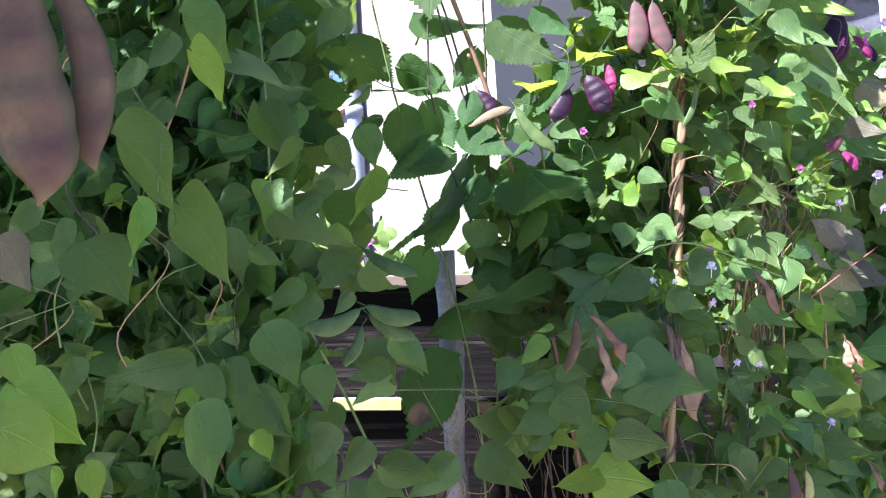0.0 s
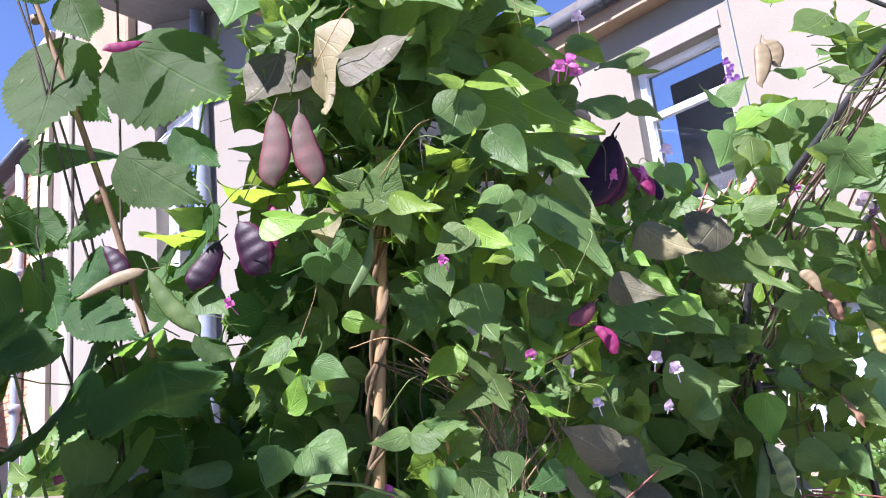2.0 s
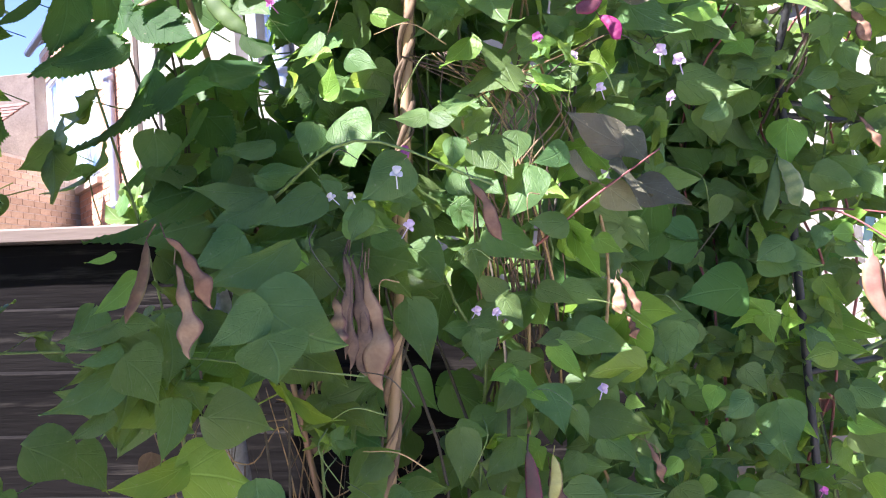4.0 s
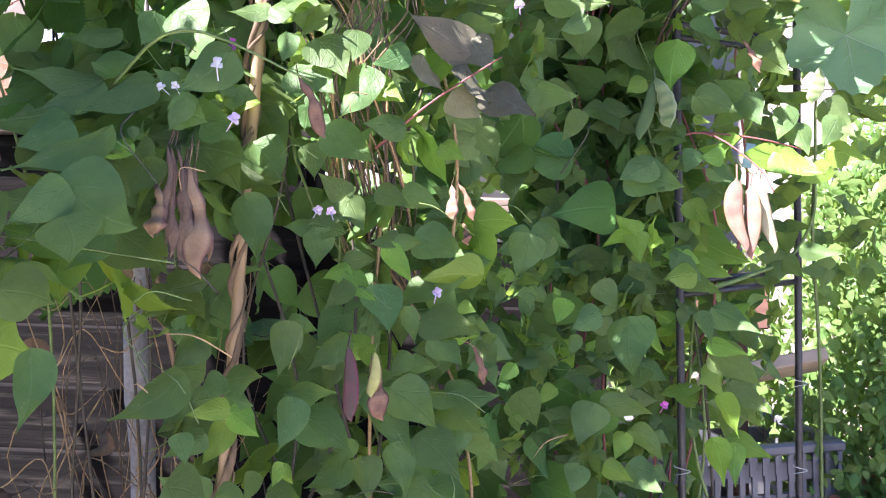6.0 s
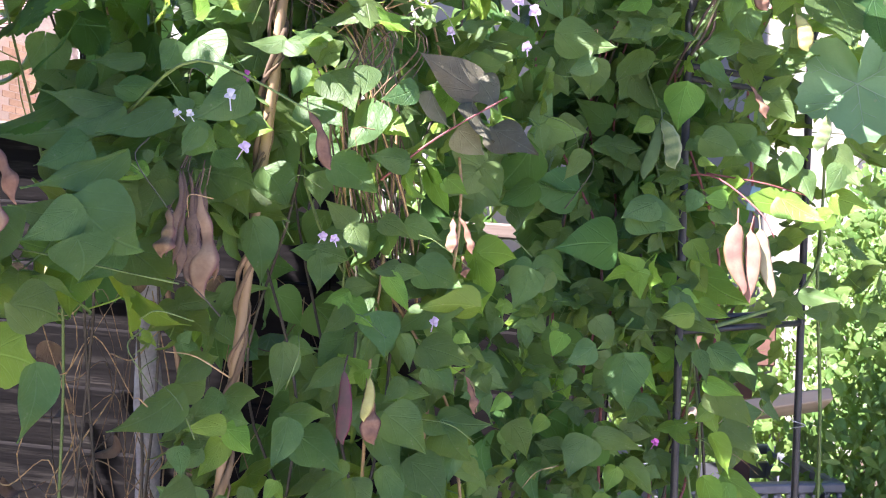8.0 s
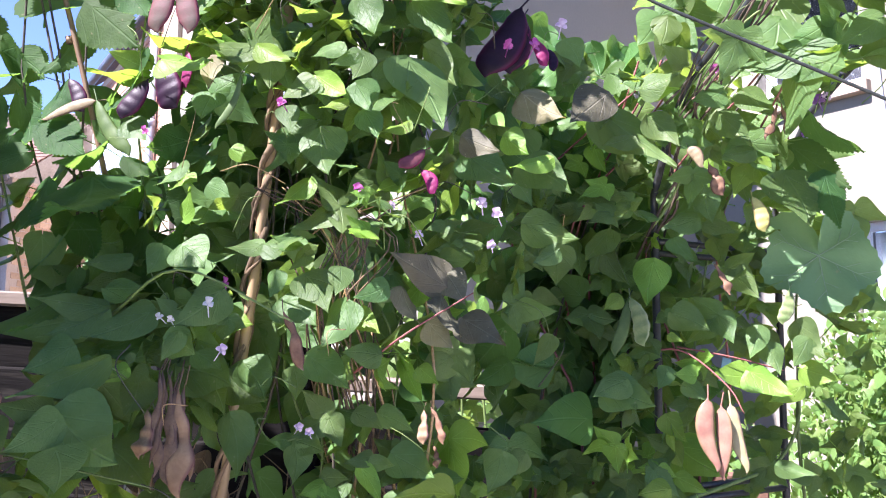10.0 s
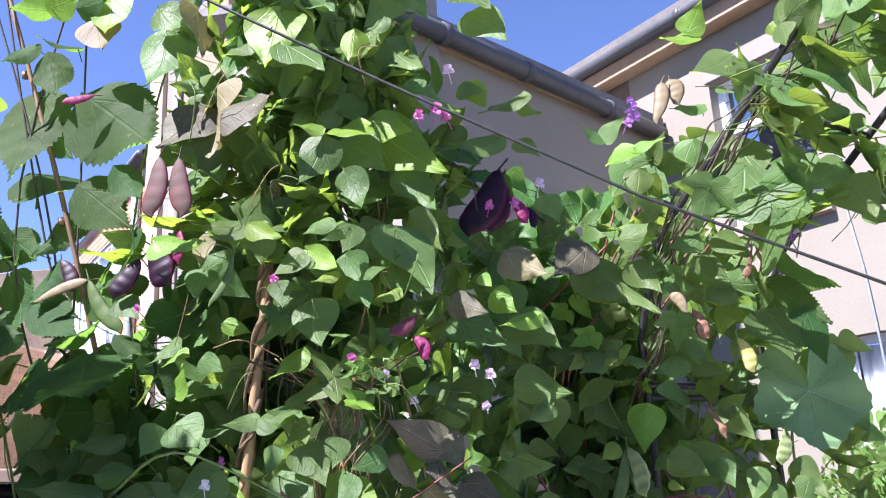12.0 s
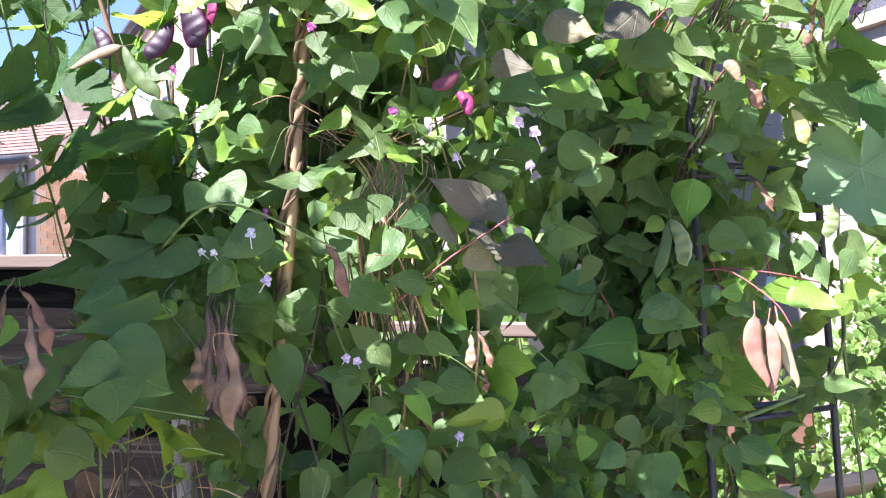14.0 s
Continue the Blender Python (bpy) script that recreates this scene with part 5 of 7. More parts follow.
set_pod(V_R, 'rose', (1.169, 1.848, 1.451), (1.166, 1.836, 1.345), 0.22, 0.05)
set_pod(V_R, 'rosy_green', (1.184, 1.856, 1.454), (1.204, 1.844, 1.354), 0.21, -0.05)
set_leaf(V_R, 'b', (0.925, 1.764, 2.158), (0.860, 1.737, 2.114), 0.90, -12)
set_leaf(V_R, 'b', (0.924, 1.780, 2.142), (0.960, 1.766, 2.121), 0.60, 13)
set_leaf(V_R, 'y', (0.848, 1.745, 2.175), (0.874, 1.727, 2.121), 0.80, -13)
set_leaf(V_R, 'b', (0.917, 1.780, 2.084), (0.950, 1.764, 2.049), 0.80, 5)
set_leaf(V_R, 'b', (0.951, 1.800, 1.993), (0.970, 1.783, 1.945), 0.90, -9)
set_leaf(V_R, 'o', (0.889, 1.730, 1.891), (0.948, 1.705, 1.845), 0.90, 2)
set_leaf(V_R, 'z', (1.006, 1.788, 1.904), (0.952, 1.763, 1.853), 1.10, 12)
set_leaf(V_R, 'y', (0.865, 1.680, 1.817), (0.899, 1.665, 1.788), 1.00, -14)
set_leaf(V_R, 'y', (0.925, 1.689, 1.788), (0.871, 1.669, 1.771), 0.60, 8)
set_leaf(V_R, 'b', (0.892, 1.726, 1.789), (0.954, 1.699, 1.740), 0.90, -8)
set_leaf(V_R, 'b', (0.892, 1.734, 1.704), (0.966, 1.706, 1.678), 0.80, -5)
set_leaf(V_R, 'b', (0.930, 1.772, 1.674), (0.933, 1.752, 1.616), 1.10, 8)
set_leaf(V_R, 'b', (0.934, 1.713, 1.665), (0.899, 1.699, 1.645), 0.80, 1)
set_leaf(V_R, 'b', (1.012, 1.904, 1.715), (0.977, 1.881, 1.661), 1.00, -13)
set_leaf(V_R, 'b', (0.924, 1.722, 1.546), (0.899, 1.705, 1.506), 0.70, -6)
set_leaf(V_R, 'b', (1.051, 1.796, 2.083), (1.087, 1.778, 2.108), 0.90, -9)
set_leaf(V_R, 'b', (1.051, 1.797, 2.084), (1.011, 1.781, 2.102), 0.90, -9)
set_leaf(V_R, 'y', (1.092, 1.781, 2.056), (1.046, 1.762, 2.022), 0.90, -0)
set_leaf(V_R, 'y', (1.093, 1.786, 2.058), (1.142, 1.767, 2.063), 0.70, 1)
set_leaf(V_R, 'b', (1.109, 1.866, 2.048), (1.094, 1.848, 1.995), 1.00, 6)
set_leaf(V_R, 'b', (1.065, 1.826, 1.924), (1.120, 1.804, 1.939), 1.00, -5)
set_leaf(V_R, 'y', (1.070, 1.838, 1.923), (1.120, 1.819, 1.919), 0.70, -0)
set_leaf(V_R, 'b', (1.007, 1.869, 1.899), (1.110, 1.818, 1.795), 0.60, -0)
set_leaf(V_R, 'b', (1.077, 1.848, 1.884), (1.118, 1.825, 1.831), 0.80, -7)
set_leaf(V_R, 'b', (1.048, 1.836, 1.851), (1.001, 1.818, 1.832), 0.90, -4)
set_leaf(V_R, 'b', (1.191, 1.882, 1.932), (1.138, 1.863, 1.912), 0.90, 14)
set_leaf(V_R, 'b', (1.235, 1.924, 1.942), (1.278, 1.899, 1.889), 0.90, 5)
set_leaf(V_R, 'b', (1.192, 1.904, 1.901), (1.234, 1.878, 1.841), 0.70, -5)
set_leaf(V_R, 'b', (1.241, 1.914, 1.844), (1.188, 1.896, 1.829), 0.70, -1)
set_leaf(V_R, 's', (1.363, 2.024, 1.932), (1.429, 1.986, 1.849), 0.85, 63)
set_leaf(V_R, 's', (1.331, 2.016, 1.871), (1.407, 1.975, 1.790), 0.68, -2)
set_leaf(V_R, 'b', (1.409, 1.817, 1.983), (1.432, 1.789, 1.904), 1.00, -3)
set_leaf(V_R, 'b', (1.401, 1.808, 2.011), (1.326, 1.780, 1.961), 0.60, 3)
set_leaf(V_R, 'b', (1.291, 1.976, 2.128), (1.224, 1.932, 2.004), 1.10, -4)
set_leaf(V_R, 'b', (1.296, 1.943, 2.063), (1.252, 1.909, 1.965), 1.10, 3)
set_leaf(V_R, 'b', (1.221, 1.962, 2.128), (1.193, 1.939, 2.059), 0.90, 3)
set_leaf(V_R, 'b', (1.122, 1.941, 1.706), (1.148, 1.924, 1.666), 1.10, 12)
set_leaf(V_R, 'y', (1.089, 1.951, 1.671), (1.074, 1.924, 1.597), 0.90, 8)
set_leaf(V_R, 'y', (1.031, 1.899, 1.611), (1.003, 1.887, 1.590), 0.90, 11)
set_leaf(V_R, 'b', (1.169, 1.917, 1.774), (1.175, 1.900, 1.725), 1.00, 4)
set_leaf(V_R, 'b', (1.174, 1.945, 1.731), (1.223, 1.926, 1.713), 0.60, -5)
set_leaf(V_R, 'b', (1.155, 1.933, 1.740), (1.098, 1.913, 1.722), 0.80, -9)
set_leaf(V_R, 'b', (1.116, 1.932, 1.587), (1.171, 1.909, 1.559), 0.90, 3)
set_leaf(V_R, 'b', (1.306, 1.974, 1.815), (1.332, 1.940, 1.723), 1.10, 7)
set_leaf(V_R, 's', (1.371, 1.982, 1.812), (1.378, 1.950, 1.722), 0.68, -4)
set_leaf(V_R, 'y', (1.227, 1.918, 1.489), (1.166, 1.897, 1.495), 0.95, -11)
set_leaf(V_R, 'y', (1.225, 1.905, 1.498), (1.280, 1.879, 1.461), 0.95, 14)
set_leaf(V_R, 'y', (1.298, 1.913, 1.475), (1.245, 1.894, 1.452), 0.70, 14)
set_leaf(V_R, 'b', (1.316, 1.927, 1.546), (1.287, 1.910, 1.504), 0.90, 12)
set_leaf(V_R, 'y', (1.315, 1.951, 1.502), (1.364, 1.930, 1.486), 0.90, -9)
set_leaf(V_R, 'b', (1.258, 1.930, 1.539), (1.270, 1.912, 1.492), 0.90, 11)
set_leaf(V_R, 'b', (1.307, 1.941, 1.572), (1.340, 1.916, 1.515), 0.80, 8)
set_leaf(V_R, 'y', (1.140, 1.885, 1.492), (1.105, 1.873, 1.494), 0.90, 10)
set_leaf(V_R, 'b', (1.098, 1.877, 1.502), (1.081, 1.864, 1.470), 0.90, 11)
set_leaf(V_R, 'b', (1.128, 1.893, 1.480), (1.160, 1.877, 1.451), 0.80, -0)
set_leaf(V_R, 'b', (1.006, 1.847, 1.473), (1.074, 1.819, 1.446), 1.10, -4)
set_leaf(V_R, 'b', (1.030, 1.833, 1.485), (0.983, 1.814, 1.460), 1.00, 1)
set_leaf(V_R, 'y', (1.103, 1.888, 1.552), (1.123, 1.880, 1.543), 0.80, -1)
set_leaf(V_R, 'b', (1.244, 1.931, 1.565), (1.226, 1.912, 1.514), 0.80, 0)
set_leaf(V_R, 'b', (0.886, 1.757, 1.384), (0.856, 1.741, 1.354), 0.90, 14)
set_leaf(V_R, 'y', (0.886, 1.758, 1.183), (0.863, 1.747, 1.162), 0.80, -12)
set_leaf(V_R, 'y', (0.906, 1.773, 1.298), (0.892, 1.761, 1.268), 1.00, 0)
set_leaf(V_R, 'b', (0.954, 1.804, 1.318), (0.976, 1.788, 1.281), 1.00, -6)
set_leaf(V_R, 'b', (0.948, 1.780, 1.282), (0.909, 1.763, 1.260), 0.90, 6)
set_leaf(V_R, 'b', (0.994, 1.808, 1.264), (0.997, 1.780, 1.191), 1.05, -8)
set_leaf(V_R, 'y', (1.012, 1.830, 1.264), (1.041, 1.809, 1.216), 0.60, -2)
set_leaf(V_R, 'b', (0.918, 1.783, 1.249), (0.910, 1.772, 1.220), 0.80, -5)
set_leaf(V_R, 'b', (0.942, 1.801, 1.147), (0.918, 1.779, 1.096), 1.10, 13)
set_leaf(V_R, 'y', (0.988, 1.826, 1.101), (0.971, 1.811, 1.068), 0.90, -3)
set_leaf(V_R, 'b', (1.004, 1.862, 1.096), (1.046, 1.840, 1.059), 0.80, -8)
set_leaf(V_R, 'y', (0.960, 1.817, 1.058), (0.998, 1.801, 1.041), 0.80, -12)
set_leaf(V_R, 'b', (0.998, 1.843, 1.051), (1.040, 1.822, 1.017), 1.00, 3)
set_leaf(V_R, 'b', (0.918, 1.779, 1.069), (0.906, 1.764, 1.034), 1.10, 4)
set_leaf(V_R, 'b', (0.959, 1.810, 1.149), (1.026, 1.785, 1.141), 0.60, -5)
set_leaf(V_R, 'y', (1.093, 1.864, 1.326), (1.046, 1.848, 1.319), 0.90, 8)
set_leaf(V_R, 'y', (1.115, 1.919, 1.336), (1.156, 1.901, 1.316), 0.90, 6)
set_leaf(V_R, 'b', (1.084, 1.905, 1.318), (1.139, 1.881, 1.293), 0.70, -7)
set_leaf(V_R, 'y', (1.099, 1.902, 1.429), (1.123, 1.885, 1.391), 1.10, 4)
set_leaf(V_R, 'y', (1.125, 1.993, 1.375), (1.197, 1.960, 1.332), 1.20, 4)
set_leaf(V_R, 'b', (1.135, 1.911, 1.267), (1.191, 1.885, 1.234), 0.80, 2)
set_leaf(V_R, 'b', (1.114, 1.908, 1.262), (1.123, 1.890, 1.217), 0.60, -11)
set_leaf(V_R, 'y', (1.131, 1.929, 1.214), (1.181, 1.909, 1.199), 0.60, -11)
set_leaf(V_R, 'b', (1.141, 1.938, 1.197), (1.200, 1.907, 1.150), 0.80, -5)
set_leaf(V_R, 'b', (1.160, 1.924, 1.148), (1.208, 1.900, 1.111), 0.90, 2)
set_leaf(V_R, 'y', (1.135, 1.896, 1.136), (1.159, 1.872, 1.084), 0.85, -49)
set_leaf(V_R, 'y', (1.165, 1.943, 1.064), (1.218, 1.918, 1.040), 0.75, 11)
set_leaf(V_R, 'y', (1.129, 1.912, 1.067), (1.140, 1.886, 1.007), 0.85, -49)
set_leaf(V_R, 'y', (1.163, 1.917, 1.058), (1.155, 1.895, 1.003), 0.70, 3)
set_leaf(V_R, 'b', (1.264, 1.918, 1.356), (1.316, 1.897, 1.346), 0.60, 7)
set_leaf(V_R, 'b', (0.855, 1.804, 2.332), (0.913, 1.775, 2.258), 0.85, 1)
set_leaf(V_R, 'b', (0.830, 1.792, 2.383), (0.890, 1.764, 2.314), 1.00, 13)
set_leaf(V_R, 'y', (1.251, 1.967, 2.342), (1.184, 1.944, 2.320), 0.90, 8)
set_leaf(V_R, 'y', (1.240, 1.961, 2.345), (1.268, 1.937, 2.390), 1.20, -2)
set_leaf(V_R, 'b', (1.298, 1.927, 2.268), (1.218, 1.899, 2.230), 1.10, -6)
set_leaf(V_R, 'y', (1.297, 1.912, 2.243), (1.315, 1.892, 2.182), 0.90, 11)
set_leaf(V_R, 'b', (1.266, 1.907, 2.201), (1.298, 1.893, 2.180), 0.80, 13)
set_leaf(V_R, 'b', (1.238, 1.930, 2.183), (1.177, 1.909, 2.169), 0.70, -9)
set_leaf(V_R, 'z', (1.499, 1.905, 2.297), (1.418, 1.880, 2.282), 0.80, 3)
set_leaf(V_R, 'z', (1.472, 1.903, 2.282), (1.433, 1.887, 2.246), 0.80, 6)
set_leaf(V_R, 'z', (1.480, 1.884, 2.282), (1.523, 1.865, 2.254), 1.20, -2)
set_leaf(V_R, 'b', (1.427, 1.916, 2.219), (1.366, 1.896, 2.194), 1.00, -10)
set_leaf(V_R, 'y', (1.364, 1.895, 2.303), (1.391, 1.882, 2.281), 0.90, -9)
flower(V_R, 'lilac', 1.310, 2.118, 1.909, 0.044)
flower(V_R, 'pink', 0.865, 1.749, 1.969, 0.026)
flower(V_R, 'pink', 1.191, 1.931, 1.981, 0.025)
flower(V_R, 'lilac', 1.367, 2.065, 1.978, 0.048)
flower(V_R, 'pink', 0.783, 1.600, 2.060, 0.024)
flower(V_R, 'pink', 0.803, 1.636, 2.083, 0.028)
flower(V_R, 'pink', 0.816, 1.657, 2.079, 0.025)
flower(V_R, 'lilac', 0.825, 1.640, 2.144, 0.025)
flower(V_R, 'pink', 0.903, 1.744, 1.966, 0.029)
flower(V_R, 'lilac', 1.302, 2.084, 1.888, 0.037)
flower(V_R, 'lilac', 1.306, 2.063, 1.847, 0.036)
flower(V_R, 'lilac', 1.370, 2.089, 1.895, 0.031)
flower(V_R, 'lilac', 1.416, 2.106, 1.982, 0.030)
flower(V_R, 'lilac', 0.942, 1.753, 1.998, 0.026)
flower(V_R, 'violet', 1.116, 1.913, 2.194, 0.021)
flower(V_R, 'violet', 1.118, 1.911, 2.180, 0.025)
flower(V_R, 'violet', 1.108, 1.898, 2.164, 0.024)
flower(V_R, 'violet', 1.119, 1.905, 2.158, 0.026)
flower(V_R, 'violet', 1.102, 1.889, 2.142, 0.026)
flower(V_R, 'violet', 1.301, 2.105, 1.910, 0.033)
flower(V_R, 'violet', 1.304, 2.082, 1.883, 0.037)
flower(V_R, 'violet', 1.316, 2.078, 1.866, 0.033)
flower(V_R, 'violet', 1.368, 2.087, 1.891, 0.033)
flower(V_R, 'violet', 1.378, 2.093, 1.905, 0.029)
flower(V_R, 'violet', 1.400, 2.093, 1.970, 0.031)
# q
leaf(V_q, 'q', 1.373, 2.029, 1.656, 0.172, 4, 14, 0)
# leaves and pods of the spilling vine top
set_leaf(V_T, 'z', (0.455, 1.602, 2.111), (0.420, 1.573, 2.033), 1.25, 8)
set_leaf(V_T, 'o', (0.507, 1.562, 2.111), (0.520, 1.526, 1.995), 0.85, -57)
set_leaf(V_T, 'z', (0.538, 1.512, 2.054), (0.615, 1.487, 2.058), 1.10, 8)
set_leaf(V_T, 'y', (0.662, 1.541, 2.030), (0.627, 1.527, 2.033), 0.80, 4)
set_leaf(V_T, 'y', (0.717, 1.566, 2.039), (0.660, 1.543, 2.021), 1.10, -8)
set_leaf(V_T, 'y', (0.704, 1.656, 2.081), (0.825, 1.603, 1.963), 0.65, -0)
set_leaf(V_T, 'y', (0.711, 1.631, 2.073), (0.775, 1.608, 2.041), 0.90, -2)
set_leaf(V_T, 'b', (0.660, 1.548, 2.016), (0.634, 1.522, 1.942), 0.90, -2)
set_leaf(V_T, 'b', (0.678, 1.599, 2.032), (0.741, 1.572, 1.973), 0.90, -9)
set_leaf(V_T, 'b', (0.888, 1.742, 2.077), (0.809, 1.713, 2.057), 0.70, -10)
set_leaf(V_T, 'y', (0.463, 1.595, 2.152), (0.439, 1.573, 2.189), 1.00, -5)
set_leaf(V_T, 'b', (0.471, 1.576, 2.136), (0.520, 1.558, 2.154), 0.70, -3)
set_leaf(V_T, 'b', (0.469, 1.582, 2.139), (0.431, 1.566, 2.132), 0.60, 12)
set_leaf(V_T, 'b', (0.408, 1.582, 2.264), (0.453, 1.564, 2.215), 1.00, -4)
set_leaf(V_T, 'b', (0.410, 1.599, 2.235), (0.405, 1.565, 2.122), 1.00, -4)
set_leaf(V_T, 'o', (0.456, 1.605, 2.267), (0.476, 1.578, 2.174), 0.85, 66)
set_leaf(V_T, 'b', (0.563, 1.575, 2.203), (0.518, 1.552, 2.155), 1.00, -11)
set_leaf(V_T, 'y', (0.597, 1.563, 2.223), (0.587, 1.532, 2.121), 1.00, 14)
set_leaf(V_T, 'y', (0.699, 1.582, 2.192), (0.698, 1.562, 2.128), 0.70, 1)
set_leaf(V_T, 'b', (0.739, 1.592, 2.214), (0.724, 1.579, 2.175), 0.80, -11)
set_leaf(V_T, 'b', (0.610, 1.547, 2.163), (0.672, 1.521, 2.102), 0.80, 5)
set_leaf(V_T, 'b', (0.733, 1.667, 2.218), (0.791, 1.640, 2.149), 0.90, 8)
set_leaf(V_T, 'b', (0.785, 1.646, 2.140), (0.749, 1.632, 2.123), 0.70, 14)
set_leaf(V_T, 'y', (0.780, 1.701, 2.167), (0.834, 1.672, 2.091), 0.85, 50)
set_leaf(V_T, 'b', (0.832, 1.741, 2.166), (0.872, 1.726, 2.149), 1.00, -10)
# leaves and pods of the low bushy vine
set_leaf(V_D, 'b', (0.430, 1.302, 1.310), (0.434, 1.277, 1.249), 0.80, -10)
set_leaf(V_D, 'b', (0.501, 1.505, 1.288), (0.472, 1.488, 1.260), 0.90, -3)
set_leaf(V_D, 'b', (0.464, 1.521, 1.259), (0.522, 1.500, 1.295), 1.00, 3)
set_leaf(V_D, 'b', (0.500, 1.441, 1.262), (0.441, 1.410, 1.224), 0.85, 1)
set_leaf(V_D, 'b', (0.520, 1.503, 1.251), (0.497, 1.489, 1.228), 1.00, -7)
set_leaf(V_D, 'b', (0.518, 1.526, 1.243), (0.566, 1.510, 1.250), 0.90, -8)
set_leaf(V_D, 'b', (0.520, 1.521, 1.225), (0.556, 1.509, 1.219), 0.80, -12)
set_leaf(V_D, 'y', (0.523, 1.508, 1.215), (0.482, 1.490, 1.212), 0.65, 11)
set_leaf(V_D, 'y', (0.526, 1.513, 1.210), (0.565, 1.497, 1.187), 0.85, 3)
set_leaf(V_D, 'y', (0.517, 1.518, 1.193), (0.498, 1.499, 1.154), 0.95, -9)
set_leaf(V_D, 'b', (0.580, 1.543, 1.301), (0.580, 1.521, 1.244), 0.85, -2)
set_leaf(V_D, 'b', (0.596, 1.514, 1.221), (0.585, 1.493, 1.172), 0.85, 6)
set_leaf(V_D, 'b', (0.596, 1.560, 1.194), (0.657, 1.535, 1.159), 0.85, -4)
set_leaf(V_D, 'b', (0.585, 1.542, 1.224), (0.644, 1.523, 1.228), 0.70, 11)
set_leaf(V_D, 'y', (0.580, 1.522, 1.149), (0.570, 1.511, 1.127), 0.80, -2)
set_leaf(V_D, 'y', (0.575, 1.528, 1.144), (0.593, 1.520, 1.128), 0.80, -6)
set_leaf(V_D, 'b', (0.493, 1.512, 1.185), (0.455, 1.493, 1.164), 0.80, -3)
set_leaf(V_D, 'b', (0.472, 1.501, 1.187), (0.483, 1.489, 1.157), 0.90, 11)
set_leaf(V_D, 'b', (0.450, 1.518, 1.125), (0.503, 1.500, 1.112), 1.20, 1)
set_leaf(V_D, 'b', (0.505, 1.519, 1.113), (0.546, 1.506, 1.110), 1.00, -3)
set_leaf(V_D, 'b', (0.548, 1.518, 1.140), (0.540, 1.505, 1.111), 1.00, -12)
set_leaf(V_D, 'b', (0.553, 1.561, 1.106), (0.598, 1.546, 1.098), 1.00, -6)
set_leaf(V_D, 'b', (0.643, 1.592, 1.343), (0.618, 1.577, 1.314), 1.00, -8)
set_leaf(V_D, 'b', (0.680, 1.597, 1.336), (0.694, 1.578, 1.286), 1.05, 12)
set_leaf(V_D, 'b', (0.707, 1.619, 1.307), (0.722, 1.603, 1.268), 0.70, 5)
set_leaf(V_D, 'b', (0.733, 1.631, 1.295), (0.796, 1.608, 1.278), 0.90, 11)
set_leaf(V_D, 'y', (0.745, 1.639, 1.273), (0.795, 1.621, 1.274), 0.85, 71)
set_leaf(V_D, 'y', (0.774, 1.635, 1.312), (0.792, 1.628, 1.303), 1.00, -7)
set_leaf(V_D, 'b', (0.639, 1.579, 1.281), (0.602, 1.558, 1.244), 0.90, -11)
set_leaf(V_D, 'b', (0.575, 1.588, 1.296), (0.613, 1.575, 1.291), 0.80, -13)
set_leaf(V_D, 'b', (0.694, 1.609, 1.212), (0.749, 1.584, 1.173), 1.00, -1)
set_leaf(V_D, 'b', (0.673, 1.625, 1.201), (0.717, 1.595, 1.135), 0.70, 12)
set_leaf(V_D, 'b', (0.691, 1.603, 1.145), (0.711, 1.581, 1.091), 0.80, -13)
set_leaf(V_D, 'b', (0.722, 1.623, 1.152), (0.771, 1.598, 1.107), 0.95, 9)
set_leaf(V_D, 'b', (0.642, 1.587, 1.158), (0.632, 1.574, 1.128), 1.00, -13)
set_leaf(V_D, 'b', (0.638, 1.578, 1.137), (0.595, 1.557, 1.109), 1.00, -5)
set_leaf(V_D, 'b', (0.652, 1.603, 1.130), (0.663, 1.585, 1.087), 1.10, -10)
set_leaf(V_D, 'b', (0.707, 1.604, 1.100), (0.743, 1.591, 1.088), 1.00, 0)
set_leaf(V_D, 'b', (0.713, 1.619, 1.245), (0.747, 1.607, 1.241), 0.80, 9)
set_leaf(V_D, 'b', (0.707, 1.614, 1.256), (0.688, 1.601, 1.227), 1.00, -12)
set_leaf(V_D, 'b', (0.741, 1.617, 1.273), (0.777, 1.600, 1.242), 0.90, -6)
set_leaf(V_D, 'b', (0.773, 1.639, 1.158), (0.767, 1.626, 1.126), 0.80, 11)
set_leaf(V_D, 'b', (0.789, 1.659, 1.164), (0.803, 1.652, 1.155), 0.80, -14)
set_leaf(V_D, 'b', (0.786, 1.656, 1.146), (0.807, 1.645, 1.128), 1.00, -8)
set_leaf(V_D, 'y', (0.834, 1.690, 1.226), (0.813, 1.679, 1.206), 0.80, 4)
set_leaf(V_D, 'b', (0.841, 1.732, 1.180), (0.863, 1.714, 1.140), 1.10, -9)
# leaves and pods of the shaded near vine
set_pod(V_N, 'ripe', (-0.005, 0.666, 1.758), (0.020, 0.654, 1.609), 0.29, -0.05)
set_pod(V_N, 'ripe', (0.002, 0.686, 1.756), (0.035, 0.674, 1.628), 0.18, 0.10)
set_pod(V_N, 'green', (0.098, 1.106, 1.549), (0.038, 1.094, 1.529), 0.31, 0.14)
set_pod(V_N, 'green', (0.097, 1.106, 1.531), (0.079, 1.094, 1.489), 0.27, 0.10)
set_pod(V_N, 'green', (0.097, 1.126, 1.552), (0.159, 1.114, 1.533), 0.29, -0.10)
set_pod(V_N, 'green', (0.098, 1.136, 1.543), (0.151, 1.124, 1.512), 0.27, -0.10)
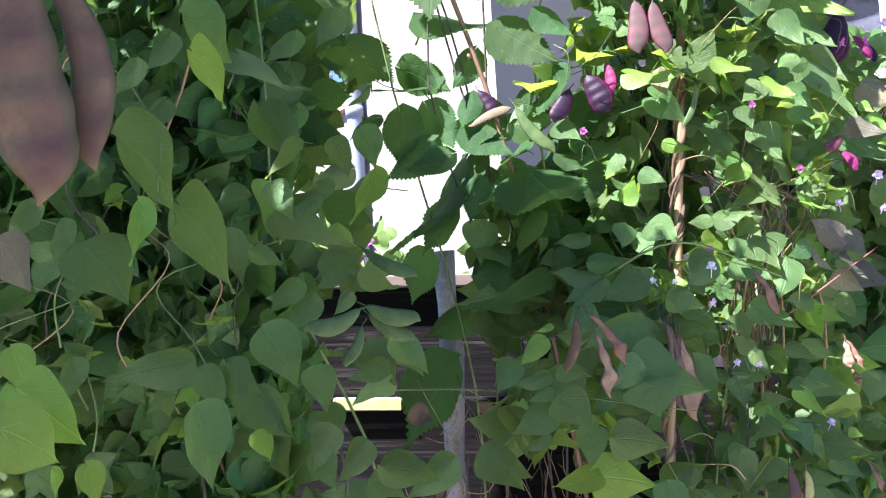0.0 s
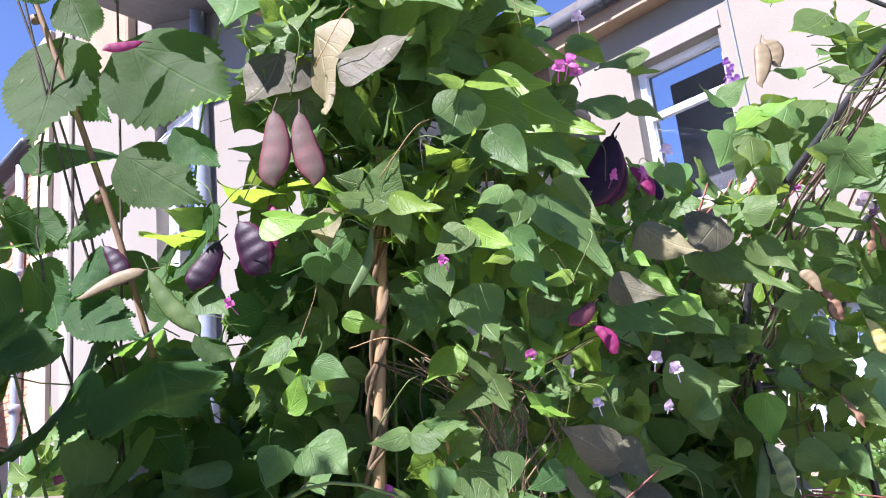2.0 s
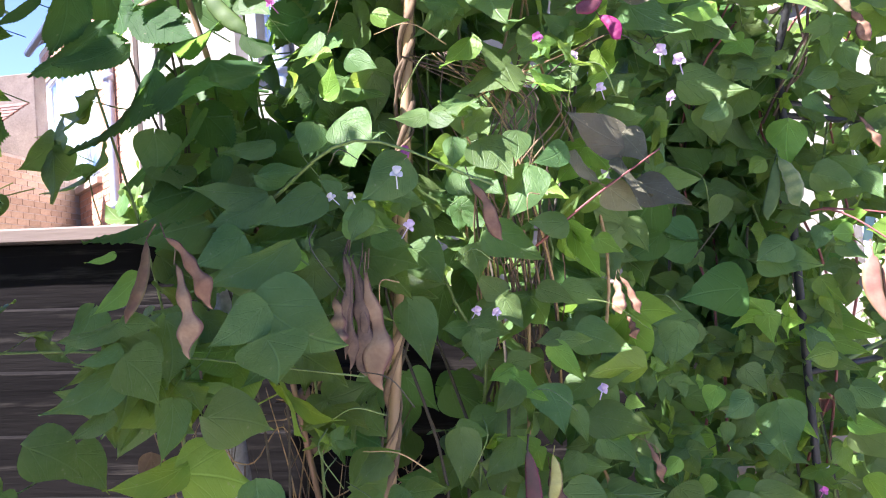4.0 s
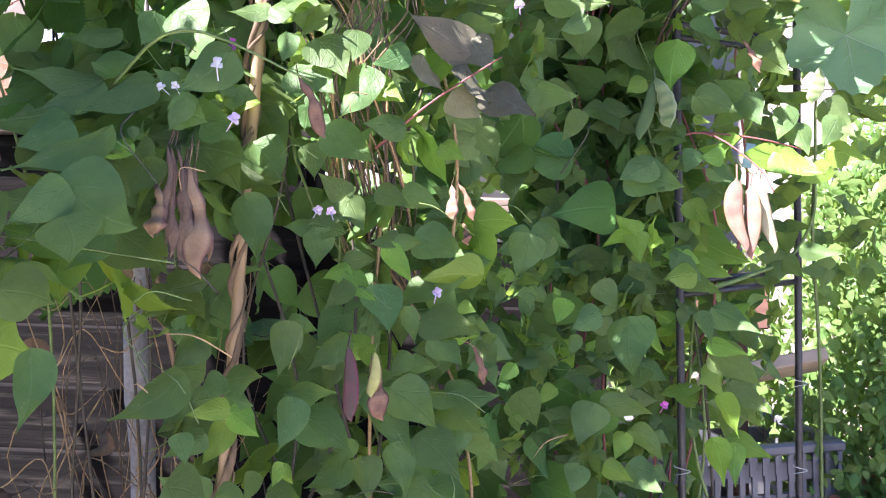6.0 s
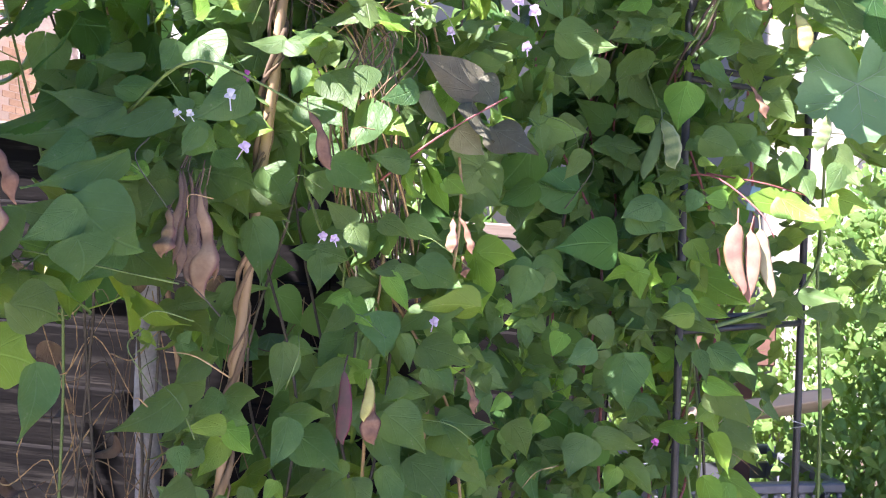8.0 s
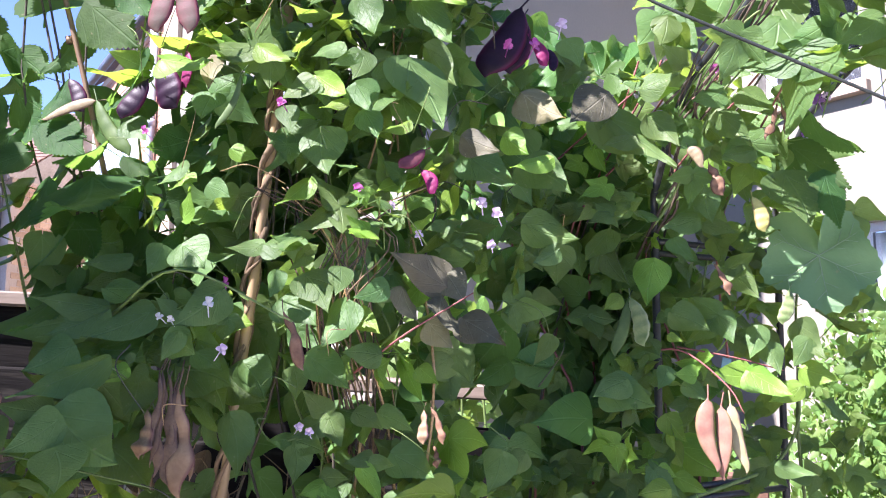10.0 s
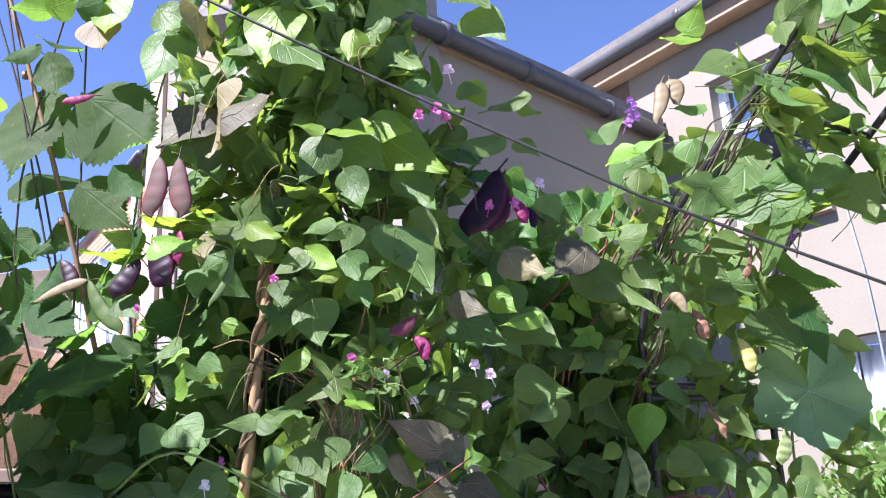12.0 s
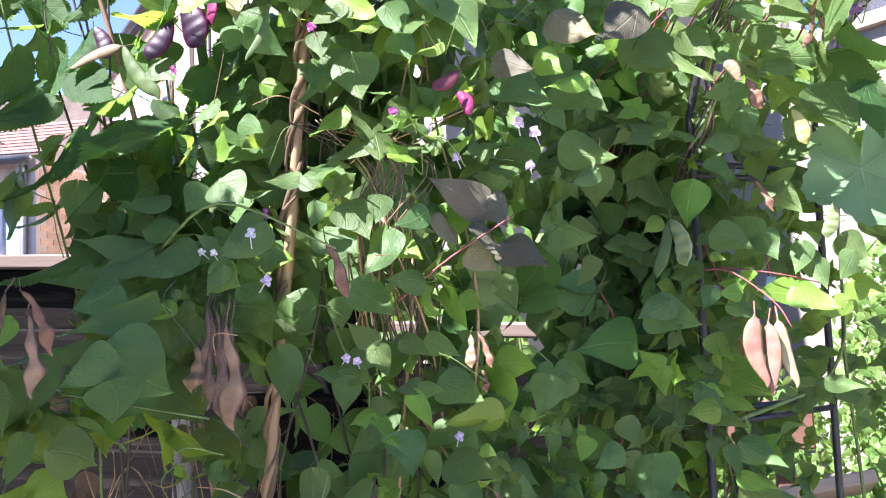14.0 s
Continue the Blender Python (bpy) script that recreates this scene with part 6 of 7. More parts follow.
set_pod(V_N, 'green', (0.083, 1.206, 1.620), (0.150, 1.194, 1.582), 0.21, -0.08)
set_leaf(V_N, 'y', (-0.006, 0.662, 1.513), (0.042, 0.644, 1.484), 0.77, 5)
set_leaf(V_N, 'y', (-0.002, 0.640, 1.495), (0.041, 0.626, 1.479), 1.03, -9)
set_leaf(V_N, 'y', (-0.071, 0.761, 1.532), (-0.055, 0.750, 1.503), 0.86, 7)
set_leaf(V_N, 'y', (0.006, 0.673, 1.468), (0.011, 0.667, 1.452), 0.69, -11)
set_leaf(V_N, 'y', (0.014, 0.694, 1.466), (0.025, 0.685, 1.444), 0.77, 13)
set_leaf(V_N, 'b', (-0.057, 1.016, 1.507), (-0.126, 0.985, 1.493), 0.69, 1)
set_leaf(V_N, 'b', (-0.148, 1.003, 1.621), (-0.092, 0.976, 1.561), 0.86, 1)
set_leaf(V_N, 'b', (-0.171, 1.004, 1.647), (-0.169, 0.988, 1.603), 0.77, -9)
set_leaf(V_N, 'o', (-0.136, 0.852, 1.614), (-0.098, 0.834, 1.572), 0.77, 5)
set_leaf(V_N, 'y', (-0.092, 1.000, 1.660), (-0.090, 0.978, 1.597), 0.60, -12)
set_leaf(V_N, 'b', (-0.079, 1.106, 1.879), (-0.012, 1.077, 1.811), 0.85, -49)
set_leaf(V_N, 'b', (-0.044, 1.179, 1.855), (0.042, 1.144, 1.785), 0.85, 60)
set_leaf(V_N, 'y', (-0.039, 1.016, 1.806), (0.007, 0.992, 1.743), 0.85, -57)
set_leaf(V_N, 'b', (-0.136, 1.061, 1.736), (-0.051, 1.021, 1.641), 0.85, -50)
set_leaf(V_N, 'b', (-0.095, 1.108, 1.668), (-0.023, 1.068, 1.571), 0.85, -45)
set_leaf(V_N, 'b', (-0.110, 1.111, 1.788), (-0.144, 1.091, 1.749), 0.77, -2)
set_leaf(V_N, 'b', (-0.049, 1.262, 1.813), (0.007, 1.228, 1.723), 0.60, -4)
set_leaf(V_N, 'b', (-0.030, 0.969, 1.464), (-0.005, 0.943, 1.397), 0.86, 1)
set_leaf(V_N, 'b', (-0.033, 1.113, 1.455), (0.026, 1.089, 1.420), 0.65, -7)
set_leaf(V_N, 'b', (-0.050, 1.112, 1.492), (-0.006, 1.094, 1.465), 0.60, -9)
set_leaf(V_N, 'b', (-0.080, 1.109, 1.491), (-0.047, 1.090, 1.445), 0.69, 4)
set_leaf(V_N, 's', (-0.028, 1.165, 1.538), (0.009, 1.137, 1.465), 0.85, -53)
set_leaf(V_N, 'y', (0.009, 1.007, 1.436), (0.027, 0.997, 1.414), 0.86, 2)
set_leaf(V_N, 'b', (-0.069, 1.214, 1.641), (-0.009, 1.191, 1.605), 0.85, 72)
set_leaf(V_N, 'b', (0.033, 1.201, 1.683), (-0.004, 1.183, 1.657), 0.60, -10)
set_leaf(V_N, 'y', (-0.027, 1.223, 1.704), (-0.023, 1.199, 1.633), 0.85, 65)
set_leaf(V_N, 'b', (-0.096, 1.257, 1.707), (-0.055, 1.244, 1.695), 1.03, 3)
set_leaf(V_N, 'b', (0.125, 1.154, 1.513), (0.162, 1.135, 1.473), 0.69, 10)
set_leaf(V_N, 'b', (0.111, 1.151, 1.489), (0.070, 1.133, 1.469), 0.77, -11)
set_leaf(V_N, 'b', (-0.119, 1.153, 1.879), (-0.139, 1.134, 1.829), 0.69, 11)
set_leaf(V_N, 'b', (-0.013, 1.314, 1.923), (-0.048, 1.293, 1.874), 0.77, -9)
set_leaf(V_N, 'b', (-0.093, 1.006, 1.800), (-0.109, 0.991, 1.758), 0.69, 13)
set_leaf(V_N, 'b', (-0.143, 0.903, 1.652), (-0.150, 0.888, 1.613), 0.77, 1)
set_leaf(V_N, 'b', (0.004, 1.501, 2.020), (-0.020, 1.477, 1.951), 0.77, 12)
set_leaf(V_N, 'b', (0.043, 1.371, 1.744), (-0.016, 1.347, 1.721), 0.69, 5)
set_leaf(V_N, 'b', (0.031, 1.151, 1.395), (0.057, 1.134, 1.355), 0.86, 12)
set_leaf(V_N, 'b', (0.063, 1.306, 1.332), (0.108, 1.288, 1.311), 0.86, 4)
set_leaf(V_N, 'b', (-0.192, 1.055, 1.512), (-0.190, 1.039, 1.469), 0.86, 4)
set_leaf(V_N, 'b', (0.036, 1.221, 1.436), (0.018, 1.201, 1.387), 0.77, -2)
set_leaf(V_N, 'b', (0.003, 1.177, 1.664), (0.087, 1.143, 1.605), 0.85, 41)
set_leaf(V_N, 'b', (-0.009, 1.114, 1.530), (0.033, 1.088, 1.468), 0.86, 1)
set_leaf(V_N, 'b', (0.090, 1.177, 1.507), (0.122, 1.156, 1.458), 0.86, 9)
set_leaf(V_N, 'b', (0.114, 1.185, 1.514), (0.153, 1.164, 1.469), 0.73, 3)
set_leaf(V_N, 'b', (0.033, 1.156, 1.484), (0.048, 1.137, 1.436), 0.82, -8)
set_leaf(V_N, 'b', (0.116, 1.159, 1.466), (0.074, 1.141, 1.446), 0.85, 58)
set_leaf(V_N, 'b', (-0.052, 1.111, 1.498), (-0.030, 1.090, 1.442), 0.77, 5)
set_leaf(V_N, 'b', (-0.030, 1.112, 1.461), (0.026, 1.088, 1.417), 0.82, 12)
set_leaf(V_N, 'y', (-0.025, 1.134, 1.420), (-0.011, 1.122, 1.391), 0.77, -2)
set_leaf(V_N, 'b', (0.045, 1.156, 1.420), (0.030, 1.137, 1.375), 0.86, 11)
set_leaf(V_N, 'b', (0.082, 1.166, 1.400), (0.054, 1.146, 1.360), 0.77, -8)
set_leaf(V_N, 'b', (0.095, 1.209, 1.366), (0.165, 1.183, 1.351), 0.69, -10)
set_leaf(V_N, 'b', (0.173, 1.214, 1.368), (0.119, 1.188, 1.331), 0.69, 13)
set_leaf(V_N, 'b', (-0.056, 1.141, 1.640), (-0.032, 1.119, 1.577), 0.60, 13)
set_leaf(V_N, 'b', (-0.023, 1.126, 1.618), (0.014, 1.113, 1.598), 0.60, 3)
set_leaf(V_N, 'b', (0.019, 1.140, 1.583), (-0.007, 1.123, 1.545), 0.86, -0)
set_leaf(V_N, 'b', (0.035, 1.147, 1.564), (0.005, 1.128, 1.525), 0.86, -1)
set_leaf(V_N, 'b', (0.066, 1.160, 1.593), (0.038, 1.146, 1.571), 0.77, 9)
set_leaf(V_N, 'b', (0.086, 1.178, 1.581), (0.130, 1.163, 1.570), 0.85, -53)
set_leaf(V_N, 'y', (0.084, 1.318, 1.729), (0.056, 1.290, 1.655), 0.73, -7)
set_leaf(V_N, 'b', (0.072, 1.313, 1.784), (0.093, 1.292, 1.724), 0.77, -9)
set_leaf(V_N, 'b', (0.042, 1.211, 1.704), (0.023, 1.196, 1.668), 0.86, -9)
set_leaf(V_N, 'y', (0.049, 1.246, 1.653), (0.078, 1.231, 1.618), 0.85, 42)
set_leaf(V_N, 'b', (0.058, 1.197, 1.748), (0.079, 1.179, 1.697), 0.60, -7)
set_leaf(V_N, 'b', (0.021, 1.156, 1.743), (-0.008, 1.136, 1.697), 0.69, -5)
set_leaf(V_N, 'b', (-0.007, 1.155, 1.693), (0.021, 1.137, 1.647), 0.69, -1)
set_leaf(V_N, 'b', (0.078, 1.149, 1.566), (0.060, 1.138, 1.542), 0.69, 8)
set_leaf(V_N, 'b', (0.001, 1.131, 1.460), (-0.009, 1.117, 1.427), 0.69, -13)
flower(V_N, 'lilac', -0.245, 1.421, 2.048, 0.026)
flower(V_N, 'lilac', -0.129, 1.467, 1.894, 0.031)
flower(V_N, 'lilac', -0.140, 1.448, 1.857, 0.021)

# ---- fill of trifoliate leaves behind the chosen ones ----
def front(x, z):
    """Depth of the foliage face above the bed."""
    pts = ((-0.1, 1.78), (0.15, 1.69), (0.35, 1.61), (0.52, 1.51), (0.75, 1.52), (0.87, 1.76), (1.0, 1.92), (1.15, 1.97), (1.35, 2.08), (1.6, 2.2))
    for (a, fa), (b, fb) in zip(pts, pts[1:]):
        if x <= b:
            y = fa + (fb - fa) * min(1, max(0, (x - a) / (b - a)))
            break
    else:
        y = pts[-1][1]
    if x < 0.55 and z < 1.5:
        y -= 0.1
    return y


scatter = random.Random(23)


def fill(vine, count, x0, x1, z0, z1, d0, d1, young=0.12, size=(0.062, 0.1), keep=None, face=None):
    made = 0
    while made < count:
        x, z, d = scatter.uniform(x0, x1), scatter.uniform(z0, z1), scatter.uniform(d0, d1)
        if keep and not keep(x, z):
            continue
        y = (face or front)(x, z) + d
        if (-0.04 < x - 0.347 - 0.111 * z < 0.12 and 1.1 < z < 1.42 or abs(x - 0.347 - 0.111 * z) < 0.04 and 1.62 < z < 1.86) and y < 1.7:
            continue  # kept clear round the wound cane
        if 0.8 < x < 1.0 and 1.36 < z < 1.78 and d < 0.1:
            made += 0.5
            continue  # a dark hollow between the two vines
        if abs(x - 0.655) < 0.04 and 1.46 < z < 1.63 and y < 1.64:
            made += 0.2
            continue  # bundle of dry stems
        if any(y < q[1] + 0.03 and -0.05 < x - q[0] < 0.06 and abs(z - q[2]) < q[3] * 0.5 + 0.03 for q in pods_at):
            made += 0.5
            continue  # pods hang clear of the leaves
        if any(y < q[1] + 0.015 and (x - q[0]) ** 2 + (z - q[2]) ** 2 < q[3] for q in leaves_at):
            made += 0.34
            continue  # the large leaves at the face stay uncovered
        m = turned(x, y, z, scatter.uniform(*size), scatter.gauss(0, 34), scatter.gauss(26, 27), scatter.gauss(0, 44))
        put_leaf(vine, scatter.choice(TRI["y" if scatter.random() < young else "b"]), m)
        made += 1


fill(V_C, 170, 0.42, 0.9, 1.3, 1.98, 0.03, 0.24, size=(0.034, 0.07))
fill(V_D, 150, 0.4, 0.92, 0.6, 1.35, 0.12, 0.3, size=(0.04, 0.075))
fill(V_D, 90, 0.84, 1.12, 0.6, 1.4, 0.02, 0.2, young=0.15, size=(0.034, 0.06))
fill(V_T, 130, 0.4, 0.84, 1.92, 2.6, 0.06, 0.25, size=(0.05, 0.085), keep=lambda x, z: x < 0.95 - 0.4 * (z - 1.9))
fill(V_R, 200, 0.86, 1.3, 0.55, 2.05, 0.05, 0.3, young=0.1, size=(0.034, 0.068), keep=lambda x, z: z > 1.05 or x < 1.12)
fill(V_R, 26, 1.1, 1.5, 1.95, 2.4, -0.25, 0.1, young=0.05, size=(0.05, 0.085), keep=lambda x, z: -0.1 < (z - 1.9) - (x - 1.08) * 0.8 < 0.2)
fill(V_L, 18, 0.24, 0.42, 1.34, 1.54, -0.02, 0.15, size=(0.055, 0.09), face=lambda x, z: 1.42 + 0.25 * (z - 1.3))
fill(V_R, 45, 1.12, 1.45, 1.55, 2.05, -0.08, 0.15, size=(0.04, 0.075))
for k in range(58):
    u, w = scatter.uniform(0.24, 0.78), scatter.uniform(-0.05, 1.25)
    m = turned(1.08 + 0.622 * u + 0.25 * w, 2.0 - 0.783 * u + 0.2 * w, 1.93 + 0.68 * u + scatter.uniform(-0.13, 0.06) - 0.06 * w, scatter.uniform(0.06, 0.105), scatter.gauss(0, 40), scatter.gauss(35, 25), scatter.gauss(20, 50))
    put_leaf(V_A, scatter.choice(TRI["y" if scatter.random() < 0.05 else "b"]), m)
fill(V_L, 34, 0.2, 0.44, 1.42, 1.68, 0.0, 0.16, young=0.04, size=(0.04, 0.07))
for k in range(46):
    x, z = scatter.uniform(0.2, 0.43), scatter.uniform(1.58, 1.9)
    leaf(V_L, scatter.choice("sssb"), x, 1.66 + scatter.uniform(-0.02, 0.12), z, scatter.uniform(0.05, 0.095), scatter.gauss(0, 45), scatter.gauss(25, 20), scatter.gauss(0, 35))
fill(V_L, 16, 0.22, 0.42, 1.4, 1.8, 0.08, 0.25, size=(0.05, 0.085))
fill(V_T, 70, 0.4, 0.84, 1.9, 2.6, -0.01, 0.12, young=0.1, size=(0.024, 0.045), keep=lambda x, z: x < 0.95 - 0.4 * (z - 1.9))
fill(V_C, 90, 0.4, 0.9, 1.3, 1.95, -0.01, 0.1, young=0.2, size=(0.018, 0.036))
fill(V_D, 70, 0.42, 0.95, 0.8, 1.35, 0.08, 0.2, young=0.06, size=(0.02, 0.036))
fill(V_R, 100, 0.86, 1.3, 0.8, 2.05, -0.01, 0.12, young=0.18, size=(0.02, 0.038), keep=lambda x, z: z > 1.05 or x < 1.12)
fill(V_R, 34, 1.28, 1.52, 1.2, 1.75, 0.05, 0.2, young=0.15, size=(0.03, 0.055))
fill(V_N, 90, -0.42, -0.06, 1.38, 1.92, -0.12, 0.1, young=0.12, size=(0.018, 0.04), face=lambda x, z: 1.14 + 0.35 * (x + 0.25))
fill(V_N, 200, -0.75, -0.02, 1.0, 2.2, -0.05, 0.2, young=0.1, size=(0.025, 0.05), face=lambda x, z: 1.25 + 0.45 * (x + 0.4) + (0.2 if z > 1.7 else 0))
fill(V_N, 150, -0.8, 0.0, 0.8, 2.35, 0.0, 0.4, young=0.06, size=(0.055, 0.09), face=lambda x, z: 1.25 + 0.45 * (x + 0.4) + (0.2 if z > 1.7 else 0))


fill(V_R, 46, 0.98, 1.16, 1.34, 1.98, -0.09, -0.01, young=0.1, size=(0.03, 0.05))


def small_blade(wide):
    """A simple folded leaflet for fine far foliage."""
    vs, uv = [], []
    for s, f in ((0, 0.05), (0.3, 1.0), (0.65, 0.7), (1, 0.0)):
        for u in (-1, 0, 1):
            vs.append((u * f * wide, 0.2 * abs(u) * f * wide - 0.1 * (s - 0.4) ** 2, 0.5 - s))
            uv.append((0.5 + 0.5 * u, s))
    fs = [(3 * i + j, 3 * i + 3 + j, 3 * i + 4 + j, 3 * i + 1 + j) for i in range(3) for j in (0, 1)]
    return vs, fs, uv


def mass(name, label, spots, material, count, size, parent=None, seed=1, category="foliage"):
    """Uncountable leaves as one object; spots are (centre, radii)."""
    r = random.Random(seed)
    ps = []
    shapes = [blade("b", 500 + i, 0.15, 0.4, w) if size[1] > 0.05 else small_blade(w) for i, w in enumerate((0.3, 0.4, 0.46) if size[1] > 0.05 else (0.17, 0.24, 0.32))]
    for c, rad in spots:
        for _ in range(count):
            d = Vector((r.gauss(0, 1), r.gauss(0, 1), r.gauss(0, 1))).normalized() * r.random() ** 0.4
            p = Vector(c) + Vector((d.x * rad[0], d.y * rad[1], d.z * rad[2]))
            m = turned(*p, r.uniform(*size), r.gauss(0, 50), r.gauss(25, 30), r.uniform(-70, 70))
            ps.append((*r.choice(shapes), m))
    ob = new(name, mesh_of(name, ps, material))
    if parent:
        ob.parent = parent
        ob.matrix_basis = parent.matrix_basis.inverted()
    return tagged(ob, label, category, kind="stuff")


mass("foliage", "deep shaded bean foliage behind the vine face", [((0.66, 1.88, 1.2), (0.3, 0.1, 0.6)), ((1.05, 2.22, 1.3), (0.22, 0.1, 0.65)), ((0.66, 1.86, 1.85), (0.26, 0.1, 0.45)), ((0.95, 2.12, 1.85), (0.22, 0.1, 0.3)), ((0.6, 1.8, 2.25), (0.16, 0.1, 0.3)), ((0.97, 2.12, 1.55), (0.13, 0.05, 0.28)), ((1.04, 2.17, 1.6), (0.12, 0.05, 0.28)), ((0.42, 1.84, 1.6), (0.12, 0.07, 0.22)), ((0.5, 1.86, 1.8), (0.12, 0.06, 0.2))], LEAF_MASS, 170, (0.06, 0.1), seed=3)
# the spots high over the near vine are unseen, added to cast shade
mass("foliage", "deep foliage inside the near vine and unseen canopy added to shade", [((-0.55, 1.5, 1.3), (0.35, 0.25, 0.8)), ((-0.8, 1.2, 1.6), (0.3, 0.3, 0.9)), ((-0.95, 0.5, 1.75), (0.25, 0.5, 0.85)), ((-0.62, 1.75, 1.35), (0.4, 0.15, 0.95)), ((-0.8, 0.45, 2.6), (0.5, 0.5, 0.22)), ((-0.72, 0.9, 2.5), (0.45, 0.4, 0.2)), ((-0.8, 0.15, 2.45), (0.4, 0.35, 0.3)), ((-0.45, 0.12, 2.5), (0.35, 0.4, 0.2)), ((-0.22, 0.66, 2.55), (0.24, 0.28, 0.2)), ((-0.22, 1.1, 2.4), (0.2, 0.24, 0.26)), ((-0.24, 1.5, 1.92), (0.19, 0.12, 0.42)), ((-0.2, 1.45, 1.45), (0.15, 0.1, 0.35)), ((-0.27, 1.78, 2.1), (0.2, 0.14, 0.36)), ((-0.45, 1.2, 1.8), (0.2, 0.15, 0.5)), ((0.1, 1.05, 2.26), (0.17, 0.18, 0.14))], LEAF_MASS, 600, (0.06, 0.1), seed=4)
hedge = thing("shrub", "sunlit feathery garden shrub beside the arch", "shrub", (2.05, 2.9, 0))
mass("crown", "fine bright green leaves", [((1.82, 2.75, 1.27), (0.32, 0.3, 0.44)), ((2.2, 3.1, 1.38), (0.45, 0.4, 0.48)), ((1.75, 2.65, 0.75), (0.35, 0.3, 0.45)), ((2.3, 2.9, 0.7), (0.5, 0.4, 0.5)), ((2.9, 3.3, 1.4), (0.6, 0.5, 0.6)), ((1.35, 3.15, 0.75), (0.45, 0.3, 0.6)), ((1.6, 3.0, 0.3), (0.6, 0.35, 0.4))], LEAF_HEDGE, 8200, (0.014, 0.045), hedge, 5, "")
rr = random.Random(8)
for k in range(14):
    a = (rr.uniform(-0.4, 0.9), rr.uniform(-0.4, 0.5), 0)
    stem(hedge, [Vector(a) + Vector((2.05, 2.9, 0)), Vector(a) + Vector((2.05 + rr.uniform(-0.1, 0.1), 2.9, 0.6)), Vector(a) + Vector((2.05 + rr.uniform(-0.25, 0.25), 2.9 + rr.uniform(-0.2, 0.2), 1.3))], 0.006, STEM_DARK)
beyond = thing("garden_plants", "sunlit flowering plants beyond the dark fence", "plants", (0.2, 3.0, 0))
mass("leaves", "bright sunlit leaves", [((-0.25, 2.8, 1.66), (0.22, 0.2, 0.2)), ((0.2, 3.0, 1.5), (0.35, 0.2, 0.3)), ((0.6, 2.9, 1.5), (0.3, 0.2, 0.35)), ((0.6, 2.95, 1.85), (0.28, 0.15, 0.22))], LEAF_HEDGE, 120, (0.05, 0.09), beyond, 9, "")
for k in range(9):
    fx, fz = rr.uniform(-0.3, -0.1), rr.uniform(1.66, 1.76)
    ob = new("flower", FLOWERS["pink"])
    ob.parent = beyond
    ob.matrix_basis = beyond.matrix_basis.inverted() @ turned(fx, 2.75 + rr.uniform(-0.05, 0.05), fz, 0.05, rr.uniform(-60, 60), 10, 0)

# ---- stems ----
cane = thing("bamboo_cane", "upright bamboo cane with a woody stem wound round it", "garden cane", (0.347, 1.64, 0))
bm = bmesh.new()
tube(bm, [(0.0222 * k + 0.004 * math.sin(k), 0.003 * math.cos(k * 1.3), 0.2 * k) for k in range(11)], [0.0065 if k % 2 else 0.0075 for k in range(11)], 10)
part("shaft", bm, BAMBOO, cane, smooth=True)
for ph, rad, out, turn in ((0, 0.0046, 0.0088, 0.95), (2.2, 0.0038, 0.0092, 0.8), (4.3, 0.003, 0.0105, 1.15)):
    bm = bmesh.new()
    tube(bm, [(0.111 * (0.02 + k * 0.013) + out * (1 + 0.2 * math.sin(k * 0.31)) * math.cos(ph + k * 0.62 * turn), out * math.sin(ph + k * 0.62 * turn), 0.02 + k * 0.013 + 0.004 * math.sin(k * 0.9 + ph)) for k in range(148)], [rad * (0.85 + 0.3 * math.sin(k * 0.7 + ph)) for k in range(148)], 6)
    part("twining_stem", bm, BARK, cane, "tan woody stem wound round the cane", True)
lcane = thing("bamboo_cane", "thin leaning bamboo cane among toothed leaves", "garden cane", (0.467, 1.8, 0))
bm = bmesh.new()
tube(bm, smooth_line([(0, 0, 0), (-0.06, -0.02, 0.8), (-0.15, -0.06, 1.5), (-0.237, -0.1, 1.938), (-0.396, -0.1, 2.427), (-0.5, -0.1, 2.75)], 6), 0.0042, 8)
for x, y, z in ((-0.15, -0.06, 1.5), (-0.2, -0.085, 1.735), (-0.262, -0.1, 1.99), (-0.345, -0.1, 2.25)):
    tube(bm, [(x + 0.001, y, z - 0.005), (x - 0.001, y, z + 0.005)], 0.0056, 8)
part("shaft", bm, CANE_BROWN, lcane, smooth=True)
for k in range(12):
    x, y = rr.uniform(-0.4, 0.8), 2.9 + rr.uniform(-0.12, 0.15)
    stem(beyond, [(x, y, 0), (x + rr.uniform(-0.04, 0.04), y, 0.8), (x + rr.uniform(-0.06, 0.06), y, 1.6)], 0.006, STEM_GREEN)
for k in range(10):
    x, y = rr.uniform(-0.95, -0.5), rr.uniform(0.3, 1.4)
    stem(V_N, [(x, y, 0), (x + rr.uniform(-0.1, 0.1), y + rr.uniform(-0.08, 0.08), 0.9), (x + rr.uniform(-0.1, 0.1), y, 1.7), (x + rr.uniform(-0.1, 0.3), y - rr.uniform(0, 0.3), 2.5)], 0.005, STEM_DARK)
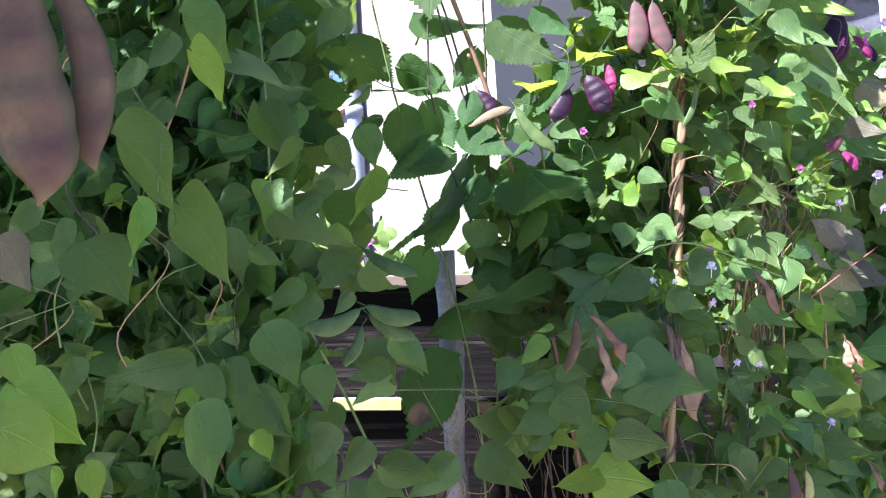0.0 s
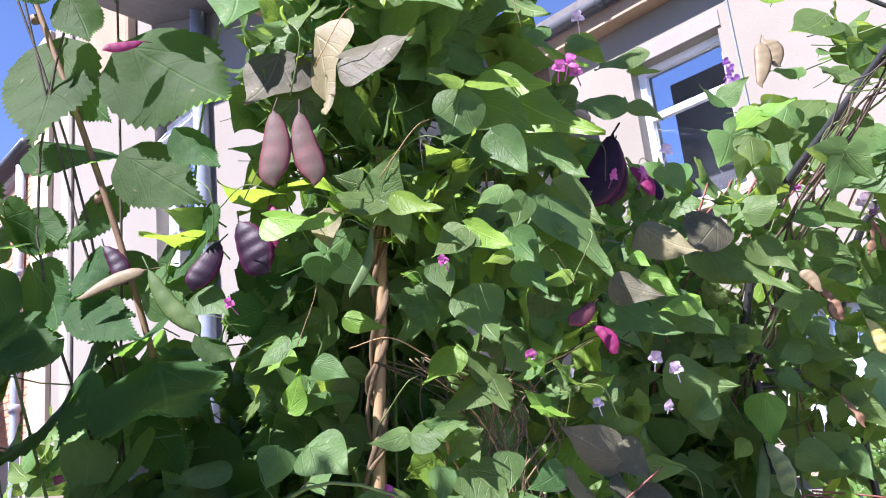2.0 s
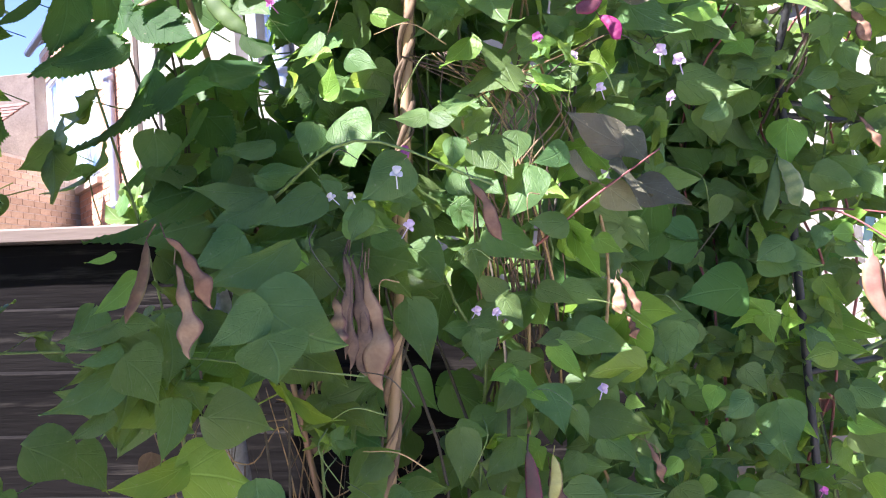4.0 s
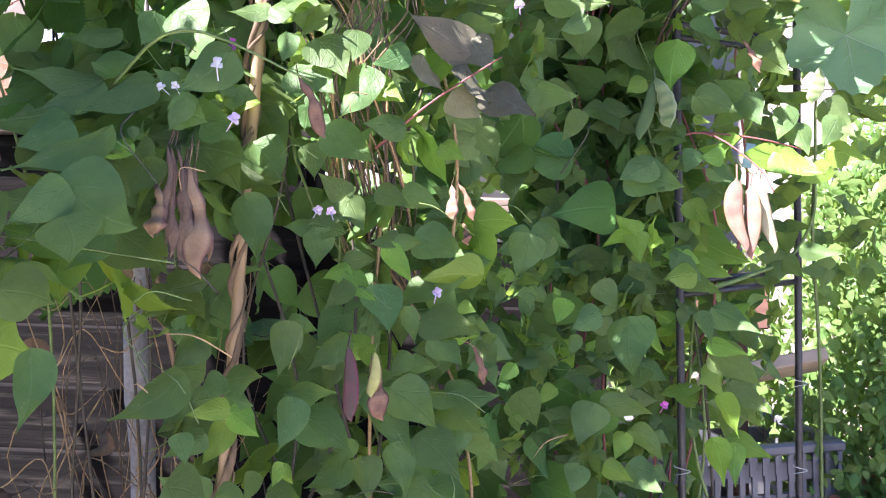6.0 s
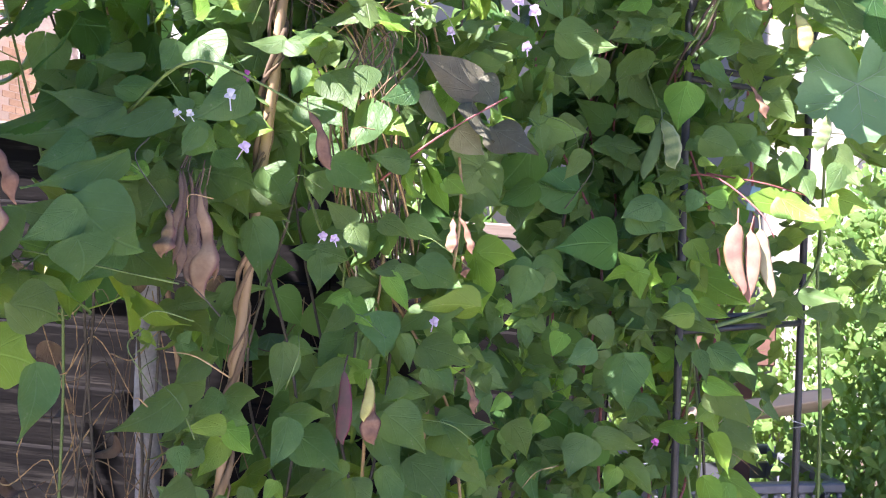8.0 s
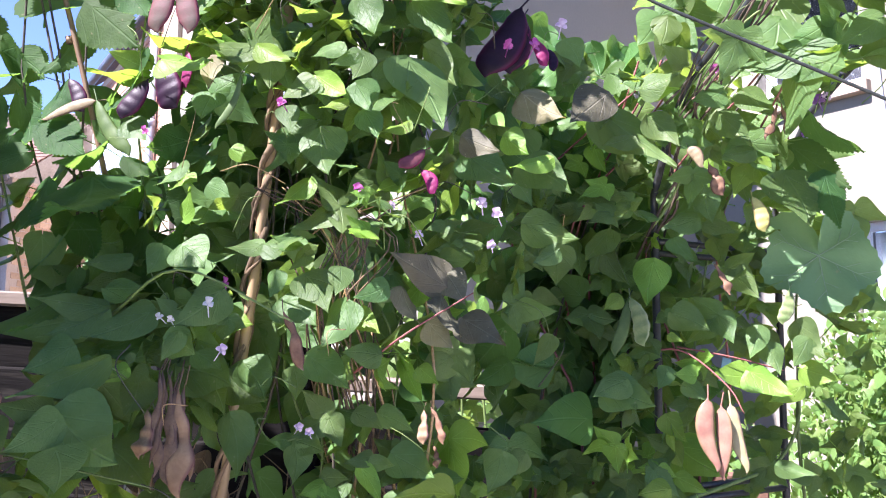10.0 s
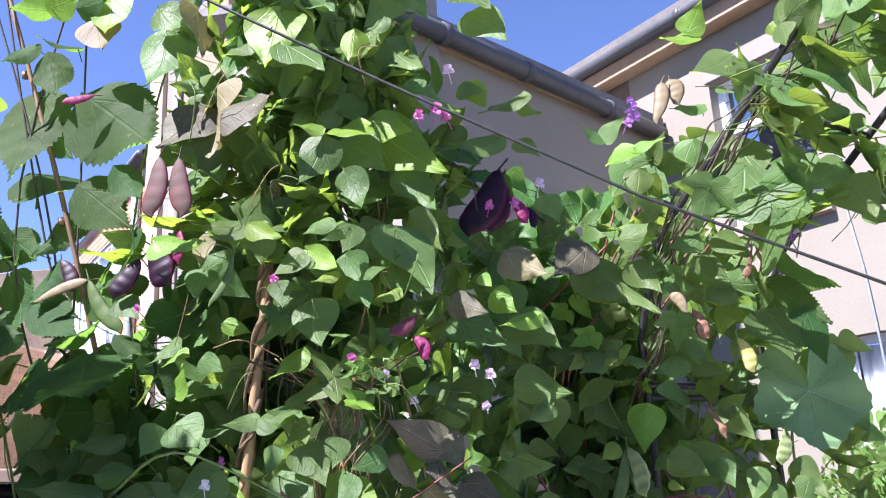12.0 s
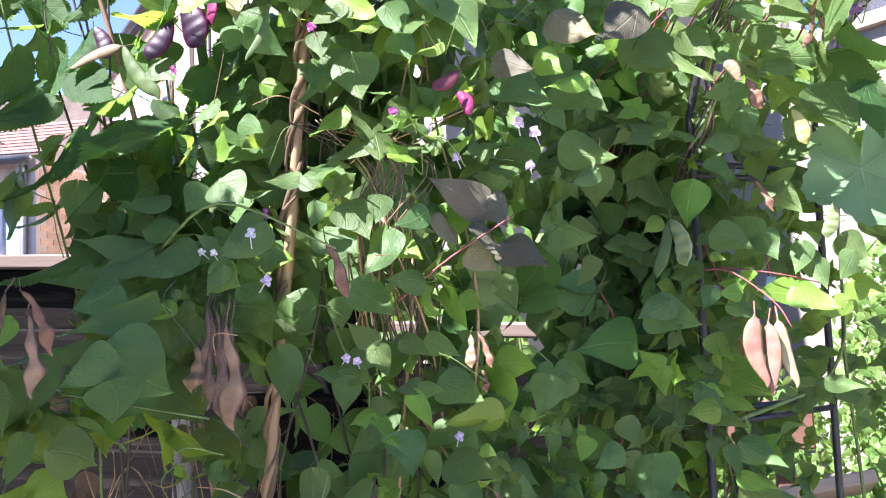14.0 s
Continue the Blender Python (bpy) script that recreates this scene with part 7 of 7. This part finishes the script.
# dark wiry stems of the toothed climber
rs = random.Random(31)
for k in range(6):
    x = rs.uniform(0.14, 0.38)
    stem(V_L, [(x + 0.06, 1.8, 0), (x + rs.uniform(0, 0.08), 1.78, 0.5), (x + rs.uniform(-0.02, 0.09), 1.76, 0.9), (x + rs.uniform(-0.02, 0.06), 1.74, 1.4), (x + rs.uniform(-0.1, 0.05), 1.7, 1.95), (x + rs.uniform(-0.2, 0.1), 1.66, 2.5)], 0.003, STEM_DARK if k % 3 else STEM_GREEN)
for k in range(12):
    x = rs.uniform(0.48, 0.74)
    stem(V_C, [(x, 1.85, 0)] + [(x + rs.uniform(-0.1, 0.1), 1.74 + rs.uniform(-0.06, 0.06), 0.3 + 0.3 * j) for j in range(7)], 0.0032, rs.choice((STEM_STRAW, STEM_GREEN, STEM_GREEN, STEM_DARK)))
for k in range(26):
    x = rs.uniform(-0.035, 0.035) + 0.655
    stem(V_C, [(x + rs.uniform(-0.03, 0.03), 1.78, 1.3), (x + rs.uniform(-0.04, 0.04), 1.69, 1.45), (x + rs.uniform(-0.03, 0.03), 1.6, 1.58), (x + rs.uniform(-0.06, 0.06), 1.6, 1.67), (x + rs.uniform(-0.13, 0.13), 1.61, 1.74)], rs.uniform(0.001, 0.0018), rs.choice((STEM_STRAW, STRAND, BARK, BARK, STRAND)))
for k in range(26):
    x, y, z = rs.uniform(-0.42, -0.08), rs.uniform(1.02, 1.25), rs.uniform(1.35, 1.85)
    stem(V_N, [(x, y, z), (x + rs.uniform(-0.04, 0.04), y - 0.01, z + 0.05), (x + rs.uniform(-0.07, 0.07), y, z + 0.12), (x + rs.uniform(-0.1, 0.1), y + 0.02, z + 0.16)], rs.uniform(0.0008, 0.0016), rs.choice((STEM_GREEN, STEM_GREEN, STEM_STRAW, STEM_DARK)), sides=5)
# slender leaf stalks and tendrils across the face
for k in range(85):
    x, z = rs.uniform(0.35, 1.25), rs.uniform(1.05, 2.1)
    y = front(x, z) - rs.uniform(-0.02, 0.03)
    a, ln = rs.uniform(0, 6.28), rs.uniform(0.012, 0.042)
    dx, dz = ln * math.cos(a), ln * math.sin(a)
    stem(V_C if x < 0.85 else V_R, [(x - dx, y + 0.03, z - dz), (x + dz * 0.4, y, z + 0.012), (x + dx, y + 0.01, z + dz)], rs.uniform(0.0005, 0.0010), rs.choice((STEM_GREEN, STEM_GREEN, STEM_GREEN, STEM_GREEN, STEM_DARK, STEM_STRAW)), sides=5)
for k in range(12):
    x = rs.uniform(0.9, 1.2)
    stem(V_R, [(x, 2.15, 0)] + [(x + rs.uniform(-0.08, 0.08), 2.1 + rs.uniform(-0.06, 0.06), 0.35 + 0.35 * j) for j in range(5)] + [(x + rs.uniform(0.1, 0.25), 1.98, 2.02)], 0.0035, rs.choice((STEM_DARK, STEM_GREEN, STEM_RED)))
for k in range(4):
    stem(V_R, [(1.07 + rs.uniform(-0.02, 0.03) + 0.033 * j, 2.0 - 0.036 * j + rs.uniform(-0.025, 0.025), 1.7 + 0.09 * j - 0.0042 * j * j + rs.uniform(-0.02, 0.02)) for j in range(10)], 0.0024, rs.choice((STRAND, STEM_DARK, STEM_GREEN)))
for k in range(9):
    x = rs.uniform(-0.6, -0.05)
    stem(V_N, [(x, 1.5, 0)] + [(x + rs.uniform(-0.12, 0.12), 1.45 + rs.uniform(-0.08, 0.08), 0.3 + 0.33 * j) for j in range(7)], 0.0035, rs.choice((STEM_DARK, STEM_GREEN, STEM_STRAW)))
stem(V_R, [(1.05, 1.93, 1.52), (1.12, 1.9, 1.53), (1.18, 1.86, 1.48), (1.2, 1.84, 1.44)], 0.0019, STEM_RED, "reddish pod stalk")
stem(V_R, [(1.12, 1.93, 1.535), (1.2, 1.91, 1.52), (1.28, 1.93, 1.5)], 0.0016, STEM_RED, "reddish pod stalk")
stem(V_C, [(0.68, 1.6, 1.5), (0.75, 1.585, 1.55), (0.83, 1.6, 1.6)], 0.0017, STEM_RED, "reddish stem")
stem(V_C, [(0.38, 1.55, 1.57), (0.5, 1.48, 1.62), (0.64, 1.47, 1.56)], 0.0022, STEM_GREEN)
stem(V_L, [(0.0, 1.5, 1.43), (0.25, 1.45, 1.42), (0.5, 1.44, 1.38)], 0.0018, STEM_GREEN)
stem(V_q, [(1.45, 2.34, 0), (1.42, 2.3, 0.7), (1.4, 2.25, 1.1), (1.368, 2.19, 1.36), (1.366, 2.17, 1.5), (1.36, 2.14, 1.62), (1.37, 2.08, 1.78)], 0.0038, STEM_GREEN, "pale squash stem")
stem(V_q, [(1.14, 2.02, 1.285), (1.24, 2.1, 1.305), (1.32, 2.16, 1.33), (1.362, 2.17, 1.4), (1.366, 2.17, 1.5)], 0.0045, STEM_GREEN, "pale squash stem")

# dry tangle before the fence
dead = thing("dead_stems", "tangle of dry brown stems and withered leaves before the fence", "dead stems", (0.25, 1.95, 0))
for k in range(46):
    x, y = rs.uniform(0.02, 0.45), rs.uniform(1.78, 2.15)
    top = rs.uniform(0.9, 1.42)
    pts = [(x, y, 0)]
    for j in range(1, 9):
        pts.append((x + rs.gauss(0, 0.035), y + rs.gauss(0, 0.025), top * j / 8))
    stem(dead, pts, rs.uniform(0.001, 0.0026), rs.choice((STEM_STRAW, STEM_STRAW, BARK, STEM_DARK)), sides=5)
for k in range(40):
    x, y, z = rs.uniform(0.02, 0.42), rs.uniform(1.75, 2.05), rs.uniform(0.75, 1.32)
    a = rs.uniform(-1.2, 1.2)
    stem(dead, [(x, y, z), (x + 0.05 * math.cos(a), y - 0.02, z + 0.05 * math.sin(a)), (x + 0.1 * math.cos(a + 0.5), y, z + 0.1 * math.sin(a + 0.5)), (x + 0.14 * math.cos(a - 0.4), y + 0.02, z + 0.13 * math.sin(a - 0.4))], rs.uniform(0.0007, 0.0016), rs.choice((STEM_STRAW, BARK, STEM_STRAW)), sides=5)
for k in range(16):
    put_leaf(dead, WITHERED[k % 3], turned(rs.uniform(0.03, 0.42), rs.uniform(1.76, 2.0), rs.uniform(0.7, 1.35), rs.uniform(0.035, 0.065), rs.gauss(0, 50), rs.uniform(0, 60), rs.gauss(0, 60)))
stem(dead, [(0.3, 1.9, 0.3), (0.36, 1.84, 0.8), (0.4, 1.78, 1.0), (0.44, 1.74, 1.13)], 0.011, BARK, "thick dry woody stem")

# woody strands bound along the arch's slope
for k in range(6):
    o1, o2 = rs.uniform(-0.035, 0.02), rs.uniform(-0.03, 0.03)
    stem(V_R, [(1.06 + o1 + 0.026 * j + rs.uniform(-0.008, 0.008), 1.985 + o2 - 0.028 * j + rs.uniform(-0.01, 0.01), 1.74 + 0.062 * j - 0.0024 * j * j + rs.uniform(-0.012, 0.012)) for j in range(3, 10)], rs.uniform(0.0012, 0.0024), rs.choice((STRAND, STRAND, STEM_DARK, STEM_GREEN, STRAND)))

# ---- garden arch ----
arch = thing("garden_arch", "black tubular metal garden arch overgrown by beans", "garden arch", (1.2, 2.1, 0))
A, B = Vector((1.098, 2.0, 0)), Vector((1.345, 2.2, 0))
OVER = Vector((0.62, -0.78, 0)).normalized()
o = Vector(arch.location)


def slope(u):
    """Height of the arch's pitched top at u across it, rounded at eaves and ridge."""
    v = 0.62 - abs(u - 0.62)
    return min(1.79 + 2.6 * v, 1.9 + 0.755 * v, 1.985 + 0.6 * v) if v < 0.5 else 2.277 + 0.5 * (v - 0.5) - 2 * (v - 0.5) ** 2


def hoop(foot):
    pts = [foot + Vector((0, 0, z)) for z in (0, 0.6, 1.2, 1.79)]
    for k in range(1, 30):
        pts.append(foot + OVER * (1.24 * k / 30) + Vector((0, 0, slope(1.24 * k / 30))))
    pts += [foot + OVER * 1.24 + Vector((0, 0, z)) for z in (1.2, 0.6, 0)]
    bm = bmesh.new()
    tube(bm, [p - o for p in pts], 0.0067, 10)
    part("hoop", bm, ARCH_METAL, arch, smooth=True)


for foot in (A, B):
    hoop(foot)
for z in (0.45, 0.87, 1.29, 1.7):
    for base in (Vector(), OVER * 1.24):
        for dz in (-0.008, 0.012):
            bm = bmesh.new()
            tube(bm, [A + base + Vector((0, 0, z + dz)) - o, B + base + Vector((0, 0, z + dz)) - o], 0.0055, 8)
            part("rung", bm, ARCH_METAL, arch, smooth=True)
for a in (0.285, 0.62, 0.955):
    v = OVER * a + Vector((0, 0, slope(a)))
    bm = bmesh.new()
    tube(bm, [A + v - o, B + v - o], 0.0055, 8)
    part("rung", bm, ARCH_METAL, arch, smooth=True)
for foot, z, s in ((A, 1.13, 1), (A, 1.0, -1), (A, 0.86, 1), (B, 0.94, -1), (B, 1.1, -1)):
    bm = bmesh.new()
    p = foot + Vector((0, 0, z)) - o
    tube(bm, smooth_line([p + Vector((0.012 * s, -0.008, -0.01)), p + Vector((-0.011 * s, -0.012, -0.003)), p + Vector((0.011 * s, -0.012, 0.004)), p + Vector((0.015 * s, -0.013, 0.008))]), 0.0009, 6)
    part("tie", bm, WIRE_WHITE, arch, "pale twisted plant tie", True)

# cable across the garden
cable = thing("cable", "dark sagging cable stretched across the garden", "cable", (0.9, 1.2, 1.87))
bm = bmesh.new()
line = [Vector((-0.9, 1.05, 2.95)), Vector((0.0, 1.08, 2.38)), Vector((0.65, 1.1, 1.97)), Vector((0.95, 1.1, 1.785)), Vector((1.11, 1.1, 1.7)), Vector((1.9, 1.12, 1.32)), Vector((3.2, 1.3, 0.8))]
tube(bm, smooth_line([p - Vector(cable.location) for p in line], 8), 0.0012, 8)
part("cord", bm, WIRE_DARK, cable, smooth=True)

# ---- clutter under the arch ----
crate = thing("crate", "grey plastic stacking crate with slatted sides", "crate", (1.3, 2.62, 0))
mc = Matrix.Rotation(radians(14), 4, "Z")
for z in [0.05 + 0.07 * k for k in range(12)]:
    bm = bmesh.new()
    for a in ((-0.2, -0.15, 0.2, -0.138), (-0.2, 0.138, 0.2, 0.15), (-0.2, -0.138, -0.188, 0.138), (0.188, -0.138, 0.2, 0.138)):
        box(bm, a[0], a[1], z, a[2], a[3], z + 0.04, mc)
    part("slat", bm, CRATE, crate)
bm = bmesh.new()
for k in range(15):
    x = -0.2 + 0.4 * k / 14
    box(bm, x - 0.006, -0.156, 0.02, x + 0.006, -0.151, 0.88, mc)
part("ribs", bm, CRATE, crate)
bm = bmesh.new()
for a in ((-0.21, -0.165, 0.21, -0.14), (-0.21, 0.14, 0.21, 0.165), (-0.21, -0.139, -0.185, 0.139), (0.185, -0.139, 0.21, 0.139)):
    box(bm, a[0], a[1], 0.88, a[2], a[3], 0.902, mc, bevel=0.004)
for k in range(14):
    x = -0.19 + 0.38 * k / 13
    box(bm, x - 0.004, -0.17, 0.84, x + 0.004, -0.166, 0.879, mc)
part("rim", bm, CRATE, crate)
board = thing("plank", "pale offcut plank resting aslant on the crate", "plank", (1.32, 2.58, 1.03))
bm = bmesh.new()
box(bm, -0.24, -0.06, -0.012, 0.2, 0.06, 0.016, Matrix.Rotation(radians(-11), 4, "Y") @ Matrix.Rotation(radians(-25), 4, "X"), bevel=0.003)
part("plank_body", bm, PLANK_WOOD, board)
shelf = thing("plank", "red-brown board behind the arch rung", "plank", (1.2, 2.66, 1.18))
bm = bmesh.new()
box(bm, -0.3, -0.02, -0.05, 0.22, 0.02, 0.06, bevel=0.004)
part("plank_body", bm, RED_WOOD, shelf)
for dx in (-0.24, 0.16):
    bm = bmesh.new()
    box(bm, dx - 0.02, 0.02, -1.2, dx + 0.02, 0.05, 0.05, bevel=0.003)
    part("leg", bm, RED_WOOD, shelf)
tub = thing("plant_pot", "terracotta pot under the shrub", "plant pot", (1.68, 2.5, 0.12))
bm = bmesh.new()
prof = [(0.0, 0.0), (0.1, 0.0), (0.15, 0.58), (0.17, 0.58), (0.175, 0.66), (0.155, 0.66), (0.14, 0.6), (0.0, 0.6)]
rings = [[bm.verts.new((r * math.cos(a), r * math.sin(a), z)) for a in (2 * math.pi * k / 28 for k in range(28))] for r, z in prof[1:-1]]
for a, b in zip(rings, rings[1:]):
    for k in range(28):
        bm.faces.new((a[k], a[(k + 1) % 28], b[(k + 1) % 28], b[k]))
bm.faces.new(rings[0][::-1])
bm.faces.new(rings[-1])
part("pot_body", bm, TERRACOTTA, tub)
for x, y, zt, nm in ((2.12, 3.2, 1.78, "thin cane in the shrub"), (0.88, 2.15, 1.1, "short cane behind the vine"), (0.95, 2.2, 1.25, "short cane behind the vine")):
    c = thing("bamboo_cane", nm, "garden cane", (x, y, 0), "short canes")
    bm = bmesh.new()
    tube(bm, [(0, 0, 0), (0.01, 0, zt * 0.5), (0, 0.01, zt)], 0.007, 8)
    part("shaft", bm, BAMBOO, c, smooth=True)

tag = thing("plant_label", "small pale blue plastic plant label among leaves", "plant label", (1.2, 1.97, 1.5))
bm = bmesh.new()
box(bm, -0.007, -0.001, -0.02, 0.007, 0.001, 0.018, Matrix.Rotation(radians(12), 4, "Y"), bevel=0.0006)
part("label_blade", bm, BLUE_PLASTIC, tag)

# ---- bricks of the far house ----
bm = bmesh.new()
box(bm, -0.1075, -0.006, -0.0325, 0.1075, 0.0, 0.0325)
brick_red = shape("brick", bm)
brick_red.materials.append(BRICK)
brick_old = brick_red.copy()
brick_old.materials[0] = BRICK_OLD
count = 0
for owner, m, me, s0, s1, z0, z1, hole in ((gable, mb, brick_red, -0.5, 3.7, 2.2, 5.2, (-0.3, 3.05, 2.5, 4.8)), (side_wall, ml, brick_old, 0.9, 1.99, 1.9, 3.25, (1.45, 1.95, 1.75, 2.95)), (end_wall, mls, brick_old, 0.0, 2.1, 1.9, 3.25, (9, 9, 9, 9))):
    for row in range(int((z1 - z0) / 0.075)):
        z = z0 + row * 0.075 + 0.0375
        s = s0 + (0.1125 if row % 2 else 0.0) - 0.05
        while s < s1 - 0.05:
            s += 0.225
            if hole[0] - 0.1 < s < hole[2] + 0.1 and hole[1] - 0.03 < z < hole[3] + 0.03 or s > s1 - 0.1:
                continue
            ob = new("brick", me)
            ob.parent = owner
            ob.matrix_basis = m @ Matrix.Translation((s, 0.01, z))
            count += 1
